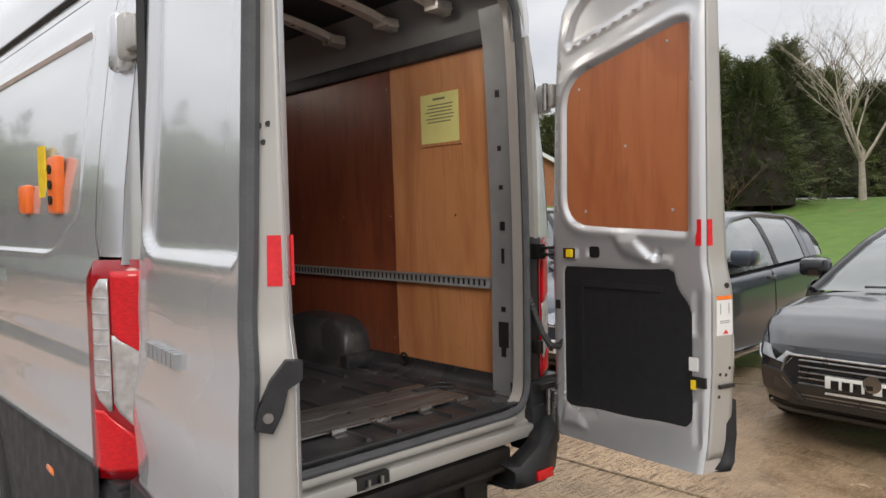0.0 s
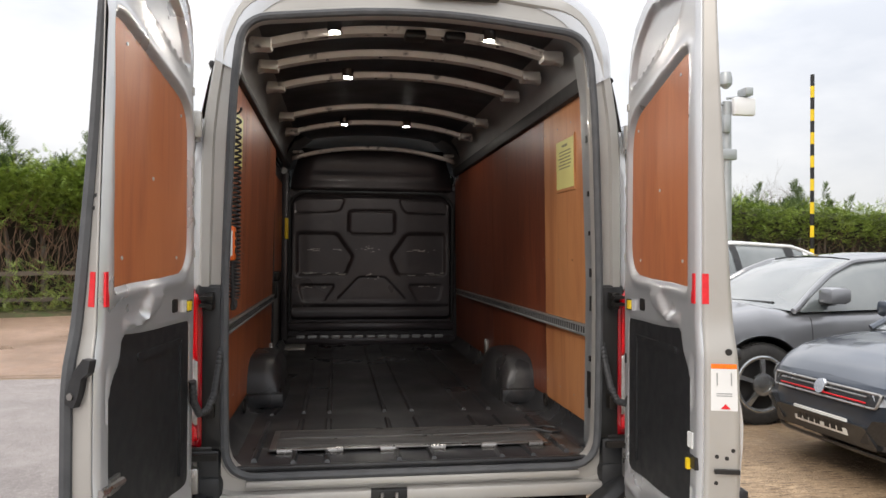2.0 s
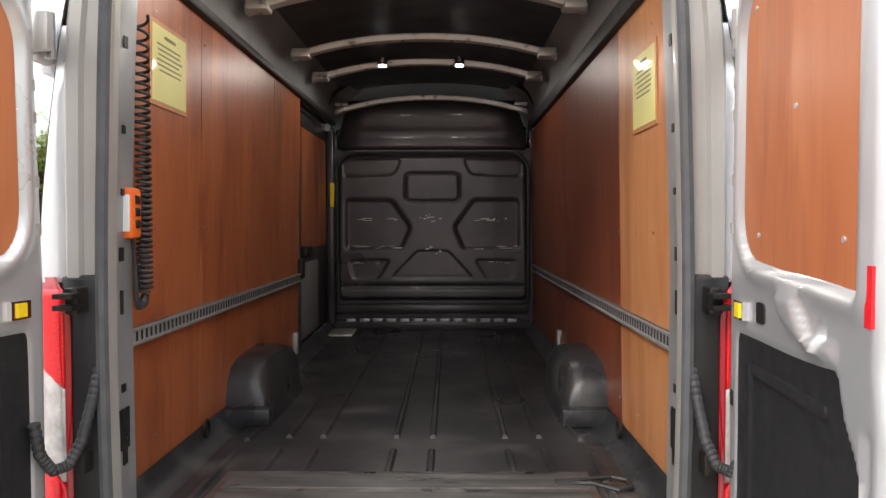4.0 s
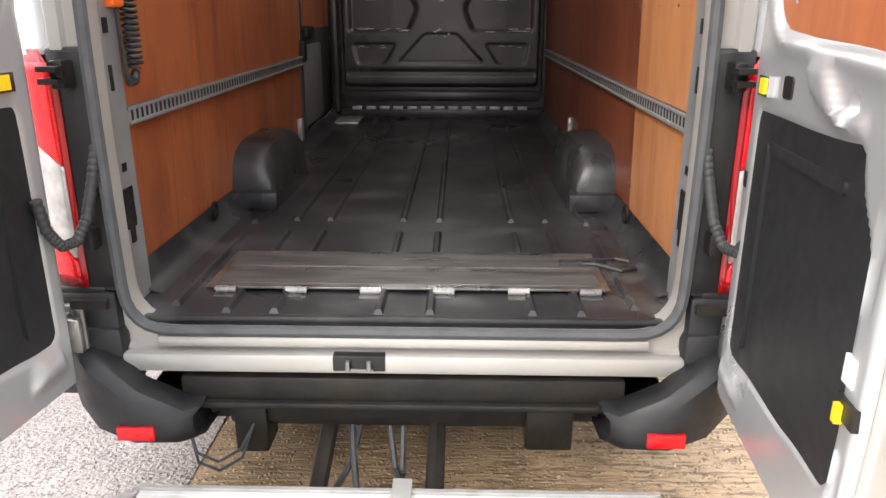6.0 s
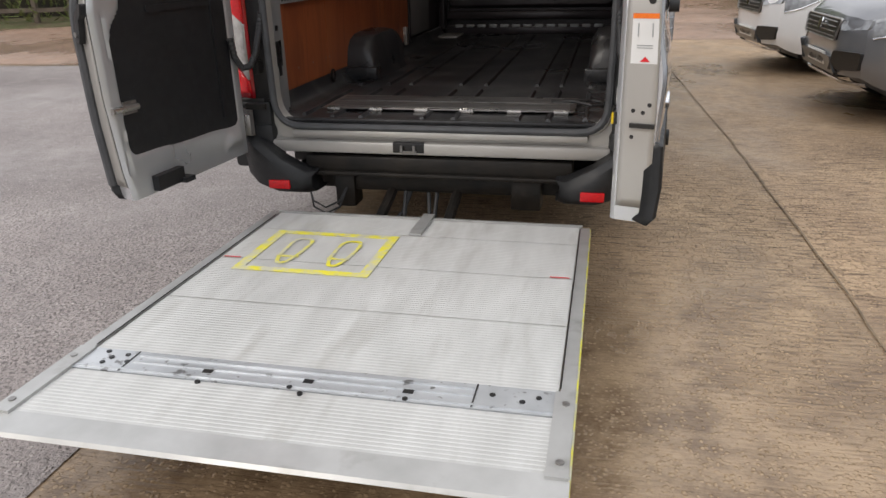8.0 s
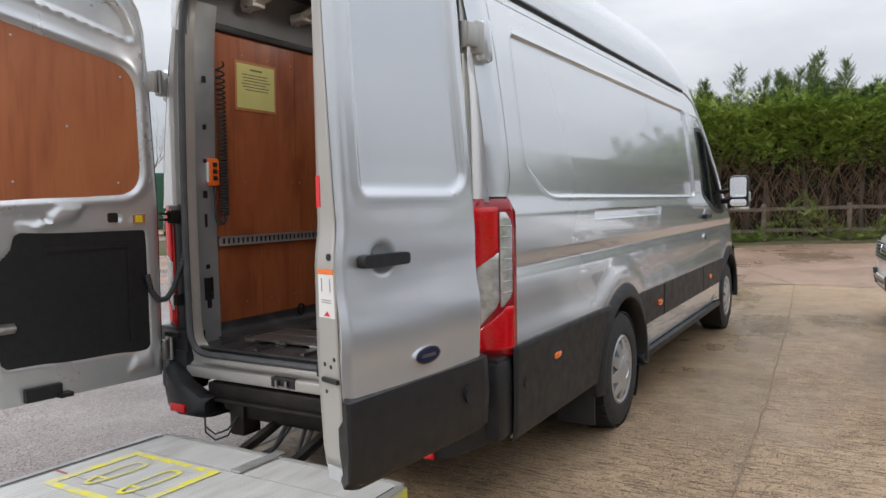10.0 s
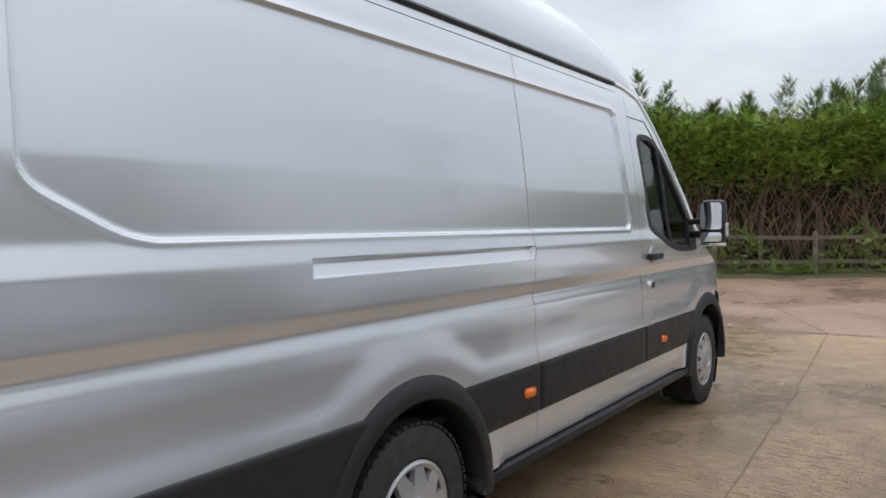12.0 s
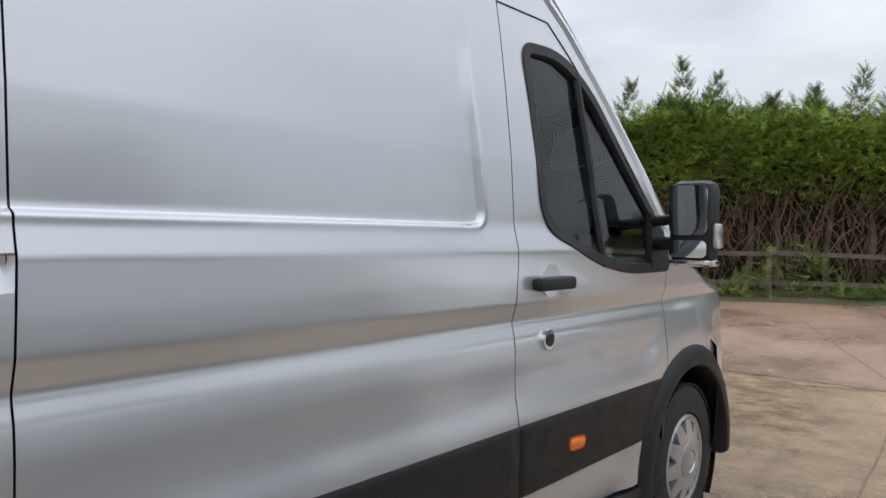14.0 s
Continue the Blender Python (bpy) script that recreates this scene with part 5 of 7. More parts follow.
part("bulkhead_rim", Geo().tube([(a, 4.128, b) for a, b in rounded([(-0.80, 0.80), (0.80, 0.80), (0.80, 2.02), (0.70, 2.12), (-0.70, 2.12), (-0.80, 2.02)], 0.08, 6)] + [(-0.79, 4.128, 0.80)], 0.016, 8), RUBBER, bulk)
part("bulkhead_top", Geo().loft([[(x * w, y, z) for x in np.linspace(-0.78, 0.78, 9)] for y, z, w in ((4.10, 2.14, 1), (4.09, 2.18, 1), (4.11, 2.22, 1), (4.10, 2.30, 0.98), (3.97, 2.52, 0.86))]), BULK, van, "black panel above the bulkhead", 50, solid=0.003)
gx = Geo()
for i in range(13):
    gx.box((-0.72 + i * 0.112, 4.10, 0.70), (-0.64 + i * 0.112, 4.115, 0.735), 0.004)
part("bulkhead_foot", Geo().box((-0.82, 4.10, 0.63), (0.82, 4.20, 0.72), 0.012).box((-0.80, 4.06, 0.78), (0.80, 4.16, 0.86), 0.02), BULK, bulk)
part("foot_vent", gx, GREYMETAL, bulk)
rng = random.Random(5)
gsf = Geo()
for s in (1, -1):
    for x0, z0, n, w in ((0.30, 1.325, 9, 0.16), (0.32, 1.555, 7, 0.14), (0.40, 1.20, 6, 0.10)):
        for i in range(n):
            x = s * (x0 + rng.random() * 0.38)
            z = z0 + rng.uniform(-0.012, 0.014)
            l, h = rng.uniform(0.02, w * 0.6), rng.uniform(0.003, 0.008)
            y = 4.136
            gsf.add([(x, y, z), (x + l, y, z + rng.uniform(-0.003, 0.003)), (x + l * 0.9, y, z + h), (x + l * 0.1, y, z + h * 0.8)], [(0, 1, 2, 3)])
for i in range(22):
    x, z = rng.gauss(0.0, 0.05), rng.choice((1.56, 1.30)) + rng.gauss(0, 0.018)
    l, h = rng.uniform(0.01, 0.03), rng.uniform(0.004, 0.012)
    gsf.add([(x, 4.131, z), (x + l, 4.131, z), (x + l * 0.8, 4.131, z + h), (x, 4.131, z + h * 0.7)], [(0, 1, 2, 3)])
part("scuff", gsf, FLANGE, bulk, "pale scratches down to bare metal", 0)

# ---- loose and fixed things in the load space ----
ramp = thing("bridge_plate", "hinged steel bridge plate lying folded on the van floor", "plate")
rz = FZ + 0.012
part("plate", Geo().box((-0.628, 0.215, rz), (0.628, 0.568, rz + 0.008), 0.002), STEEL, ramp, "worn steel plate")
DARKPLATE = mat("dark_checker_steel", (0.10, 0.10, 0.10), 0.4, 0.6, 0.0, (0.22, 0.215, 0.21), 9.0, stretch=(0.4, 3, 1), rvar=0.15, bump=0.15, bscale=90.0)
part("plate_face", Geo().box((-0.60, 0.245, rz + 0.008), (0.60, 0.365, rz + 0.011)).box((-0.60, 0.405, rz + 0.008), (0.60, 0.535, rz + 0.011)), DARKPLATE, ramp, "dark worn plate face")
for x in (-0.56, -0.34, -0.11, 0.115, 0.345, 0.565):
    h = part("hinge", Geo().tube([(x - 0.033, 0.204, rz + 0.004), (x + 0.033, 0.204, rz + 0.004)], 0.011, 10), STEEL, ramp, "steel butt hinge")
    for k in range(5):
        part("knuckle", Geo().tube([(x - 0.030 + k * 0.0135, 0.204, rz + 0.004), (x - 0.022 + k * 0.0135, 0.204, rz + 0.004)], 0.0128, 10), STEEL, h)
    part("hinge_leaf", Geo().box((x - 0.033, 0.17, FZ + 0.001), (x + 0.033, 0.205, FZ + 0.006)), STEEL, h)
part("support_foot", Geo().box((-0.60, 0.30, FZ), (0.60, 0.50, rz)), BLACK, ramp)
part("strap", Geo().tube([(0.56, 0.44, rz + 0.014), (0.62, 0.43, rz + 0.016), (0.70, 0.40, rz + 0.004), (0.755, 0.44, rz), (0.75, 0.50, rz + 0.002), (0.70, 0.52, rz + 0.006), (0.63, 0.49, rz + 0.012), (0.56, 0.46, rz + 0.016)], 0.007, 6).box((0.50, 0.43, rz + 0.010), (0.58, 0.475, rz + 0.018), 0.003), RUBBER, ramp, "black pull strap")
def notice(s, y0, y1, z0, z1):
    n = thing("paper_notice", "yellow laminated notice with small print on the plywood", "notice", "notices on the plywood")
    f = lambda a, b, d: (s * (PX0(b) - d), a, b)
    part("backing_board", Geo().prism([(y0 - 0.015, z0 - 0.015), (y1 + 0.015, z0 - 0.015), (y1 + 0.015, z1 + 0.015), (y0 - 0.015, z1 + 0.015)], f, 0.001, 0.005), PLY_LIGHT, n)
    part("sheet", Geo().prism([(y0, z0), (y1, z0), (y1, z1), (y0, z1)], f, 0.005, 0.0065), PAPER, n)
    g = Geo()
    r = random.Random(3)
    w = y1 - y0
    g.prism([(y0 + w * 0.34, z1 - 0.035), (y0 + w * 0.66, z1 - 0.035), (y0 + w * 0.66, z1 - 0.024), (y0 + w * 0.34, z1 - 0.024)], f, 0.0065, 0.0072)
    for k in range(6):
        z = z1 - 0.062 - k * 0.017
        a, b = y0 + w * r.uniform(0.12, 0.2), y1 - w * r.uniform(0.12, 0.25)
        g.prism([(a, z), (b, z), (b, z + 0.0055), (a, z + 0.0055)], f, 0.0065, 0.0072)
    part("print_bars", g, INK, n, smooth=0)
notice(1, 0.44, 0.72, 1.865, 2.115)
notice(-1, 0.42, 0.72, 1.935, 2.185)
remote = thing("lift_remote", "orange hand control with a coiled black cable", "remote control")
rc = part("casing", Geo().box((-0.815, 0.165, 1.485), (-0.775, 0.235, 1.635), 0.012), ORANGE, remote, "orange plastic casing")
part("casing_face", Geo().box((-0.81, 0.160, 1.505), (-0.782, 0.166, 1.615), 0.004), WHITEPAPER, rc)
for k in range(3):
    part("button", Geo().box((-0.779, 0.185, 1.515 + k * 0.036), (-0.771, 0.215, 1.540 + k * 0.036), 0.003), BLACK, rc)
coil = []
for i in range(560):
    a = i / 14 * 2 * math.pi
    z = 2.16 - (i / 560) ** 0.72 * 0.84
    coil.append((-0.785 + 0.020 * math.cos(a), 0.27 + 0.022 * math.sin(a), z))
tail = [(-0.785, 0.27, 1.31), (-0.785, 0.255, 1.285), (-0.785, 0.225, 1.28), (-0.785, 0.205, 1.31), (-0.785, 0.20, 1.40), (-0.79, 0.20, 1.49)]
part("coiled_cable", Geo().tube(coil, 0.0052, 5).tube(tail, [0.012, 0.014, 0.013, 0.008, 0.006, 0.006], 7), RUBBER, remote, "coiled black cable")

# ---- tail lift behind the van ----
lift = thing("tail_lift", "worn aluminium tail lift platform lowered behind the van", "tail lift")
LZ = lambda y: 0.256 + 0.020 * (-0.24 - y)
def deck(x0, x1, y0, y1, t0, t1):
    """A slab of the deck between two stations; t0, t1 are heights against its top."""
    g = Geo()
    vs = [(x, y, LZ(y) + t) for t in (t0, t1) for y in (y0, y1) for x in (x0, x1)]
    return g.add(vs, [(0, 2, 3, 1), (4, 5, 7, 6), (0, 1, 5, 4), (2, 6, 7, 3), (0, 4, 6, 2), (1, 3, 7, 5)])
joints = (-0.250, -0.466, -0.825, -1.203, -1.590)
for a, b in zip(joints[:-1], joints[1:]):
    pl = part("deck_plank", deck(-0.688, 0.688, a - 0.0025, b + 0.0025, -0.032, -0.002), ALU, lift, "ribbed aluminium deck plank", 0)
    g = Geo()
    y = a - 0.012
    while y > b + 0.010:
        for x0, x1 in ((-0.684, 0.684),):
            n = len(g.v)
            h = -0.0006
            g.add([(x0, y, LZ(y) - 0.002), (x1, y, LZ(y) - 0.002), (x1, y - 0.009, LZ(y) - 0.002), (x0, y - 0.009, LZ(y) - 0.002), (x0, y - 0.002, LZ(y) + h), (x1, y - 0.002, LZ(y) + h), (x1, y - 0.007, LZ(y) + h), (x0, y - 0.007, LZ(y) + h)], [(4, 5, 6, 7), (0, 1, 5, 4), (2, 3, 7, 6)])
        y -= 0.0158
    part("tread_rib", g, ALU, pl, smooth=0)
    part("plank_joint", deck(-0.688, 0.688, b + 0.0025, b - 0.0025, -0.03, -0.012), DIRTY, pl, smooth=0)
pl = part("deck_plank", deck(-0.690, 0.690, -1.712, -1.935, -0.032, -0.002), ALU, lift, "ribbed aluminium ramp section", 0)
g = Geo()
y = -1.722
while y > -1.925:
    g.add([(-0.686, y, LZ(y) - 0.002), (0.686, y, LZ(y) - 0.002), (0.686, y - 0.009, LZ(y) - 0.002), (-0.686, y - 0.009, LZ(y) - 0.002), (-0.686, y - 0.002, LZ(y) - 0.0006), (0.686, y - 0.002, LZ(y) - 0.0006), (0.686, y - 0.007, LZ(y) - 0.0006), (-0.686, y - 0.007, LZ(y) - 0.0006)], [(4, 5, 6, 7), (0, 1, 5, 4), (2, 3, 7, 6)])
    y -= 0.0158
part("tread_rib", g, ALU, pl, smooth=0)
strip = part("hinge_strip", deck(-0.690, 0.690, -1.593, -1.709, -0.03, 0.001), ALUBRIGHT, lift, "bright aluminium hinge strip", 0)
part("strip_ridge", deck(-0.52, 0.47, -1.612, -1.622, 0.001, 0.006).add(*(lambda q: (q.v, q.f))(deck(-0.52, 0.47, -1.648, -1.656, 0.001, 0.005))).add(*(lambda q: (q.v, q.f))(deck(-0.69, 0.69, -1.690, -1.698, 0.001, 0.004))), ALUBRIGHT, strip, smooth=0)
gh = Geo()
for x in (-0.28, 0.02, 0.30):
    q = deck(x - 0.014, x + 0.014, -1.655, -1.672, 0.0, 0.0035)
    gh.add(q.v, q.f)
for x, y in ((-0.63, -1.61), (-0.60, -1.64), (-0.56, -1.62), (-0.54, -1.655), (-0.61, -1.67), (0.52, -1.64), (0.60, -1.66), (0.64, -1.635), (-0.28, -1.72), (0.02, -1.725), (-0.02, -1.70), (0.30, -1.70)):
    gh.tube([(x, y, LZ(y) - 0.002), (x, y, LZ(y) + 0.004)], 0.008, 8)
for x in (-0.535, 0.475):
    q = deck(x - 0.002, x + 0.002, -1.595, -1.706, 0.0, 0.003)
    gh.add(q.v, q.f)
part("strip_hole", gh, BLACK, strip, smooth=0)
g = Geo()
rows = []
for x in np.linspace(-0.735, 0.735, 3):
    rows.append([(x, -1.935, LZ(-1.93) + 0.001), (x, -2.015, LZ(-2) - 0.006), (x, -2.022, LZ(-2) - 0.016), (x, -1.935, LZ(-1.93) - 0.04)])
part("ramp_tip", Geo().loft(rows, closed=True), ALUEDGE, lift, "chamfered aluminium ramp tip", 30)
for s in (1, -1):
    x0, x1 = (0.692, 0.732) if s > 0 else (-0.732, -0.692)
    part("side_rail", deck(x0, x1, -0.27, -1.60, -0.045, 0.004), ALUEDGE, lift, "aluminium side rail", 0)
    part("side_plate", deck(x0 - (0.012 if s > 0 else 0), x1 + (0 if s > 0 else 0.012), -1.60, -1.95, -0.035, 0.008), ALUEDGE, lift, "bolted aluminium corner plate", 0)
    part("rail_gap", deck(s * 0.6925 - 0.0015, s * 0.6925 + 0.0015, -0.30, -1.58, 0.0035, 0.006), DIRTY, lift, smooth=0)
    gb = Geo()
    for y in (-1.66, -1.90):
        gb.tube([(s * 0.71, y, LZ(y) + 0.006), (s * 0.71, y, LZ(y) + 0.012)], 0.010, 8)
    part("bolt", gb, STEEL, lift)
    part("red_mark", deck(s * 0.64 - 0.035, s * 0.64 + 0.035, -0.820, -0.826, 0.001, 0.0025), REDTAPE, lift, smooth=0)
part("yellow_edge", deck(0.7325, 0.7365, -0.27, -1.95, -0.045, 0.0), YPAINT, lift, "yellow painted side edge", 0)
part("inner_edge", deck(-0.70, 0.70, -0.236, -0.250, -0.04, 0.006), ALUEDGE, lift, smooth=0)
# painted square with two foot outlines
gy = Geo()
def paint(x0, x1, y0, y1):
    q = deck(x0, x1, y0, y1, 0.0005, 0.0030)
    gy.add(q.v, q.f)
paint(-0.585, -0.045, -0.497, -0.530)
paint(-0.585, -0.045, -0.905, -0.942)
paint(-0.585, -0.545, -0.53, -0.905)
paint(-0.085, -0.045, -0.53, -0.905)
for cx, cy in ((-0.425, -0.72), (-0.215, -0.72)):
    n = 26
    outer, inner = [], []
    for i in range(n):
        a = 2 * math.pi * i / n
        wx = 0.046 * (1.0 + 0.25 * math.sin(a))
        ca, sa = math.copysign(abs(math.cos(a)) ** 0.6, math.cos(a)), math.copysign(abs(math.sin(a)) ** 0.75, math.sin(a))
        outer.append((cx + wx * ca, cy + 0.145 * sa))
        inner.append((cx + (wx - 0.016) * ca, cy + 0.125 * sa))
    k = len(gy.v)
    gy.v += [(x, y, LZ(y) + 0.003) for x, y in outer + inner]
    gy.f += [(k + i, k + (i + 1) % n, k + n + (i + 1) % n, k + n + i) for i in range(n)]
    paint(cx - 0.045, cx + 0.045, cy - 0.055, cy - 0.070)
part("foot_marking", gy, YPAINT, lift, "worn yellow square with two foot outlines", 0)
part("locating_bracket", deck(-0.012, 0.040, -0.20, -0.475, 0.003, 0.012), ALUEDGE, lift, smooth=0)
for x in (-0.22, 0.10):
    part("lift_arm", Geo().tube([(x, 0.20, 0.36), (x, -0.05, 0.28), (x, -0.245, 0.225)], 0.026, 8), DIRTY, lift, "black steel lift arm")
part("lift_bracket", Geo().box((-0.30, -0.255, 0.10), (0.20, -0.225, 0.245), 0.008), DIRTY, lift)
part("lift_arm", Geo().box((-0.5, -0.02, 0.22), (-0.40, 0.10, 0.40), 0.01), DIRTY, lift)
part("lift_arm", Geo().box((0.36, -0.02, 0.24), (0.50, 0.10, 0.40), 0.01), DIRTY, lift)
for k, (x, dx) in enumerate(((-0.16, 0.02), (-0.12, -0.03), (-0.05, 0.03), (0.0, 0.0))):
    part("hose", Geo().tube([(x, 0.06, 0.34), (x + dx, -0.06, 0.24 - 0.02 * k), (x + dx * 2, -0.16, 0.20), (x + dx * 2.5, -0.23, 0.22)], 0.010, 7), RUBBER, lift, "black hydraulic hose")
for dz in (0.0, 0.03):
    part("cable", Geo().tube([(-0.60, -0.09, 0.32), (-0.585, -0.10, 0.27 - dz), (-0.53, -0.09, 0.235 - dz), (-0.47, -0.06, 0.26 - dz), (-0.44, -0.02, 0.32)], 0.005, 6), RUBBER, lift, "loose black cable")

# control switches on the nearside flank
ctl = thing("lift_switches", "two orange switch boxes beside a yellow strip on the van", "switch")
def on_left(y0, y1, z0, z1, d, bev, m, name, lab=""):
    x = sx((y0 + y1) / 2, (z0 + z1) / 2) - 0.006
    return part(name, Geo().box((-x, y0, z0), (-x - d, y1, z1), bev), m, ctl, lab)
sw = on_left(0.565, 0.675, 1.525, 1.725, 0.035, 0.014, ORANGE, "switch_box", "tall orange switch box")
on_left(0.94, 1.05, 1.53, 1.64, 0.035, 0.014, ORANGE, "switch_box", "small orange switch box")
on_left(0.785, 0.865, 1.445, 1.775, 0.008, 0, YELLOW, "yellow_strip")
x = sx(0.62, 1.63) + 0.029
for k in range(3):
    part("button", Geo().tube([(-x, 0.62, 1.572 + k * 0.053), (-x - 0.008, 0.62, 1.572 + k * 0.053)], 0.016, 12), BLACK, sw)

# ---- ground ----
def ground_mat(name, a, b, dark, wet, ribbed, soak):
    """Brushed or stony ground: stains at two scales, fine relief, damp glossy patches."""
    m = bpy.data.materials.new(name)
    m.use_nodes = True
    nt = m.node_tree
    bs = nt.nodes["Principled BSDF"]
    link = nt.links.new
    co = nt.nodes.new("ShaderNodeTexCoord")

    def nz(s, d, stretch=(1, 1, 1), rough=0.55):
        mp = nt.nodes.new("ShaderNodeMapping")
        mp.inputs["Scale"].default_value = stretch
        n = nt.nodes.new("ShaderNodeTexNoise")
        n.inputs["Scale"].default_value, n.inputs["Detail"].default_value, n.inputs["Roughness"].default_value = s, d, rough
        link(co.outputs["Object"], mp.inputs["Vector"])
        link(mp.outputs["Vector"], n.inputs["Vector"])
        return n.outputs["Fac"]

    def rng_(f, lo, hi, tlo=0.0, thi=1.0):
        r = nt.nodes.new("ShaderNodeMapRange")
        r.inputs["From Min"].default_value, r.inputs["From Max"].default_value = lo, hi
        r.inputs["To Min"].default_value, r.inputs["To Max"].default_value = tlo, thi
        link(f, r.inputs["Value"])
        return r.outputs["Result"]

    def mixc(f, A, B):
        x = nt.nodes.new("ShaderNodeMix")
        x.data_type = "RGBA"
        link(f, x.inputs["Factor"])
        for v, s in ((A, "A"), (B, "B")):
            if isinstance(v, tuple):
                x.inputs[s].default_value = (*v, 1)
            else:
                link(v, x.inputs[s])
        return x.outputs["Result"]

    c = mixc(rng_(nz(0.9, 6), 0.35, 0.65), a, b)
    c = mixc(rng_(nz(0.35, 5), 0.50, 0.66), c, dark)
    c = mixc(rng_(nz(24.0, 4, (1, 1, 1), 0.7), 0.55, 0.75), c, dark)
    c = mixc(rng_(nz(3.4, 8, (1, 1, 1), 0.72), 0.50, 0.64), c, tuple(0.6 * u + 0.4 * v for u, v in zip(dark, b)))
    fine = nz(55.0, 4, (0.12, 1.0, 1.0)) if ribbed else nz(70.0, 3)
    vor = nt.nodes.new("ShaderNodeTexVoronoi")
    vor.inputs["Scale"].default_value = 62.0
    jit = nt.nodes.new("ShaderNodeVectorMath")
    jit.operation = "ADD"
    warp = nt.nodes.new("ShaderNodeTexNoise")
    warp.inputs["Scale"].default_value = 30.0
    half = nt.nodes.new("ShaderNodeVectorMath")
    half.operation = "SCALE"
    half.inputs["Scale"].default_value = 0.02
    link(co.outputs["Object"], warp.inputs["Vector"])
    link(warp.outputs["Color"], half.inputs[0])
    link(co.outputs["Object"], jit.inputs[0])
    link(half.outputs["Vector"], jit.inputs[1])
    link(jit.outputs["Vector"], vor.inputs["Vector"])
    pick = nt.nodes.new("ShaderNodeSeparateColor")
    link(vor.outputs["Color"], pick.inputs["Color"])
    pebble = nt.nodes.new("ShaderNodeMath")
    pebble.operation = "MULTIPLY"
    link(rng_(vor.outputs["Distance"], 0.50, 0.28), pebble.inputs[0])
    link(rng_(pick.outputs["Red"], 0.45, 0.60), pebble.inputs[1])
    stones = pebble.outputs[0]
    c = mixc(rng_(fine, 0.50, 0.66), c, tuple(v * 0.6 for v in dark))
    c = mixc(stones, c, mixc(pick.outputs["Green"], tuple(v * 0.9 for v in dark), tuple(min(1, v * 1.35) for v in b)))
    c = mixc(rng_(nz(95.0, 2, (1, 1, 1), 0.8), 0.60, 0.70), c, tuple(v * 0.45 for v in dark))
    damp = rng_(nz(0.30, 7, (1, 0.6, 1), 0.6), *soak)
    c = mixc(damp, c, mixc(rng_(nz(2.6, 8, (1, 1, 1), 0.75), 0.42, 0.60), mixc(stones, tuple(v * 0.80 for v in dark), tuple(v * 0.62 for v in b)), tuple(v * 0.66 for v in b)))
    link(c, bs.inputs["Base Color"])
    link(rng_(damp, 0.0, 1.0, 0.72, wet), bs.inputs["Roughness"])
    add = nt.nodes.new("ShaderNodeMath")
    add.operation = "ADD"
    link(fine, add.inputs[0])
    link(stones, add.inputs[1])
    bp = nt.nodes.new("ShaderNodeBump")
    bp.inputs["Distance"].default_value = 0.020
    link(rng_(damp, 0.0, 1.0, 0.9, 0.30), bp.inputs["Strength"])
    link(add.outputs[0], bp.inputs["Height"])
    link(bp.outputs["Normal"], bs.inputs["Normal"])
    return m


CONCRETE = ground_mat("brushed_concrete", (0.41, 0.280, 0.168), (0.55, 0.390, 0.240), (0.20, 0.130, 0.076), 0.12, True, (0.40, 0.58))
ASPHALT = ground_mat("stony_asphalt", (0.36, 0.312, 0.295), (0.47, 0.418, 0.398), (0.23, 0.198, 0.187), 0.32, False, (0.45, 0.70))
PALESLAB = ground_mat("pale_brushed_concrete", (0.43, 0.292, 0.178), (0.57, 0.402, 0.25), (0.22, 0.142, 0.085), 0.12, True, (0.42, 0.60))
PINKSLAB = ground_mat("pinkish_slab", (0.42, 0.272, 0.19), (0.50, 0.335, 0.245), (0.27, 0.172, 0.12), 0.11, True, (0.36, 0.58))
JOINT = mat("dark_joint", (0.15, 0.112, 0.075), 0.8, color2=(0.30, 0.22, 0.14), scale=9.0)
GRASS = mat("grass", (0.075, 0.15, 0.022), 0.8, color2=(0.12, 0.20, 0.035), scale=2.0, spots=(0.16, 0.12, 0.06), spot_scale=0.8, spot_at=(0.58, 0.75), bump=0.8, bscale=30.0)
tagged(part("ground", Geo().box((-320, -320, -0.3), (320, 320, 0.0)), CONCRETE), "brown brushed concrete yard, damp in places", "ground", kind="structure")
tagged(part("pavement_asphalt", Geo().add([(-60, -60, 0.004), (-0.72, -60, 0.004), (-0.72, 6.3, 0.004), (-60, 6.0, 0.004)], [(0, 1, 2, 3)]), ASPHALT, smooth=0), "worn stony grey-pink asphalt", "pavement", kind="structure")
tagged(part("pavement_slabs", Geo().add([(-60, 6.1, 0.005), (-0.74, 6.4, 0.005), (-0.70, 9.75, 0.005), (12, 9.9, 0.005), (16, 33, 0.005), (-60, 15, 0.005)], [(0, 1, 2, 3, 4, 5)]), PINKSLAB, smooth=0), "pinkish concrete slabs", "pavement", kind="structure")
tagged(part("pavement_bay", Geo().add([(1.86, -8, 0.003), (1.80, -0.5, 0.003), (1.72, 2.5, 0.003), (1.55, 6.0, 0.003), (1.30, 9.8, 0.003), (11.5, 9.8, 0.003), (11.5, -8, 0.003)], [(0, 1, 2, 3, 4, 5, 6)]), PALESLAB, smooth=0), "paler brushed concrete bay beyond the joint", "pavement", kind="structure")
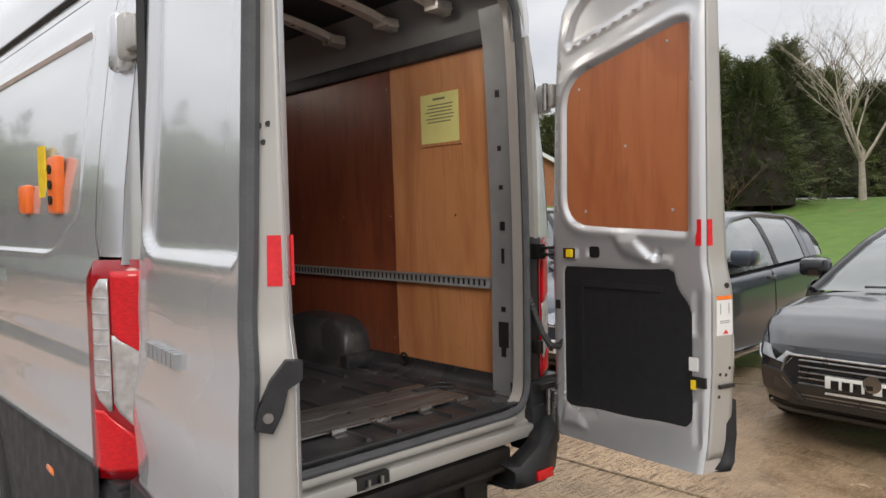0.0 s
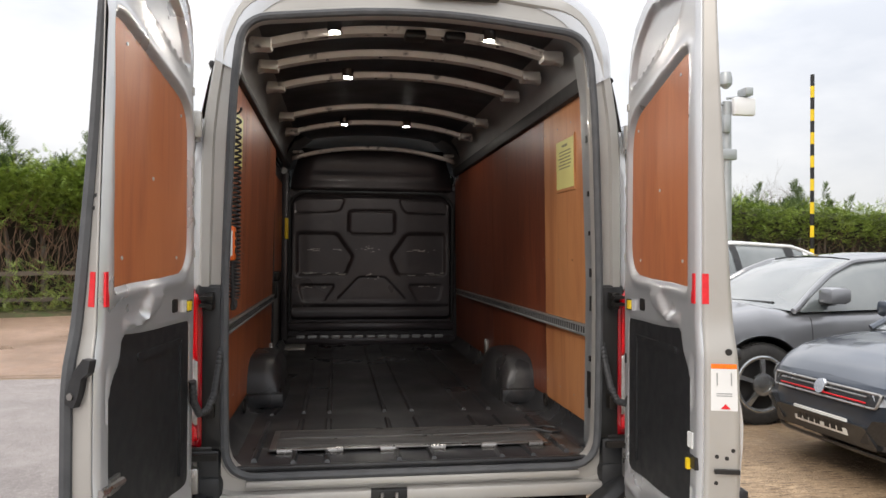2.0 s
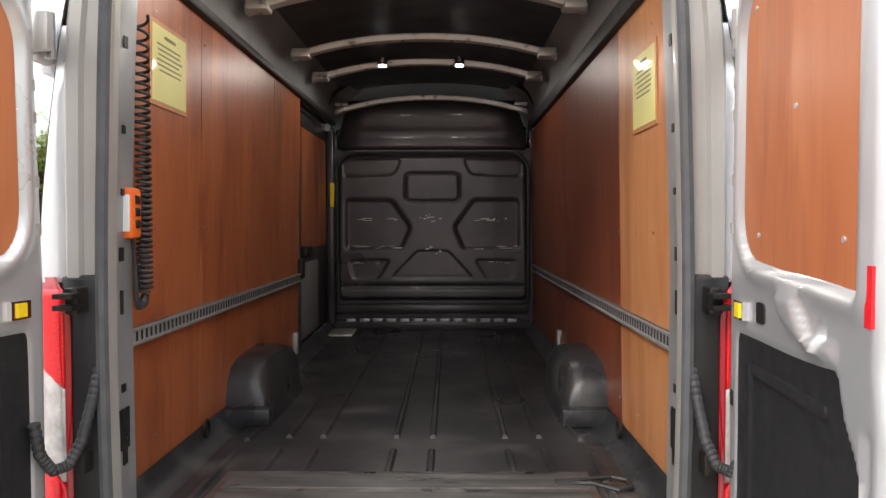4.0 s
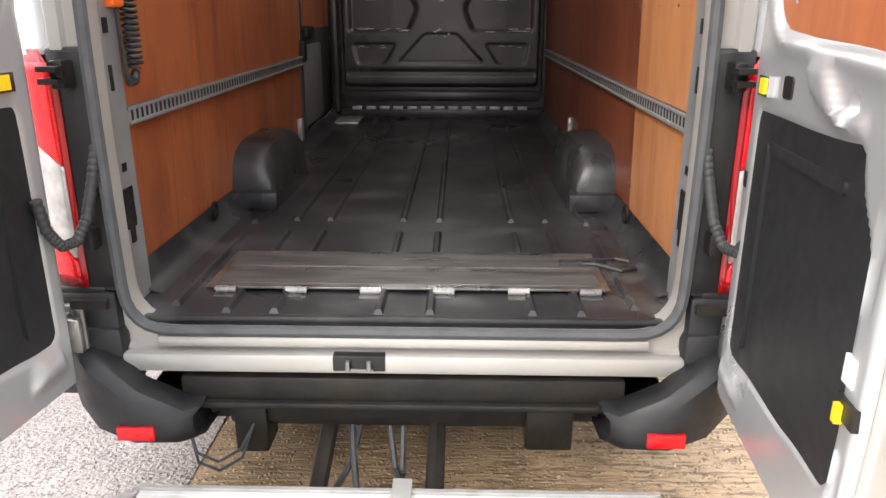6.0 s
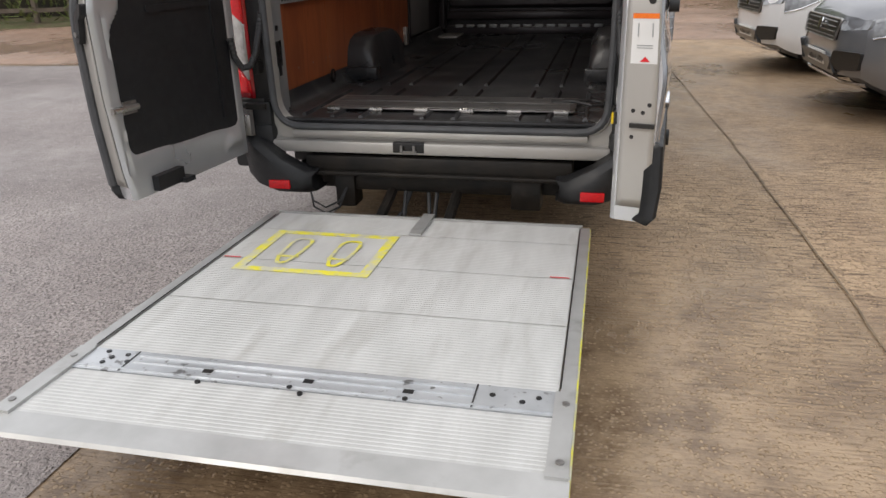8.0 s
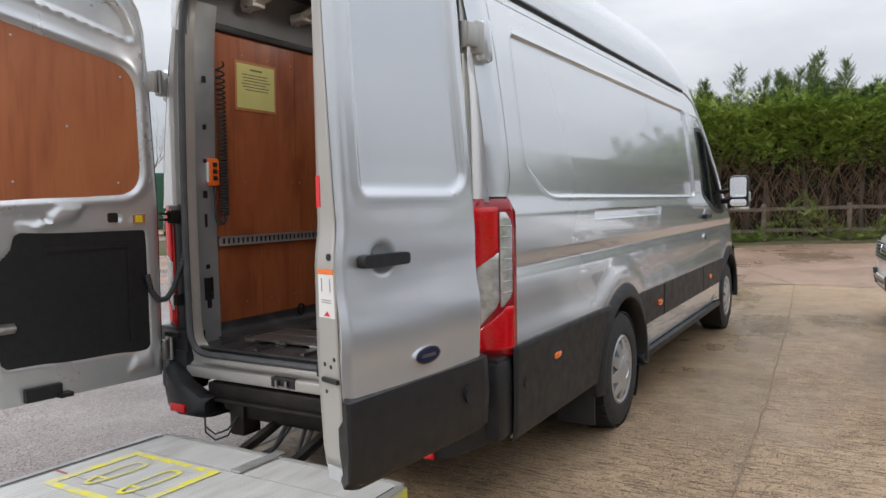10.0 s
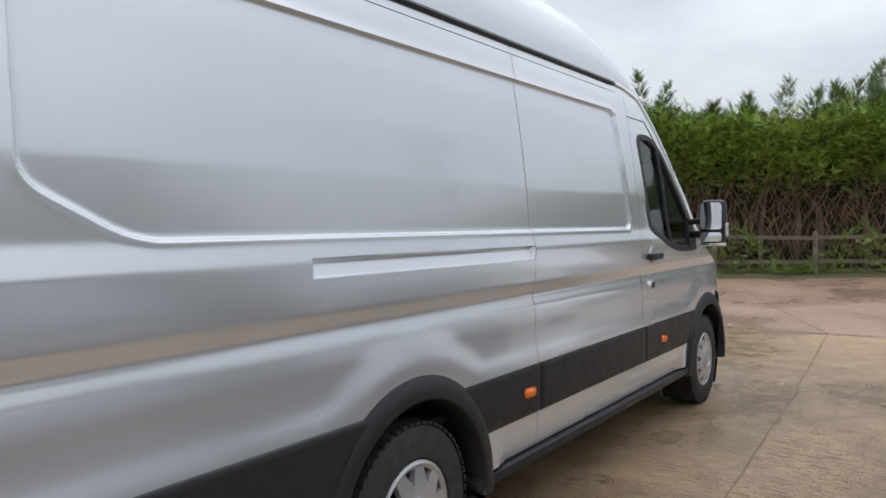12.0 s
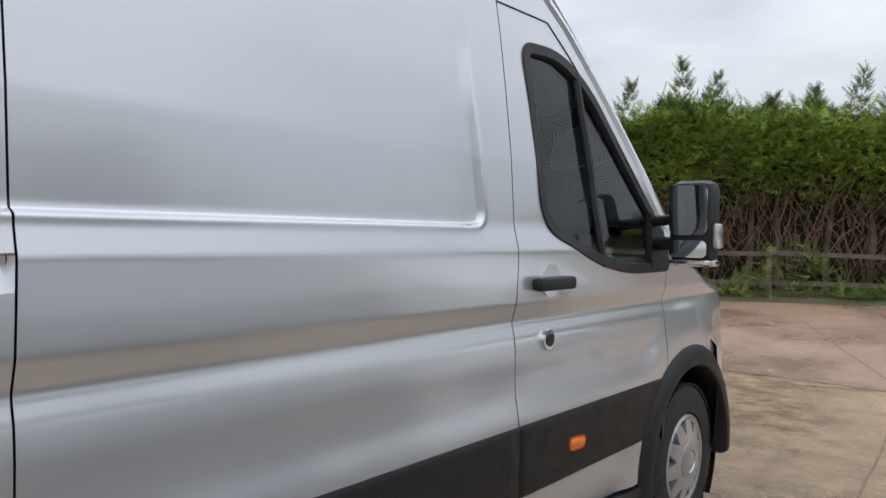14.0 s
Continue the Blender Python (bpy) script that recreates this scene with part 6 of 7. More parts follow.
def joint(pts, w):
    """An uneven dark line where two slabs meet."""
    r = random.Random(len(pts) * 7 + int(pts[0][0] * 100))
    row = []
    for i in range(len(pts) - 1):
        a, b = Vector(pts[i]), Vector(pts[i + 1])
        n = max(2, int((b - a).length / 0.25))
        t = (b - a).normalized()
        p = Vector((-t.y, t.x))
        for k in range(n + (i == len(pts) - 2)):
            q = a.lerp(b, k / n) + p * r.uniform(-0.008, 0.008)
            ww = w * r.uniform(0.5, 1.2)
            row.append([(q.x + p.x * ww, q.y + p.y * ww, 0.009), (q.x - p.x * ww, q.y - p.y * ww, 0.009)])
    tagged(part("trim_joint", Geo().loft(row), JOINT, smooth=0), "dark uneven slab joint", "joint", kind="structure")
joint([(1.86, -8), (1.80, -0.5), (1.72, 2.5), (1.55, 6.0), (1.30, 9.83)], 0.0055)
joint([(-0.72, 9.10), (0.0, 9.3), (1.30, 9.83), (8.0, 9.95)], 0.014)
joint([(1.30, 9.83), (0.30, 12.2), (-1.0, 15.5)], 0.012)
joint([(-40, 6.05), (-9.6, 6.0), (-4.1, 6.55), (-0.73, 6.42)], 0.022)
joint([(-5.0, 12.6), (2.0, 15.2), (8.0, 17.0)], 0.02)
# wet drip patch and grass verge
def hedge_y(x):
    return float(np.interp(x, [-16, -8, -1, 4, 14, 30], [12.6, 16.5, 20.7, 23.8, 28.0, 34.0]))
rows = []
for x in np.linspace(-20, 34, 60):
    y = hedge_y(x)
    rows.append([(x, y - 1.6 + 0.12 * math.sin(x * 2.1), 0.006), (x, y - 1.45, 0.09 + 0.02 * math.sin(x * 3)), (x, y + 0.2, 0.16), (x, y + 4.0, 0.2)])
tagged(part("ground_verge", Geo().loft(rows), mat("muddy_verge", (0.10, 0.075, 0.045), 0.9, color2=(0.07, 0.09, 0.03), scale=3.0, spots=(0.16, 0.12, 0.07), spot_scale=5.0, bump=0.8, bscale=25.0)), "muddy grass verge under the hedge", "ground", kind="structure")
rows = []
for x in np.linspace(11, 120, 40):
    row = []
    for y in np.linspace(-70, 24, 30):
        h = 1.9 * max(0, min(1, (x - 13) / 14)) ** 1.3 + 0.5 * max(0, (x - 30) / 60)
        row.append((x, y, -0.02 + h + 0.04 * math.sin(x * 1.7 + y)))
    rows.append(row)
tagged(part("ground_bank", Geo().loft(rows), GRASS), "green grass bank rising from the yard", "ground", kind="structure")

# ---- plants ----
def spray_mesh(name, P, D, size, material, parent, seed, flat=0.35, label=""):
    """Many small feathery sprays of scale leaves: at points P, growing along D."""
    r = np.random.default_rng(seed)
    tri = []
    for i in range(5):
        x = i * 0.17
        w = 0.30 * (1 - i / 6.5)
        for e in (-1, 1):
            tri.append([(x, 0, 0), (x + 0.10, 0.02 * e, 0.01), (x + 0.24, e * w, -0.05)])
    tri.append([(0.0, -0.02, 0), (0.0, 0.02, 0), (1.0, 0, -0.04)])
    T = np.array(tri).reshape(-1, 3)
    n = len(P)
    D = D / (np.linalg.norm(D, axis=1, keepdims=True) + 1e-9)
    R = r.normal(size=(n, 3)) * flat + np.array([0, 0, 1])
    S = np.cross(R, D)
    S /= np.linalg.norm(S, axis=1, keepdims=True) + 1e-9
    N = np.cross(D, S)
    L = size * r.uniform(0.6, 1.4, n)
    V = P[:, None] + L[:, None, None] * (T[None, :, 0:1] * D[:, None] + T[None, :, 1:2] * S[:, None] + T[None, :, 2:3] * N[:, None])
    m = len(T)
    me = bpy.data.meshes.new(name)
    V = V.reshape(-1, 3)
    nf = n * m // 3
    me.vertices.add(len(V))
    me.vertices.foreach_set("co", V.ravel())
    me.loops.add(nf * 3)
    me.loops.foreach_set("vertex_index", np.arange(nf * 3))
    me.polygons.add(nf)
    me.polygons.foreach_set("loop_start", np.arange(nf) * 3)
    me.update()
    me.validate()
    me.materials.append(material)
    ob = new(name, me)
    ob.parent = parent
    ob["kind"] = "stuff"
    if label:
        ob["label"] = label
    return ob


def leaf_mat(name, a, b, isl=0.35):
    m = mat(name, a, 0.6, color2=b, scale=0.9, detail=5.0, island=isl)
    return m


HEDGE_GREEN = leaf_mat("bright_conifer_green", (0.15, 0.235, 0.034), (0.27, 0.36, 0.065), 0.45)
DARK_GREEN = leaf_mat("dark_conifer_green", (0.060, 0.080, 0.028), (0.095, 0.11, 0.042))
OLIVE = leaf_mat("olive_conifer_green", (0.085, 0.11, 0.036), (0.14, 0.155, 0.055))
TWIG = mat("dead_brown_twig", (0.20, 0.125, 0.080), 0.85, color2=(0.11, 0.070, 0.046), scale=6.0, island=0.3)
# near-black colour stands for the shade deep inside hedge and conifers
SHADE_CORE = mat("painted_shade_core", (0.018, 0.017, 0.011), 0.95, color2=(0.030, 0.024, 0.015), scale=3.0)
BARK = mat("grey_bark", (0.16, 0.13, 0.105), 0.85, color2=(0.10, 0.08, 0.065), scale=5.0, bump=0.5, bscale=30.0)
BIRCH = mat("pale_birch_bark", (0.50, 0.44, 0.37), 0.75, color2=(0.32, 0.27, 0.22), scale=6.0, stretch=(1, 1, 3), bump=0.2, bscale=30.0)

hedge = thing("conifer_hedge", "tall clipped conifer hedge, green above, bare brown twigs below", "hedge")
r = np.random.default_rng(4)
def hedge_top(x):
    return np.interp(x, [-9, -4, 8], [3.45, 3.95, 4.05]) + 0.12 * np.sin(x * 1.1) + 0.09 * np.sin(x * 2.7 + 1)
def along(n):
    x = r.uniform(-14, 31, n)
    near = r.uniform(-9, 9, n)
    return np.where(r.random(n) < 0.55, near, x)
hy = np.vectorize(hedge_y)
n = 24000                                     # green face and top
x = along(n)
z = 1.9 + (hedge_top(x) - 1.9) * r.random(n) ** 0.55
clump = 0.28 * np.sin(x * 3.1 + np.sin(z * 2.2) * 1.5) + 0.22 * np.sin(z * 4.3 + x * 1.3)
y = hy(x) - 0.55 + 0.30 * clump + r.normal(0, 0.12, n) + 0.35 * np.clip((3.0 - z), 0, 2)
keepm = (r.random(n) < np.clip((z - 1.85) / 0.9 + 0.25 * clump, 0.06, 1))
P = np.stack([x, y, z], 1)[keepm]
D = np.stack([r.normal(0, 0.7, n), -1.0 + r.normal(0, 0.3, n), r.normal(0.05, 0.4, n)], 1)[keepm]
spray_mesh("foliage", P, D, 0.32, HEDGE_GREEN, hedge, 1, 0.5, "feathery green conifer foliage")
n = 6000
x = along(n)
P = np.stack([x, hy(x) + r.uniform(-0.7, 1.4, n), hedge_top(x) + r.normal(0.05, 0.20, n)], 1)
D = np.stack([r.normal(0, 0.7, n), r.normal(-0.3, 0.6, n), np.abs(r.normal(0.5, 0.5, n))], 1)
spray_mesh("foliage", P, D, 0.34, HEDGE_GREEN, hedge, 2, 0.6)
n = 5500                                      # sprays deeper in, shade painted as a darker green, and low growth
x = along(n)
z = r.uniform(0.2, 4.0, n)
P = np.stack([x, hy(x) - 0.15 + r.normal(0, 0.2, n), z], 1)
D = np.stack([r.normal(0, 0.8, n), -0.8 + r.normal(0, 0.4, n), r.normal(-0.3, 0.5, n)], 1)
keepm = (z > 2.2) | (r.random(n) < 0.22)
spray_mesh("foliage", P[keepm], D[keepm], 0.32, DARK_GREEN, hedge, 3, 0.7, "dark foliage with shade painted into its green")
n = 4200
x = along(n)
P = np.stack([x, hy(x) - 1.15 + r.normal(0, 0.25, n), 0.12 + 1.25 * r.random(n) ** 1.4 * (0.55 + 0.45 * np.sin(x * 2.3))], 1)
D = np.stack([r.normal(0, 0.8, n), -0.5 + r.normal(0, 0.4, n), np.abs(r.normal(0.5, 0.5, n))], 1)
spray_mesh("undergrowth", P, D, 0.26, leaf_mat("weedy_green", (0.12, 0.19, 0.035), (0.19, 0.23, 0.06)), hedge, 6, 0.8, "low weeds and seedlings")
# leaders that stand above the clipped top
lead_P, lead_D = [], []
for k in range(240):
    x0 = r.uniform(-13, 28) if k > 140 else r.uniform(-9, 9)
    hgt = r.uniform(0.3, 0.7) if k % 6 else r.uniform(0.8, 1.7)
    lean_x, lean_y, wf = r.normal(0, 0.3), r.normal(0, 0.15), r.uniform(0.6, 1.7)
    yy, z0 = hedge_y(x0) + r.uniform(-0.2, 0.7), float(hedge_top(np.array(x0))) - 0.2
    for j in range(int(55 + 90 * hgt)):
        t = r.random()
        a = r.uniform(0, 6.28)
        w = (1 - t) ** 0.8 * 0.42 * hgt ** 0.6 * wf * (0.55 + 0.45 * math.sin(t * 14 + k) ** 2)
        lead_P.append((x0 + math.cos(a) * w * 0.5 + lean_x * t * t, yy + math.sin(a) * w * 0.5 + lean_y * t, z0 + t * hgt))
        lead_D.append((math.cos(a), math.sin(a), 0.55 + 0.9 * t))
spray_mesh("leader_shoot", np.array(lead_P), np.array(lead_D), 0.24, leaf_mat("leader_green", (0.065, 0.115, 0.03), (0.11, 0.155, 0.045)), hedge, 5, 0.5, "feathery leading shoots")
# sheet behind the twigs, coloured near-black as the hedge's inner shade
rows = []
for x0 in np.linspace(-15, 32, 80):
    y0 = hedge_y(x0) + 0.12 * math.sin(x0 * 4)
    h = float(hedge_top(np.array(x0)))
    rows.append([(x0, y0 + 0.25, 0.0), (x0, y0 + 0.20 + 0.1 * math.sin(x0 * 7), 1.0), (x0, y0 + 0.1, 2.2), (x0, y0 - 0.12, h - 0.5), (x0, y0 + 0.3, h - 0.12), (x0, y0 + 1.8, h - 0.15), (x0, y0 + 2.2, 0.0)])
part("inner_mass", Geo().loft(rows), SHADE_CORE, hedge, "near-black sheet with the hedge's inner shade painted in")
g = Geo()
rr = random.Random(9)
for k in range(3200):
    x0 = rr.uniform(-9, 10) if k < 2300 else rr.uniform(-14, 30)
    y0 = hedge_y(x0) - rr.uniform(0.0, 0.45)
    z0 = rr.uniform(0.1, 2.7)
    a, b = rr.uniform(-0.7, 0.7), rr.uniform(-0.3, 0.1)
    l = rr.uniform(0.35, 1.1)
    pts = [(x0, y0, z0), (x0 + a * l * 0.5 + rr.uniform(-.08, .08), y0 + b * l - 0.04, z0 + l * 0.5 * rr.uniform(0.5, 1)), (x0 + a * l, y0 + b * l + rr.uniform(-.1, .1), z0 + l * rr.uniform(0.7, 1))]
    q = rr.uniform(0.006, 0.016)
    g.tube(pts, [q, q * 0.8, q * 0.4], 4, cap=False)
tw = part("dead_twig", g, TWIG, hedge, "bare brown twigs", 60)
tw["kind"] = "stuff"
g = Geo()
for x0 in np.arange(-13, 30, 0.75):
    xx, yy = x0 + rr.uniform(-0.2, 0.2), hedge_y(x0) + 0.05
    g.tube([(xx, yy, 0), (xx + rr.uniform(-.1, .1), yy - 0.05, 1.2), (xx + rr.uniform(-.2, .2), yy + 0.1, 2.6)], [0.09, 0.07, 0.05], 7)
part("hedge_stem", g, BARK, hedge, "brown hedge stems")

fence = thing("post_and_rail_fence", "weathered grey-brown post and rail fence before the hedge", "fence")
FENCE = mat("weathered_fence_wood", (0.085, 0.066, 0.05), 0.85, color2=(0.14, 0.115, 0.09), scale=4.0, stretch=(1, 1, 1), bump=0.4, bscale=40.0)
fx = np.arange(-15, 20, 2.1)
for i, x0 in enumerate(fx):
    y0 = hedge_y(x0) - 1.25
    part("post", Geo().box((x0 - 0.06, y0 - 0.05, 0.0), (x0 + 0.06, y0 + 0.05, 1.16), 0.012), FENCE, fence)
    if i + 1 < len(fx):
        x1, y1 = fx[i + 1], hedge_y(fx[i + 1]) - 1.25
        for z in (0.40, 1.02):
            q = rr.uniform(-0.03, 0.03)
            part("rail", Geo().loft([[(x0, y0 - 0.065, z + q - 0.05), (x0, y0 - 0.065, z + q + 0.05), (x0, y0 - 0.03, z + q + 0.05), (x0, y0 - 0.03, z + q - 0.05)], [(x1, y1 - 0.065, z - q - 0.05), (x1, y1 - 0.065, z - q + 0.05), (x1, y1 - 0.03, z - q + 0.05), (x1, y1 - 0.03, z - q - 0.05)]], closed=True), FENCE, fence)


def bare_tree(at, height, material, seed, label, name="bare_tree", spread=0.55, levels=5, lean=0.0, r0=None, clear=0.36):
    t = thing(name, label, "tree", at=at)
    q = random.Random(seed)
    trunk, limbs, twigs = Geo(), Geo(), Geo()

    def grow(p, d, l, rad, lev):
        pts, rads = [p], [rad]
        n = 4 if lev == 0 else 3
        for i in range(n):
            d = (d + Vector((q.uniform(-1, 1), q.uniform(-1, 1), q.uniform(-0.3, 0.6))) * 0.16).normalized()
            p = p + d * (l / n)
            pts.append(p.copy())
            rads.append(rad * (1 - 0.45 * (i + 1) / n))
        g = trunk if lev == 0 else limbs if lev < 3 else twigs
        g.tube(pts, rads, 8 if lev == 0 else 5 if lev < 3 else 3, cap=False)
        if lev >= levels:
            return
        kids = q.choice((4, 5)) + (2 if clear < 0.3 else 0) if lev == 0 else q.choice((3, 4)) if lev < 3 else q.choice((2, 3, 3))
        for k in range(kids):
            f = q.uniform(0.45, 1.0) if lev else q.uniform(0.5, 1.0)
            i = min(n, max(1, int(round(f * n))))
            a = q.uniform(0, 6.283)
            side = Vector((math.cos(a), math.sin(a), 0.25))
            nd = (d * (1 - spread) + side * spread + Vector((0, 0, 0.15))).normalized()
            grow(pts[i].copy(), nd, l * (q.uniform(0.55, 0.78) if lev or clear > 0.3 else q.uniform(1.0, 1.5)), rads[i] * q.uniform(0.5, 0.72), lev + 1)

    grow(Vector((0, 0, -0.1)), Vector((lean, 0, 1)).normalized(), height * clear, r0 or height * 0.018, 0)
    part("trunk", trunk, material, t, smooth=60)
    part("limbs", limbs, material, t, smooth=60)
    tw_ = part("twig", twigs, material if material is BIRCH else BARK, t, smooth=60)
    tw_["kind"] = "stuff"
    return t


bare_tree((27.0, 6.6, 1.75), 9.5, BIRCH, 11, "pale bare birch standing on the grass bank", "birch_tree", 0.50, 6, r0=0.15, clear=0.20)
for i, (x, y, h) in enumerate(((21.5, 10.6, 4.2), (23.0, 9.6, 4.6), (24.6, 8.8, 4.0), (20.2, 11.8, 4.4), (26.5, 9.4, 4.4), (22.0, 12.0, 5.0), (28.5, 8.6, 4.0))):
    bare_tree((x, y, 1.9 * max(0, min(1, (x - 13) / 14)) ** 1.3 - 0.1), h, TWIG, 80 + i, "leafless brown shrub at the foot of the conifers", "shrub", 0.60, 5, r0=0.05, clear=0.18)
bare_tree((36.0, 9.5, 2.0), 11, BARK, 12, "leafless brown tree behind the bank", spread=0.5)
bare_tree((40.0, 15.0, 1.0), 11, BARK, 13, "leafless brown tree behind the bank", spread=0.5)
for i, (x, y, h) in enumerate(((16, 42, 9.5), (22, 44, 9), (27, 41, 8.5), (31, 46, 9.5), (23, 33, 7.5), (36, 42, 8), (29, 27, 8.5), (11, 44, 8), (-6, 33, 7), (3, 36, 6.5))):
    bare_tree((x, y, 0), h, BARK, 30 + i, "leafless grey-brown tree in the distance", spread=0.48, levels=5)
for i, (x, y, h) in enumerate(((-44, 38, 11), (-38, 44, 12), (-50, 34, 11), (-34, 48, 12), (-56, 42, 12))):
    bare_tree((x, y, 0), h, BARK, 50 + i, "leafless tree behind the parked containers", spread=0.36, levels=5)


def conifer(at, height, wide, material, seed, count, label):
    t = thing("conifer_tree", label, "tree", "conifers behind the yard", at=at)
    q = np.random.default_rng(seed)
    part("trunk", Geo().tube([(0, 0, -0.3), (0.05, 0, height * 0.5), (0.0, 0.05, height * 0.97)], [0.16, 0.10, 0.02], 7), BARK, t)
    tt = q.random(count) ** 0.8
    a = q.uniform(0, 6.283, count)
    lobe = 0.72 + 0.28 * np.sin(a * 3 + tt * 17 + seed) * np.cos(tt * 23 + seed)
    rad = wide * (1 - tt ** 1.7) * lobe * q.uniform(0.72, 1.05, count) + 0.1
    P = np.stack([np.cos(a) * rad, np.sin(a) * rad, 0.15 + tt * height], 1)
    D = np.stack([np.cos(a), np.sin(a), q.normal(0.15, 0.45, count) + 0.8 * tt ** 3], 1)
    spray_mesh("crown", P, D, 0.62, material, t, seed, 0.6)
    # near-black cone inside the crown paints the shade between its sprays
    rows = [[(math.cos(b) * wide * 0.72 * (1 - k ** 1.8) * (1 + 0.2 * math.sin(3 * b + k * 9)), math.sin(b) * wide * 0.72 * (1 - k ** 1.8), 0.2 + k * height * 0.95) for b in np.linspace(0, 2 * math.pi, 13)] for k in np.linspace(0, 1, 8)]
    part("inner_bough", Geo().loft(rows), SHADE_CORE, t)
    return t


k = 0
for az, dist, h, w, m in ((48.6, 56, 7.6, 2.6, OLIVE), (51.0, 54, 8.4, 2.6, OLIVE), (53.2, 52, 9.2, 2.6, OLIVE), (55.6, 29, 6.6, 2.2, OLIVE), (57.5, 30, 7.0, 2.2, OLIVE), (60, 28.5, 6.2, 2.2, DARK_GREEN), (62.5, 30, 6.6, 2.3, OLIVE), (65, 29, 6.0, 2.2, DARK_GREEN), (67.5, 33, 7.2, 2.2, DARK_GREEN), (70, 36, 6.4, 2.6, OLIVE), (73, 38, 6.0, 2.6, DARK_GREEN), (76, 40, 6.4, 2.8, OLIVE)):
    x, y = -1.4 + dist * math.sin(radians(az)), -2.5 + dist * math.cos(radians(az))
    z = 1.9 * max(0, min(1, (x - 13) / 14)) ** 1.3 if y < 24 else 0
    conifer((x, y, z - 0.1), h - z * 0.6, w, m, 70 + k, 2200, "dense dark green conifer at the yard's edge")
    k += 1
# trees past the picture's edges, seen only as reflections in the van's flank
for i, (x, y, h) in enumerate(((22, -6, 6.5), (24, -12, 7.0), (20, -18, 6.0), (26, 2, 6.5))):
    conifer((x, y, 1.0), h, 2.6, OLIVE, 90 + i, 900, "dense dark green conifer at the yard's edge")

# ---- yard furniture and buildings ----
SLATE = mat("slate_sign_panel", (0.075, 0.09, 0.11), 0.4, 0.1, 0.2, (0.095, 0.11, 0.13), 4.0)
SIGNWHITE = mat("white_sign_face", (0.78, 0.78, 0.79), 0.35, 0.0, 0.2, (0.72, 0.72, 0.73), 4.0)
SIGNRED = mat("red_emblem", (0.62, 0.03, 0.04), 0.4)
BRICKW = mat("orange_brick_wall", (0.40, 0.17, 0.085), 0.85, color2=(0.30, 0.115, 0.06), scale=7.0, spots=(0.45, 0.24, 0.14), spot_scale=12.0, bump=0.3, bscale=40.0)
ROOFT = mat("brown_roof_tiles", (0.11, 0.085, 0.07), 0.8, color2=(0.16, 0.125, 0.10), scale=5.0, bump=0.4, bscale=30.0)
WHITEP = mat("white_paint", (0.75, 0.75, 0.74), 0.4, color2=(0.66, 0.66, 0.65), scale=3.0)
GREYP = mat("galvanised_grey", (0.42, 0.44, 0.45), 0.45, 0.5, color2=(0.34, 0.36, 0.37), scale=4.0)
sgn = thing("totem_sign", "slate grey totem sign with a white head panel", "sign", at=(16.6, 15.4, 0), turn=-43 + 6)
part("slab", Geo().box((-1.05, -0.12, 0), (1.05, 0.12, 4.15), 0.02), SLATE, sgn)
hp = part("head_panel", Geo().box((-0.72, -0.145, 3.30), (1.0, -0.12, 4.10), 0.01), SIGNWHITE, sgn, "white head panel with red emblem")
part("emblem", Geo().prism([(-0.20, 3.80), (0.36, 3.80), (0.42, 3.95), (0.22, 3.90), (0.08, 3.98), (-0.06, 3.90), (-0.26, 3.95)], lambda a, b, d: (a, d, b), -0.155, -0.144).prism([(-0.12, 3.66), (0.28, 3.66), (0.34, 3.76), (-0.18, 3.76)], lambda a, b, d: (a, d, b), -0.155, -0.144), SIGNRED, hp, "red emblem")
part("text_bar", Geo().box((-0.36, -0.152, 3.46), (0.60, -0.144, 3.51)), GREYP, hp)
for z in (1.2, 2.25):
    part("panel", Geo().box((-0.72, -0.14, z), (1.0, -0.118, z + 0.98), 0.01), SLATE, sgn)
gb = Geo()
for i in range(14):
    gb.box((-0.93, -0.128, 0.8 + i * 0.21), (-0.84, -0.119, 0.93 + i * 0.21))
part("text_bars", gb, GREYP, sgn, "vertical lettering drawn as pale bars", 0)
part("base", Geo().box((-1.15, -0.25, 0), (1.15, 0.25, 0.12), 0.02), GREYP, sgn)
cctv = thing("camera_mast", "grey steel mast carrying security cameras and a floodlight", "mast", at=(10.5, 16.1, 0))
part("mast", Geo().tube([(0, 0, 0), (0, 0, 5.9)], [0.16, 0.13], 12), GREYP, cctv)
part("collar", Geo().box((-0.22, -0.2, 4.25), (0.22, 0.2, 4.55), 0.03), GREYP, cctv)
d = part("dome_arm", Geo().tube([(0.35, 0, 5.9), (0.35, 0, 6.75), (0.05, 0, 6.8), (-0.05, -0.1, 6.7)], 0.04, 8), GREYP, cctv)
part("dome_camera", Geo().tube([(-0.08, -0.1, 6.70), (-0.08, -0.1, 6.5), (-0.08, -0.1, 6.36), (-0.08, -0.1, 6.25)], [0.14, 0.18, 0.17, 0.06], 14), GREYP, d)
part("floodlight", Geo().box((0.1, -0.25, 5.5), (0.75, -0.05, 6.0), 0.05), SIGNWHITE, cctv)
for x, z in ((-0.55, 5.95), (-0.6, 4.55), (0.5, 6.15)):
    c = part("camera_bracket", Geo().tube([(0, 0, z - 0.15), (x, -0.05, z - 0.1)], 0.035, 8), GREYP, cctv)
    part("camera_head", Geo().box((x - 0.12, -0.35, z - 0.12), (x + 0.12, 0.12, z + 0.12), 0.04), GREYP, c)
part("junction_box", Geo().box((-0.2, -0.24, 5.0), (0.0, -0.1, 5.5), 0.03), GREYP, cctv)
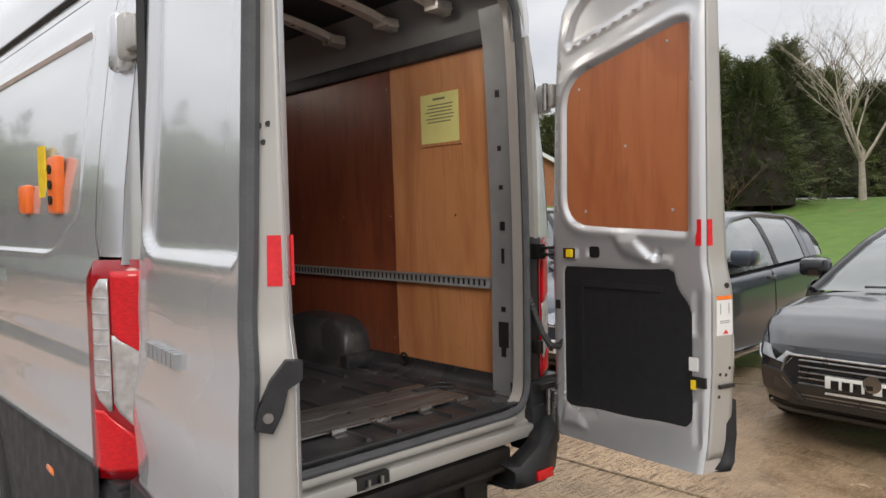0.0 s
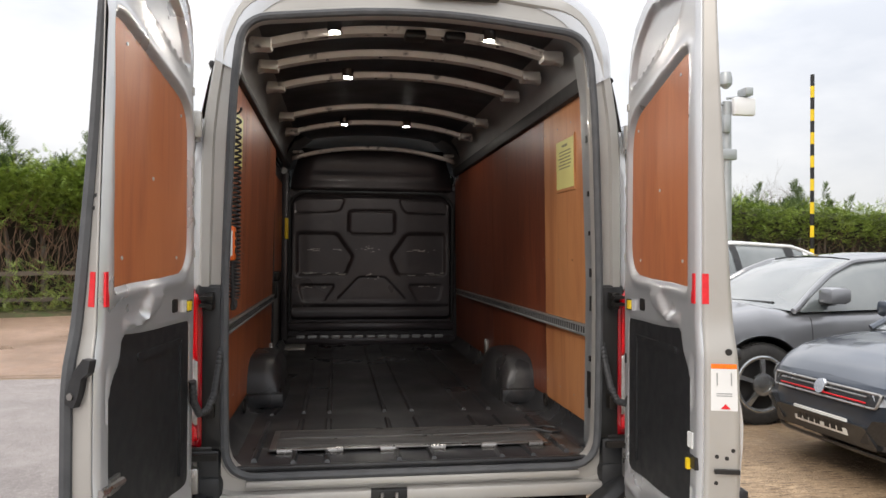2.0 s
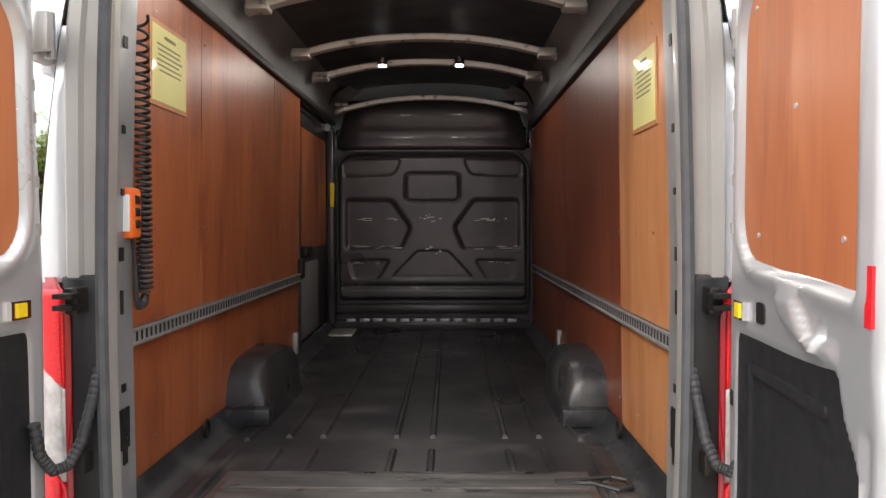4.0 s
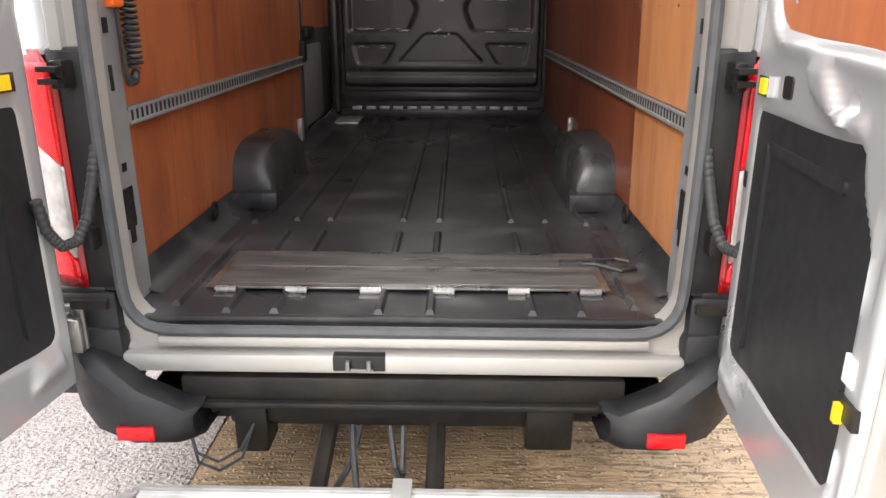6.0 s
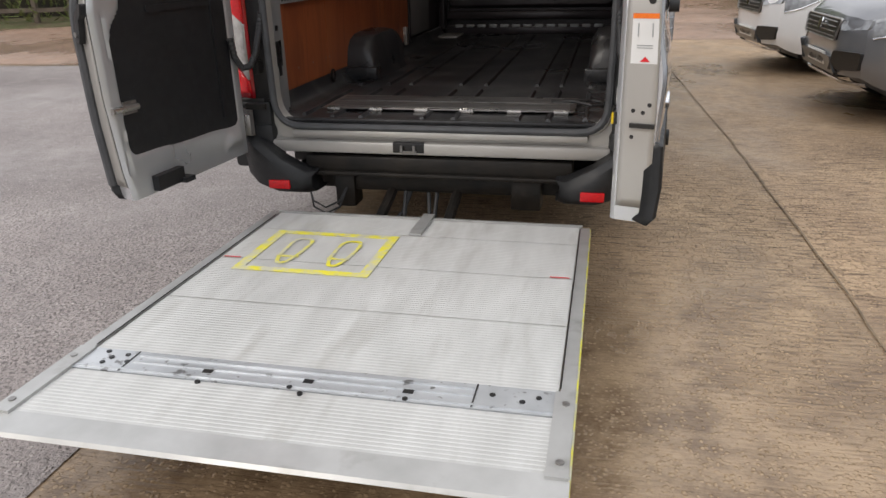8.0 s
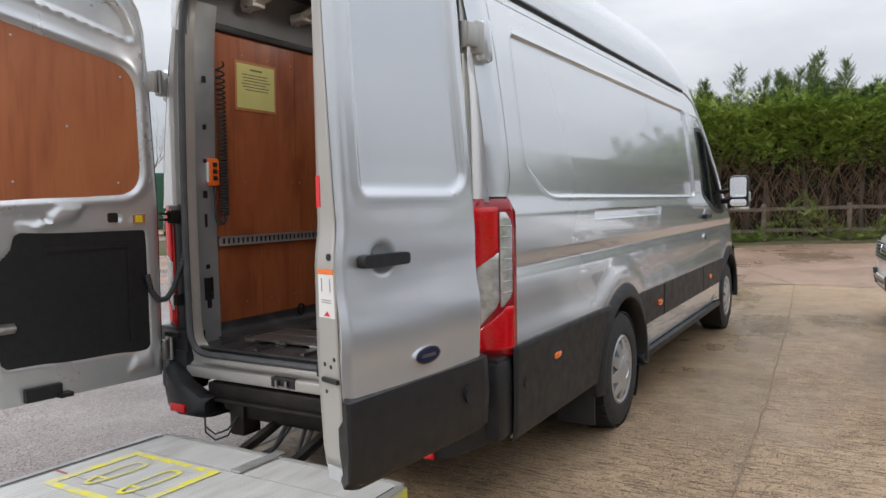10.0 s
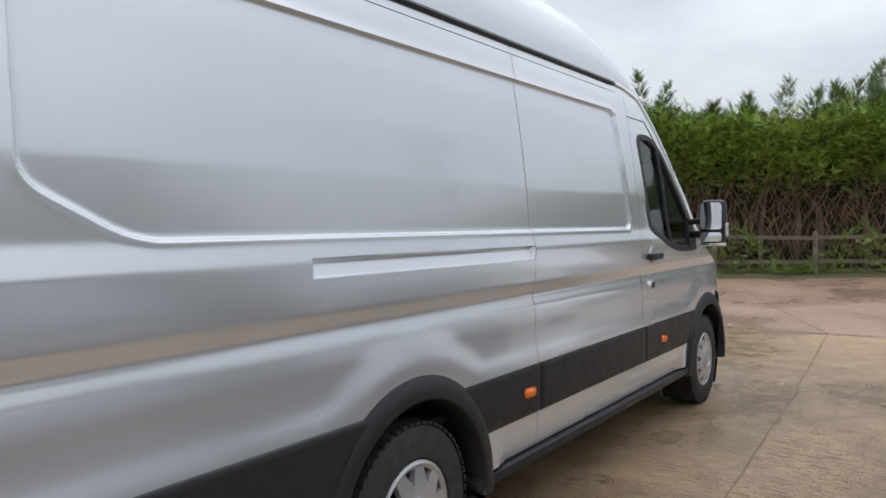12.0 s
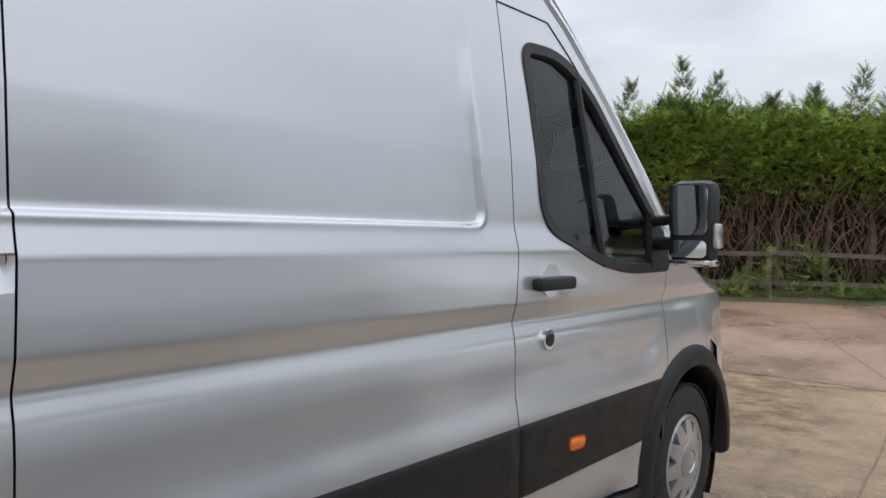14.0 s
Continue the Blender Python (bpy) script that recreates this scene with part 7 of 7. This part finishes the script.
pole = thing("striped_pole", "tall black and yellow striped height marker pole", "pole", at=(14.2, 17.6, 0))
for i in range(20):
    part("band", Geo().tube([(0, 0, i * 0.36), (0, 0, i * 0.36 + 0.36)], 0.062, 10), YELLOW if i % 2 == 0 else BLACK, pole)
gate = thing("steel_gate_posts", "galvanised steel gate posts standing by the fence", "gate", at=(6.2, 22.2, 0))
for x in (-0.42, 0.05, 0.42):
    part("post", Geo().box((x - 0.06, -0.06, 0), (x + 0.06, 0.06, 2.25 if x > 0.1 else 2.0), 0.01), GREYP, gate)
part("rail", Geo().box((-0.42, -0.03, 0.5), (0.42, 0.03, 0.6)), GREYP, gate)
part("rail", Geo().box((-0.42, -0.03, 1.7), (0.42, 0.03, 1.8)), GREYP, gate)


def brick_house(at, turn, w, d, eave, ridge, label):
    h = thing("brick_building", label, "building", at=at, turn=turn)
    part("wall", Geo().prism([(-w / 2, 0), (w / 2, 0), (w / 2, eave), (0, ridge), (-w / 2, eave)], lambda a, b, q: (a, q, b), 0, d), BRICKW, h)
    for s in (1, -1):
        a, b = (0.0, ridge + 0.12), (s * (w / 2 + 0.35), eave - 0.12)
        part("roof", Geo().prism([a, b, (b[0], b[1] - 0.14), (0, ridge - 0.02)], lambda x, z, q: (x, q, z), -0.35, d + 0.35), ROOFT, h, "brown tiled roof slope")
        part("bargeboard", Geo().prism([(0, ridge + 0.10), (s * (w / 2 + 0.36), eave - 0.14), (s * (w / 2 + 0.36), eave - 0.38), (0, ridge - 0.14)], lambda x, z, q: (x, q, z), -0.40, -0.36), WHITEP, h)
        part("gutter", Geo().box((s * (w / 2 + 0.02), -0.2, eave - 0.30), (s * (w / 2 + 0.30), d + 0.2, eave - 0.12), 0.02), WHITEP, h)
    return h


brick_house((30.9, 25.0, 0), -40, 7.0, 10.0, 3.3, 5.2, "orange brick building with a brown tiled roof")
brick_house((-22.6, 9.2, 0), 52, 9.0, 8.0, 3.2, 5.6, "red brick building at the yard's far side")
CONT_G = mat("green_container_paint", (0.02, 0.085, 0.045), 0.5, color2=(0.03, 0.11, 0.06), scale=3.0)
CONT_B = mat("blue_trailer_paint", (0.02, 0.09, 0.52), 0.4, color2=(0.03, 0.12, 0.6), scale=2.0)
cont = thing("shipping_container", "dark green steel shipping container with bar marks", "container", at=(-36.6, 27.2, 0), turn=48)
part("box", Geo().box((-1.25, 0, 0.05), (1.25, 6, 3.55), 0.03), CONT_G, cont)
gc = Geo()
for i in range(9):
    gc.box((-1.2 + i * 0.28, -0.03, 0.2), (-1.08 + i * 0.28, 0.0, 3.4))
part("corrugation", gc, CONT_G, cont, smooth=0)
part("mark_bar", Geo().box((-0.7, -0.05, 2.0), (0.7, -0.03, 2.2)), WHITEP, cont)
trl = thing("curtain_trailer", "bright blue curtain-sided lorry trailer", "trailer", at=(-32.4, 30.2, 0), turn=48)
part("body", Geo().box((-2.2, 0, 0.9), (6, 2.5, 4.1), 0.05), CONT_B, trl)
part("chassis", Geo().box((-2.0, 0.1, 0.55), (6, 2.4, 0.9), 0.03), BLACK, trl)
for x in (-1.2, 0.1, 1.4):
    part("wheel", Geo().tube([(x, -0.05, 0.5), (x, 0.3, 0.5)], 0.5, 18), TYRE, trl)
part("lettering_bars", Geo().box((-1.2, -0.03, 1.5), (1.4, 0.0, 1.75)).box((-0.8, -0.03, 1.9), (1.0, 0.0, 2.1)), WHITEP, trl)

# ---- parked cars ----
CARGLASS = mat("car_window", (0.10, 0.115, 0.115), 0.04, 0.0, 1.0, (0.15, 0.165, 0.165), 2.0, spec=1.0)
HEADLAMP = mat("headlamp_glass", (0.50, 0.515, 0.53), 0.08, 0.4, 1.0, (0.22, 0.225, 0.235), 16.0)
ALLOY = mat("alloy_wheel", (0.45, 0.46, 0.47), 0.25, 0.8, 0.3, (0.36, 0.37, 0.38), 8.0)
PLATE = mat("white_number_plate", (0.78, 0.78, 0.75), 0.4)
GRILLE = mat("gloss_black_grille", (0.012, 0.012, 0.013), 0.3, 0.0, 0.4, (0.03, 0.03, 0.03), 90.0)


def parked_car(label, at, turn, paint, L, W, H, hood, belt, zb, wr, fw, wb, cowl, roof0, roof1, style, seed=0):
    """A parked car, nose at local x = 0 pointing along +x. fw: nose to front axle; wb: wheelbase."""
    car = thing("parked_car", label, "car", "parked cars", at=at, turn=turn)
    hw = W / 2
    SX = [0, 0.05, 0.14, 0.30, 0.55, 0.9, cowl, roof0 + 0.3, L - 0.7, L - 0.35, L - 0.12, L]
    SW = [0.80, 0.86, 0.91, 0.95, 0.975, 0.99, 1.0, 1.0, 0.985, 0.95, 0.88, 0.78]
    ST = [hood - 0.16, hood - 0.10, hood - 0.06, hood - 0.01, hood + 0.03, hood + 0.075, belt - 0.03, belt, belt + 0.04, belt + 0.03, belt - 0.02, belt - 0.1]
    SB = [zb + 0.10, zb + 0.04, zb + 0.01, zb, zb, zb, zb, zb, zb, zb + 0.05, zb + 0.12, zb + 0.2]
    axles = (fw, fw + wb)

    def sec(d, t):
        """Half section: t from 0 at the sill to 1 at the middle of the top."""
        w, top, bot = (float(np.interp(d, SX, q)) for q in (SW, ST, SB))
        w *= hw
        ty = [0.0, 0.12, 0.30, 0.46, 0.56, 0.64, 0.72, 0.85, 1.0]
        yy = [0.955, 0.985, 1.0, 0.992, 0.97, 0.92, 0.80, 0.45, 0.0]
        zz = [0.0, 0.16, 0.48, 0.74, 0.88, 0.955, 0.985, 1.015, 1.03]
        base = bot
        for c in axles:
            if abs(d - c) < wr * 1.17:
                base = max(base, wr + math.sqrt(max(0, (wr * 1.17) ** 2 - (d - c) ** 2)))
        k = float(np.interp(t, ty, zz))
        z = bot + (top - bot) * k
        if t < 0.56:
            z = max(z, base + (top - bot) * 0.02 * t / 0.56) if z < base else z
        return w * float(np.interp(t, ty, yy)), z

    ds = sorted(set([round(float(v), 3) for v in np.concatenate([np.linspace(0, 0.4, 11), np.linspace(0.4, L, 60)] + [np.linspace(c - wr * 1.18, c + wr * 1.18, 26) for c in axles])]))
    ts = np.concatenate([np.linspace(0, 0.72, 17), np.linspace(0.76, 1.0, 6)])
    rows = []
    for d in ds:
        half = [sec(d, t) for t in ts]
        rows.append([(-d, y, z) for y, z in half] + [(-d, -y, z) for y, z in half[-2::-1]])
    g = Geo().loft(rows)
    m = len(rows[0])
    g.f.append(tuple(range(len(g.v) - m, len(g.v))))
    nose = [[(0.0, y * q, z) for q in np.linspace(1, -1, 13)] for y, z in (sec(0.0, t) for t in ts[:-1])]
    g.add(*(lambda q: (q.v, q.f))(Geo().loft(nose)))
    body = part("body", g, paint, car, "glossy painted bodywork", 40)
    part("underside", Geo().box((-L + 0.25, -hw * 0.80, zb * 0.8), (-0.25, hw * 0.80, zb + 0.16)), BLACK, car)
    for c in axles:
        for s in (1, -1):
            part("arch_liner", Geo().loft([[(-c + math.cos(a) * wr * 1.16, s * y, wr + math.sin(a) * wr * 1.16) for y in (hw * 0.985, hw * 0.60)] for a in np.linspace(-0.3, math.pi + 0.3, 18)]), BLACK, car)
            # wheel: built round y, so turn the generic one by mapping
            tag_ = road_wheel(car, (0, 0, 0), 1, wr, 0.215, wr * 0.70, 5, ALLOY, bare=True)
            tag_.matrix_basis = Matrix.Translation((-c, s * (hw - 0.125), wr)) @ Matrix.Rotation(radians(90 * s), 4, "Z")
    # glasshouse
    gs = [cowl - 0.02, cowl + 0.25, cowl + 0.5, roof0, roof0 + 0.5, (roof0 + roof1) / 2, roof1, roof1 + 0.25, L - 0.22]
    gz = [belt - 0.05, belt + (H - belt) * 0.32, belt + (H - belt) * 0.66, H - 0.05, H - 0.005, H, H - 0.04, H - 0.13, belt + 0.10]
    def ghoop(d, grow=0.0):
        z1 = float(np.interp(d, gs, gz)) + grow
        zbelt = float(np.interp(d, SX, ST)) - 0.015
        z1 = max(z1, zbelt + 0.01)
        f = (z1 - zbelt) / (H - belt)
        wb_ = float(np.interp(d, SX, SW)) * hw * 0.955 + grow
        wt = wb_ - 0.26 * f * (hw / 0.9)
        half = [(wb_, zbelt), (wb_ * 0.7 + wt * 0.3 + 0.012, zbelt + (z1 - zbelt) * 0.33), (wb_ * 0.32 + wt * 0.68 + 0.012, zbelt + (z1 - zbelt) * 0.7), (wt, z1 - 0.035 * f), (wt * 0.9, z1 - 0.008 * f), (wt * 0.5, z1 + 0.012), (0, z1 + 0.018)]
        return [(-d, y, z) for y, z in half] + [(-d, -y, z) for y, z in half[-2::-1]]
    gd = np.linspace(cowl - 0.02, L - 0.22, 44)
    part("glasshouse", Geo().loft([ghoop(d) for d in gd]), CARGLASS, car, "dark reflecting window glass", 35)
    roofrows = [[p for p in ghoop(d, 0.006)[3:10]] for d in np.linspace(roof0 + 0.02, roof1 + 0.05, 20)]
    part("roof", Geo().loft(roofrows), paint, car, "painted roof", 50)
    for s in (1, -1):
        idx = 3 if s > 0 else 9
        for lo, hi, rad in ((cowl - 0.02, roof0 + 0.1, 0.030), (roof0, L - 0.25, 0.024)):
            part("roof_pillar", Geo().tube([ghoop(d, 0.004)[idx] for d in np.linspace(lo, hi, 16)], rad, 8), paint, car)
        for d0, wd, dz in ((roof0 + 0.55, 0.05, 0.1), (roof0 + 1.42, 0.07, 0.18), (L - 0.72, 0.13, 0.1)):
            lowp, top = (0, 3) if s > 0 else (12, 9)
            ra = [ghoop(d0 - wd, 0.006)[lowp:top + 1] if s > 0 else ghoop(d0 - wd, 0.006)[top:lowp + 1], ghoop(d0 + wd, 0.006)[lowp:top + 1] if s > 0 else ghoop(d0 + wd, 0.006)[top:lowp + 1]]
            part("door_pillar", Geo().loft(ra), paint if d0 > L - 1 else BLACK, car)
        # mirror, handles, shut lines, side skirt
        my = hw * 0.97
        mz = belt + 0.06
        mr = part("door_mirror", Geo().box((-cowl - 0.42, s * my, mz - 0.02), (-cowl - 0.20, s * (my + 0.20), mz + 0.13), 0.045), paint, car)
        part("mirror_foot", Geo().box((-cowl - 0.36, s * (my - 0.06), mz - 0.04), (-cowl - 0.26, s * (my + 0.06), mz + 0.02), 0.01), BLACK, mr)
        for d0 in (cowl + 1.12, cowl + 2.05):
            part("door_handle", Geo().box((-d0 - 0.10, s * (hw * 0.972), belt - 0.13), (-d0 + 0.08, s * (hw * 0.972 + 0.035), belt - 0.10), 0.012), paint, car)
        for d0 in (cowl + 0.15, cowl + 1.22):
            pts = [(-d0, s * (sec(d0, t)[0] + 0.0005), sec(d0, t)[1]) for t in np.linspace(0.06, 0.6, 14)]
            part("shut_line", Geo().tube(pts, 0.004, 4), BLACK, car)
        part("side_skirt", Geo().box((-fw - wb + wr * 1.3, s * (hw * 0.94), zb - 0.01), (-fw - wr * 1.3, s * (hw * 0.985), zb + 0.06), 0.012), CHROME if style == "hatch" else CLAD, car)
        # headlamp: a patch of the wing's own surface
        hl = {"hatch": (0.02, 0.46, 0.44, 0.60), "suv": (0.02, 0.44, 0.40, 0.585), "coupe": (0.01, 0.42, 0.40, 0.62)}[style]
        prow = []
        for d0 in np.linspace(hl[0], hl[1], 10):
            f = (d0 - hl[0]) / (hl[1] - hl[0])
            t0, t1 = hl[2] + 0.05 * f, hl[3] - 0.02 * f
            prow.append([(-d0 + 0.008, s * (sec(d0, t)[0] + 0.006), sec(d0, t)[1] + 0.003) for t in np.linspace(t0, t1, 7)])
        lamp_ = part("headlamp", Geo().loft(prow), HEADLAMP, car, "clear headlamp", 60)
        z0 = float(np.interp(0, SX, ST))
        part("headlamp_inner", Geo().prism(rounded([(s * hw * 0.56, z0 - 0.115), (s * hw * 0.80, z0 - 0.09), (s * hw * 0.80, z0 - 0.015), (s * hw * 0.50, z0 - 0.045)], 0.012, 3), lambda a, b, q: (q, a, b), -0.05, 0.012), HEADLAMP, lamp_)
        rim = [(p[0][0] + 0.002, p[0][1] + s * 0.002, p[0][2]) for p in prow] 
        part("lamp_trim", Geo().tube(rim, 0.007, 5), CHROME, lamp_)
        # lower air intake
        part("side_intake", Geo().prism(rounded([(s * hw * 0.42, zb + 0.13), (s * hw * 0.78, zb + 0.16), (s * hw * 0.80, zb + 0.30), (s * hw * 0.56, zb + 0.30)], 0.02, 3), lambda a, b, q: (q - 0.10 * max(0, abs(a) / hw - 0.6), a, b), -0.03, 0.045), GRILLE, car)
    zf0, zf1 = float(np.interp(0, SX, SB)), float(np.interp(0, SX, ST))
    if style == "coupe":
        gp = rounded([(-0.50, zf1 - 0.05), (0.50, zf1 - 0.05), (0.54, zf1 - 0.18), (0.40, zf0 + 0.05), (-0.40, zf0 + 0.05), (-0.54, zf1 - 0.18)], 0.03, 4)
        bars = 7
    elif style == "hatch":
        gp = rounded([(-0.52, zf1 - 0.04), (0.52, zf1 - 0.04), (0.50, zf1 - 0.13), (-0.50, zf1 - 0.13)], 0.02, 3)
        bars = 2
    else:
        gp = rounded([(-0.50, zf1 - 0.03), (0.50, zf1 - 0.03), (0.46, zf1 - 0.20), (-0.46, zf1 - 0.20)], 0.03, 3)
        bars = 4
    gr_ = part("grille", Geo().prism(gp, lambda a, b, q: (q, a, b), -0.02, 0.018), GRILLE, car, "black grille")
    part("grille_rim", Geo().tube([(0.018, a, b) for a, b in gp] + [(0.018, *gp[0])], 0.008, 6), STEEL, gr_)
    lo, hi = min(p[1] for p in gp), max(p[1] for p in gp)
    for i in range(bars):
        z = lo + (hi - lo) * (i + 0.7) / (bars + 0.4)
        part("grille_bar", Geo().box((0.014, -0.42, z - 0.005), (0.026, 0.42, z + 0.005), 0.003), REDTAPE if style == "hatch" and i == 0 else STEEL, gr_)
    part("emblem", Geo().tube([(0.018, 0, (lo + hi) / 2 + 0.02), (0.034, 0, (lo + hi) / 2 + 0.02)], 0.05, 18), CHROME, gr_, "round chrome emblem")
    low = part("lower_grille", Geo().prism(rounded([(-0.50, zb + 0.10), (0.50, zb + 0.10), (0.44, zb + 0.24), (-0.44, zb + 0.24)], 0.03, 3), lambda a, b, q: (q - 0.05, a, b), -0.05, 0.085), GRILLE, car, "black lower grille")
    part("front_lip", Geo().tube([(0.0 - 0.35 * max(0, abs(y) - 0.60) ** 1.5, y * hw / 0.9, zb + 0.045) for y in np.linspace(-0.70, 0.70, 21)], 0.018, 6), CHROME if style == "suv" else GRILLE, low)
    pz = zf0 + 0.05 if style != "coupe" else zf0 + 0.10
    pl_ = part("number_plate", Geo().box((0.015, -0.26, pz), (0.032, 0.26, pz + 0.111), 0.003), PLATE, car, "white number plate with plain bars")
    gpb = Geo()
    for i in range(7):
        y = -0.225 + i * 0.062 + (0.03 if i > 3 else 0)
        gpb.box((0.030, y, pz + 0.018), (0.034, y + 0.044, pz + 0.092))
    part("plate_bars", gpb, BLACK, pl_, smooth=0)
    part("wiper", Geo().tube([(-cowl - 0.03, -0.5, belt + 0.0), (-cowl - 0.05, 0.5, belt + 0.02)], 0.012, 5), BLACK, car)
    # round the nose in plan and tuck the chin under
    soft_parts = [o for o in car.children if o.type == "MESH" and o.matrix_basis == Matrix.Identity(4)]
    soft_parts += [o for q in soft_parts for o in q.children if o.type == "MESH"]
    for o in soft_parts:
        for v in o.data.vertices:
            x, y, z = v.co
            k = max(0.0, min(1.0, (x + 0.55) / 0.55))
            if k > 0:
                v.co.x = x - k * (0.30 * max(0.0, (min(1.1, abs(y) / hw) - 0.50) / 0.50) ** 1.6 + 0.10 * max(0.0, (zb + 0.22 - z) / 0.22) ** 1.5 + 0.05 * max(0.0, min(1.0, (z - zf1 + 0.14) / 0.16)) ** 2)
    return car


BLACKCAR = mat("black_car_paint", (0.012, 0.012, 0.014), 0.25, 0.2, 1.0, (0.016, 0.016, 0.018), 4.0)
NAVYCAR = mat("blue_grey_car_paint", (0.055, 0.068, 0.090), 0.3, 0.5, 1.0, (0.062, 0.075, 0.10), 4.0)
GREYCAR = mat("grey_car_paint", (0.20, 0.205, 0.22), 0.3, 0.5, 1.0, (0.22, 0.225, 0.24), 4.0)
WHITECAR = mat("white_car_paint", (0.78, 0.78, 0.78), 0.3, 0.0, 1.0, (0.74, 0.74, 0.74), 3.0)
parked_car("glossy black hatchback parked facing the van", (2.90, -0.80, 0), 177, BLACKCAR, 4.31, 1.79, 1.40, 0.80, 0.91, 0.18, 0.335, 0.86, 2.62, 1.22, 2.05, 3.1, "coupe")
parked_car("dark blue-grey hatchback with red grille line, facing the van", (2.99, 1.58, 0), 182, NAVYCAR, 4.27, 1.79, 1.48, 0.86, 0.97, 0.20, 0.335, 0.86, 2.63, 1.14, 1.92, 3.4, "hatch")
parked_car("dark grey sport utility car facing the van", (2.60, 3.98, 0), 181, GREYCAR, 4.37, 1.90, 1.56, 1.00, 1.06, 0.27, 0.37, 0.86, 2.68, 1.20, 1.98, 3.5, "suv")
parked_car("white sport utility car with a dark grille facing the van", (2.42, 6.62, 0), 186, WHITECAR, 4.48, 1.86, 1.74, 1.04, 1.14, 0.24, 0.36, 0.90, 2.68, 1.20, 1.98, 3.5, "suv")
parked_car("white saloon car parked far across the yard", (-24.6, 20.4, 0), -35, WHITECAR, 4.7, 1.84, 1.43, 0.86, 0.95, 0.2, 0.34, 0.9, 2.8, 1.3, 2.1, 3.3, "coupe")
parked_car("dark saloon car parked far across the yard", (-26.6, 18.0, 0), -35, BLACKCAR, 4.7, 1.84, 1.43, 0.86, 0.95, 0.2, 0.34, 0.9, 2.8, 1.3, 2.1, 3.3, "coupe")

# repeats too small to pick apart stay joined
for ob in list(bpy.data.objects):
    base = ob.name.split(".")[0]
    if base in ("rail_slot", "strip_hole", "post_hole", "screw", "tread_rib", "tread", "scuff", "label_print", "corrugation", "text_bars", "plate_bars", "print_bars", "badge_bar", "trim_clip", "bolt_hole", "chip_mark", "foot_vent", "bow_hole", "hedge_stem", "limbs", "floor_rib"):
        ob["kind"] = "stuff"
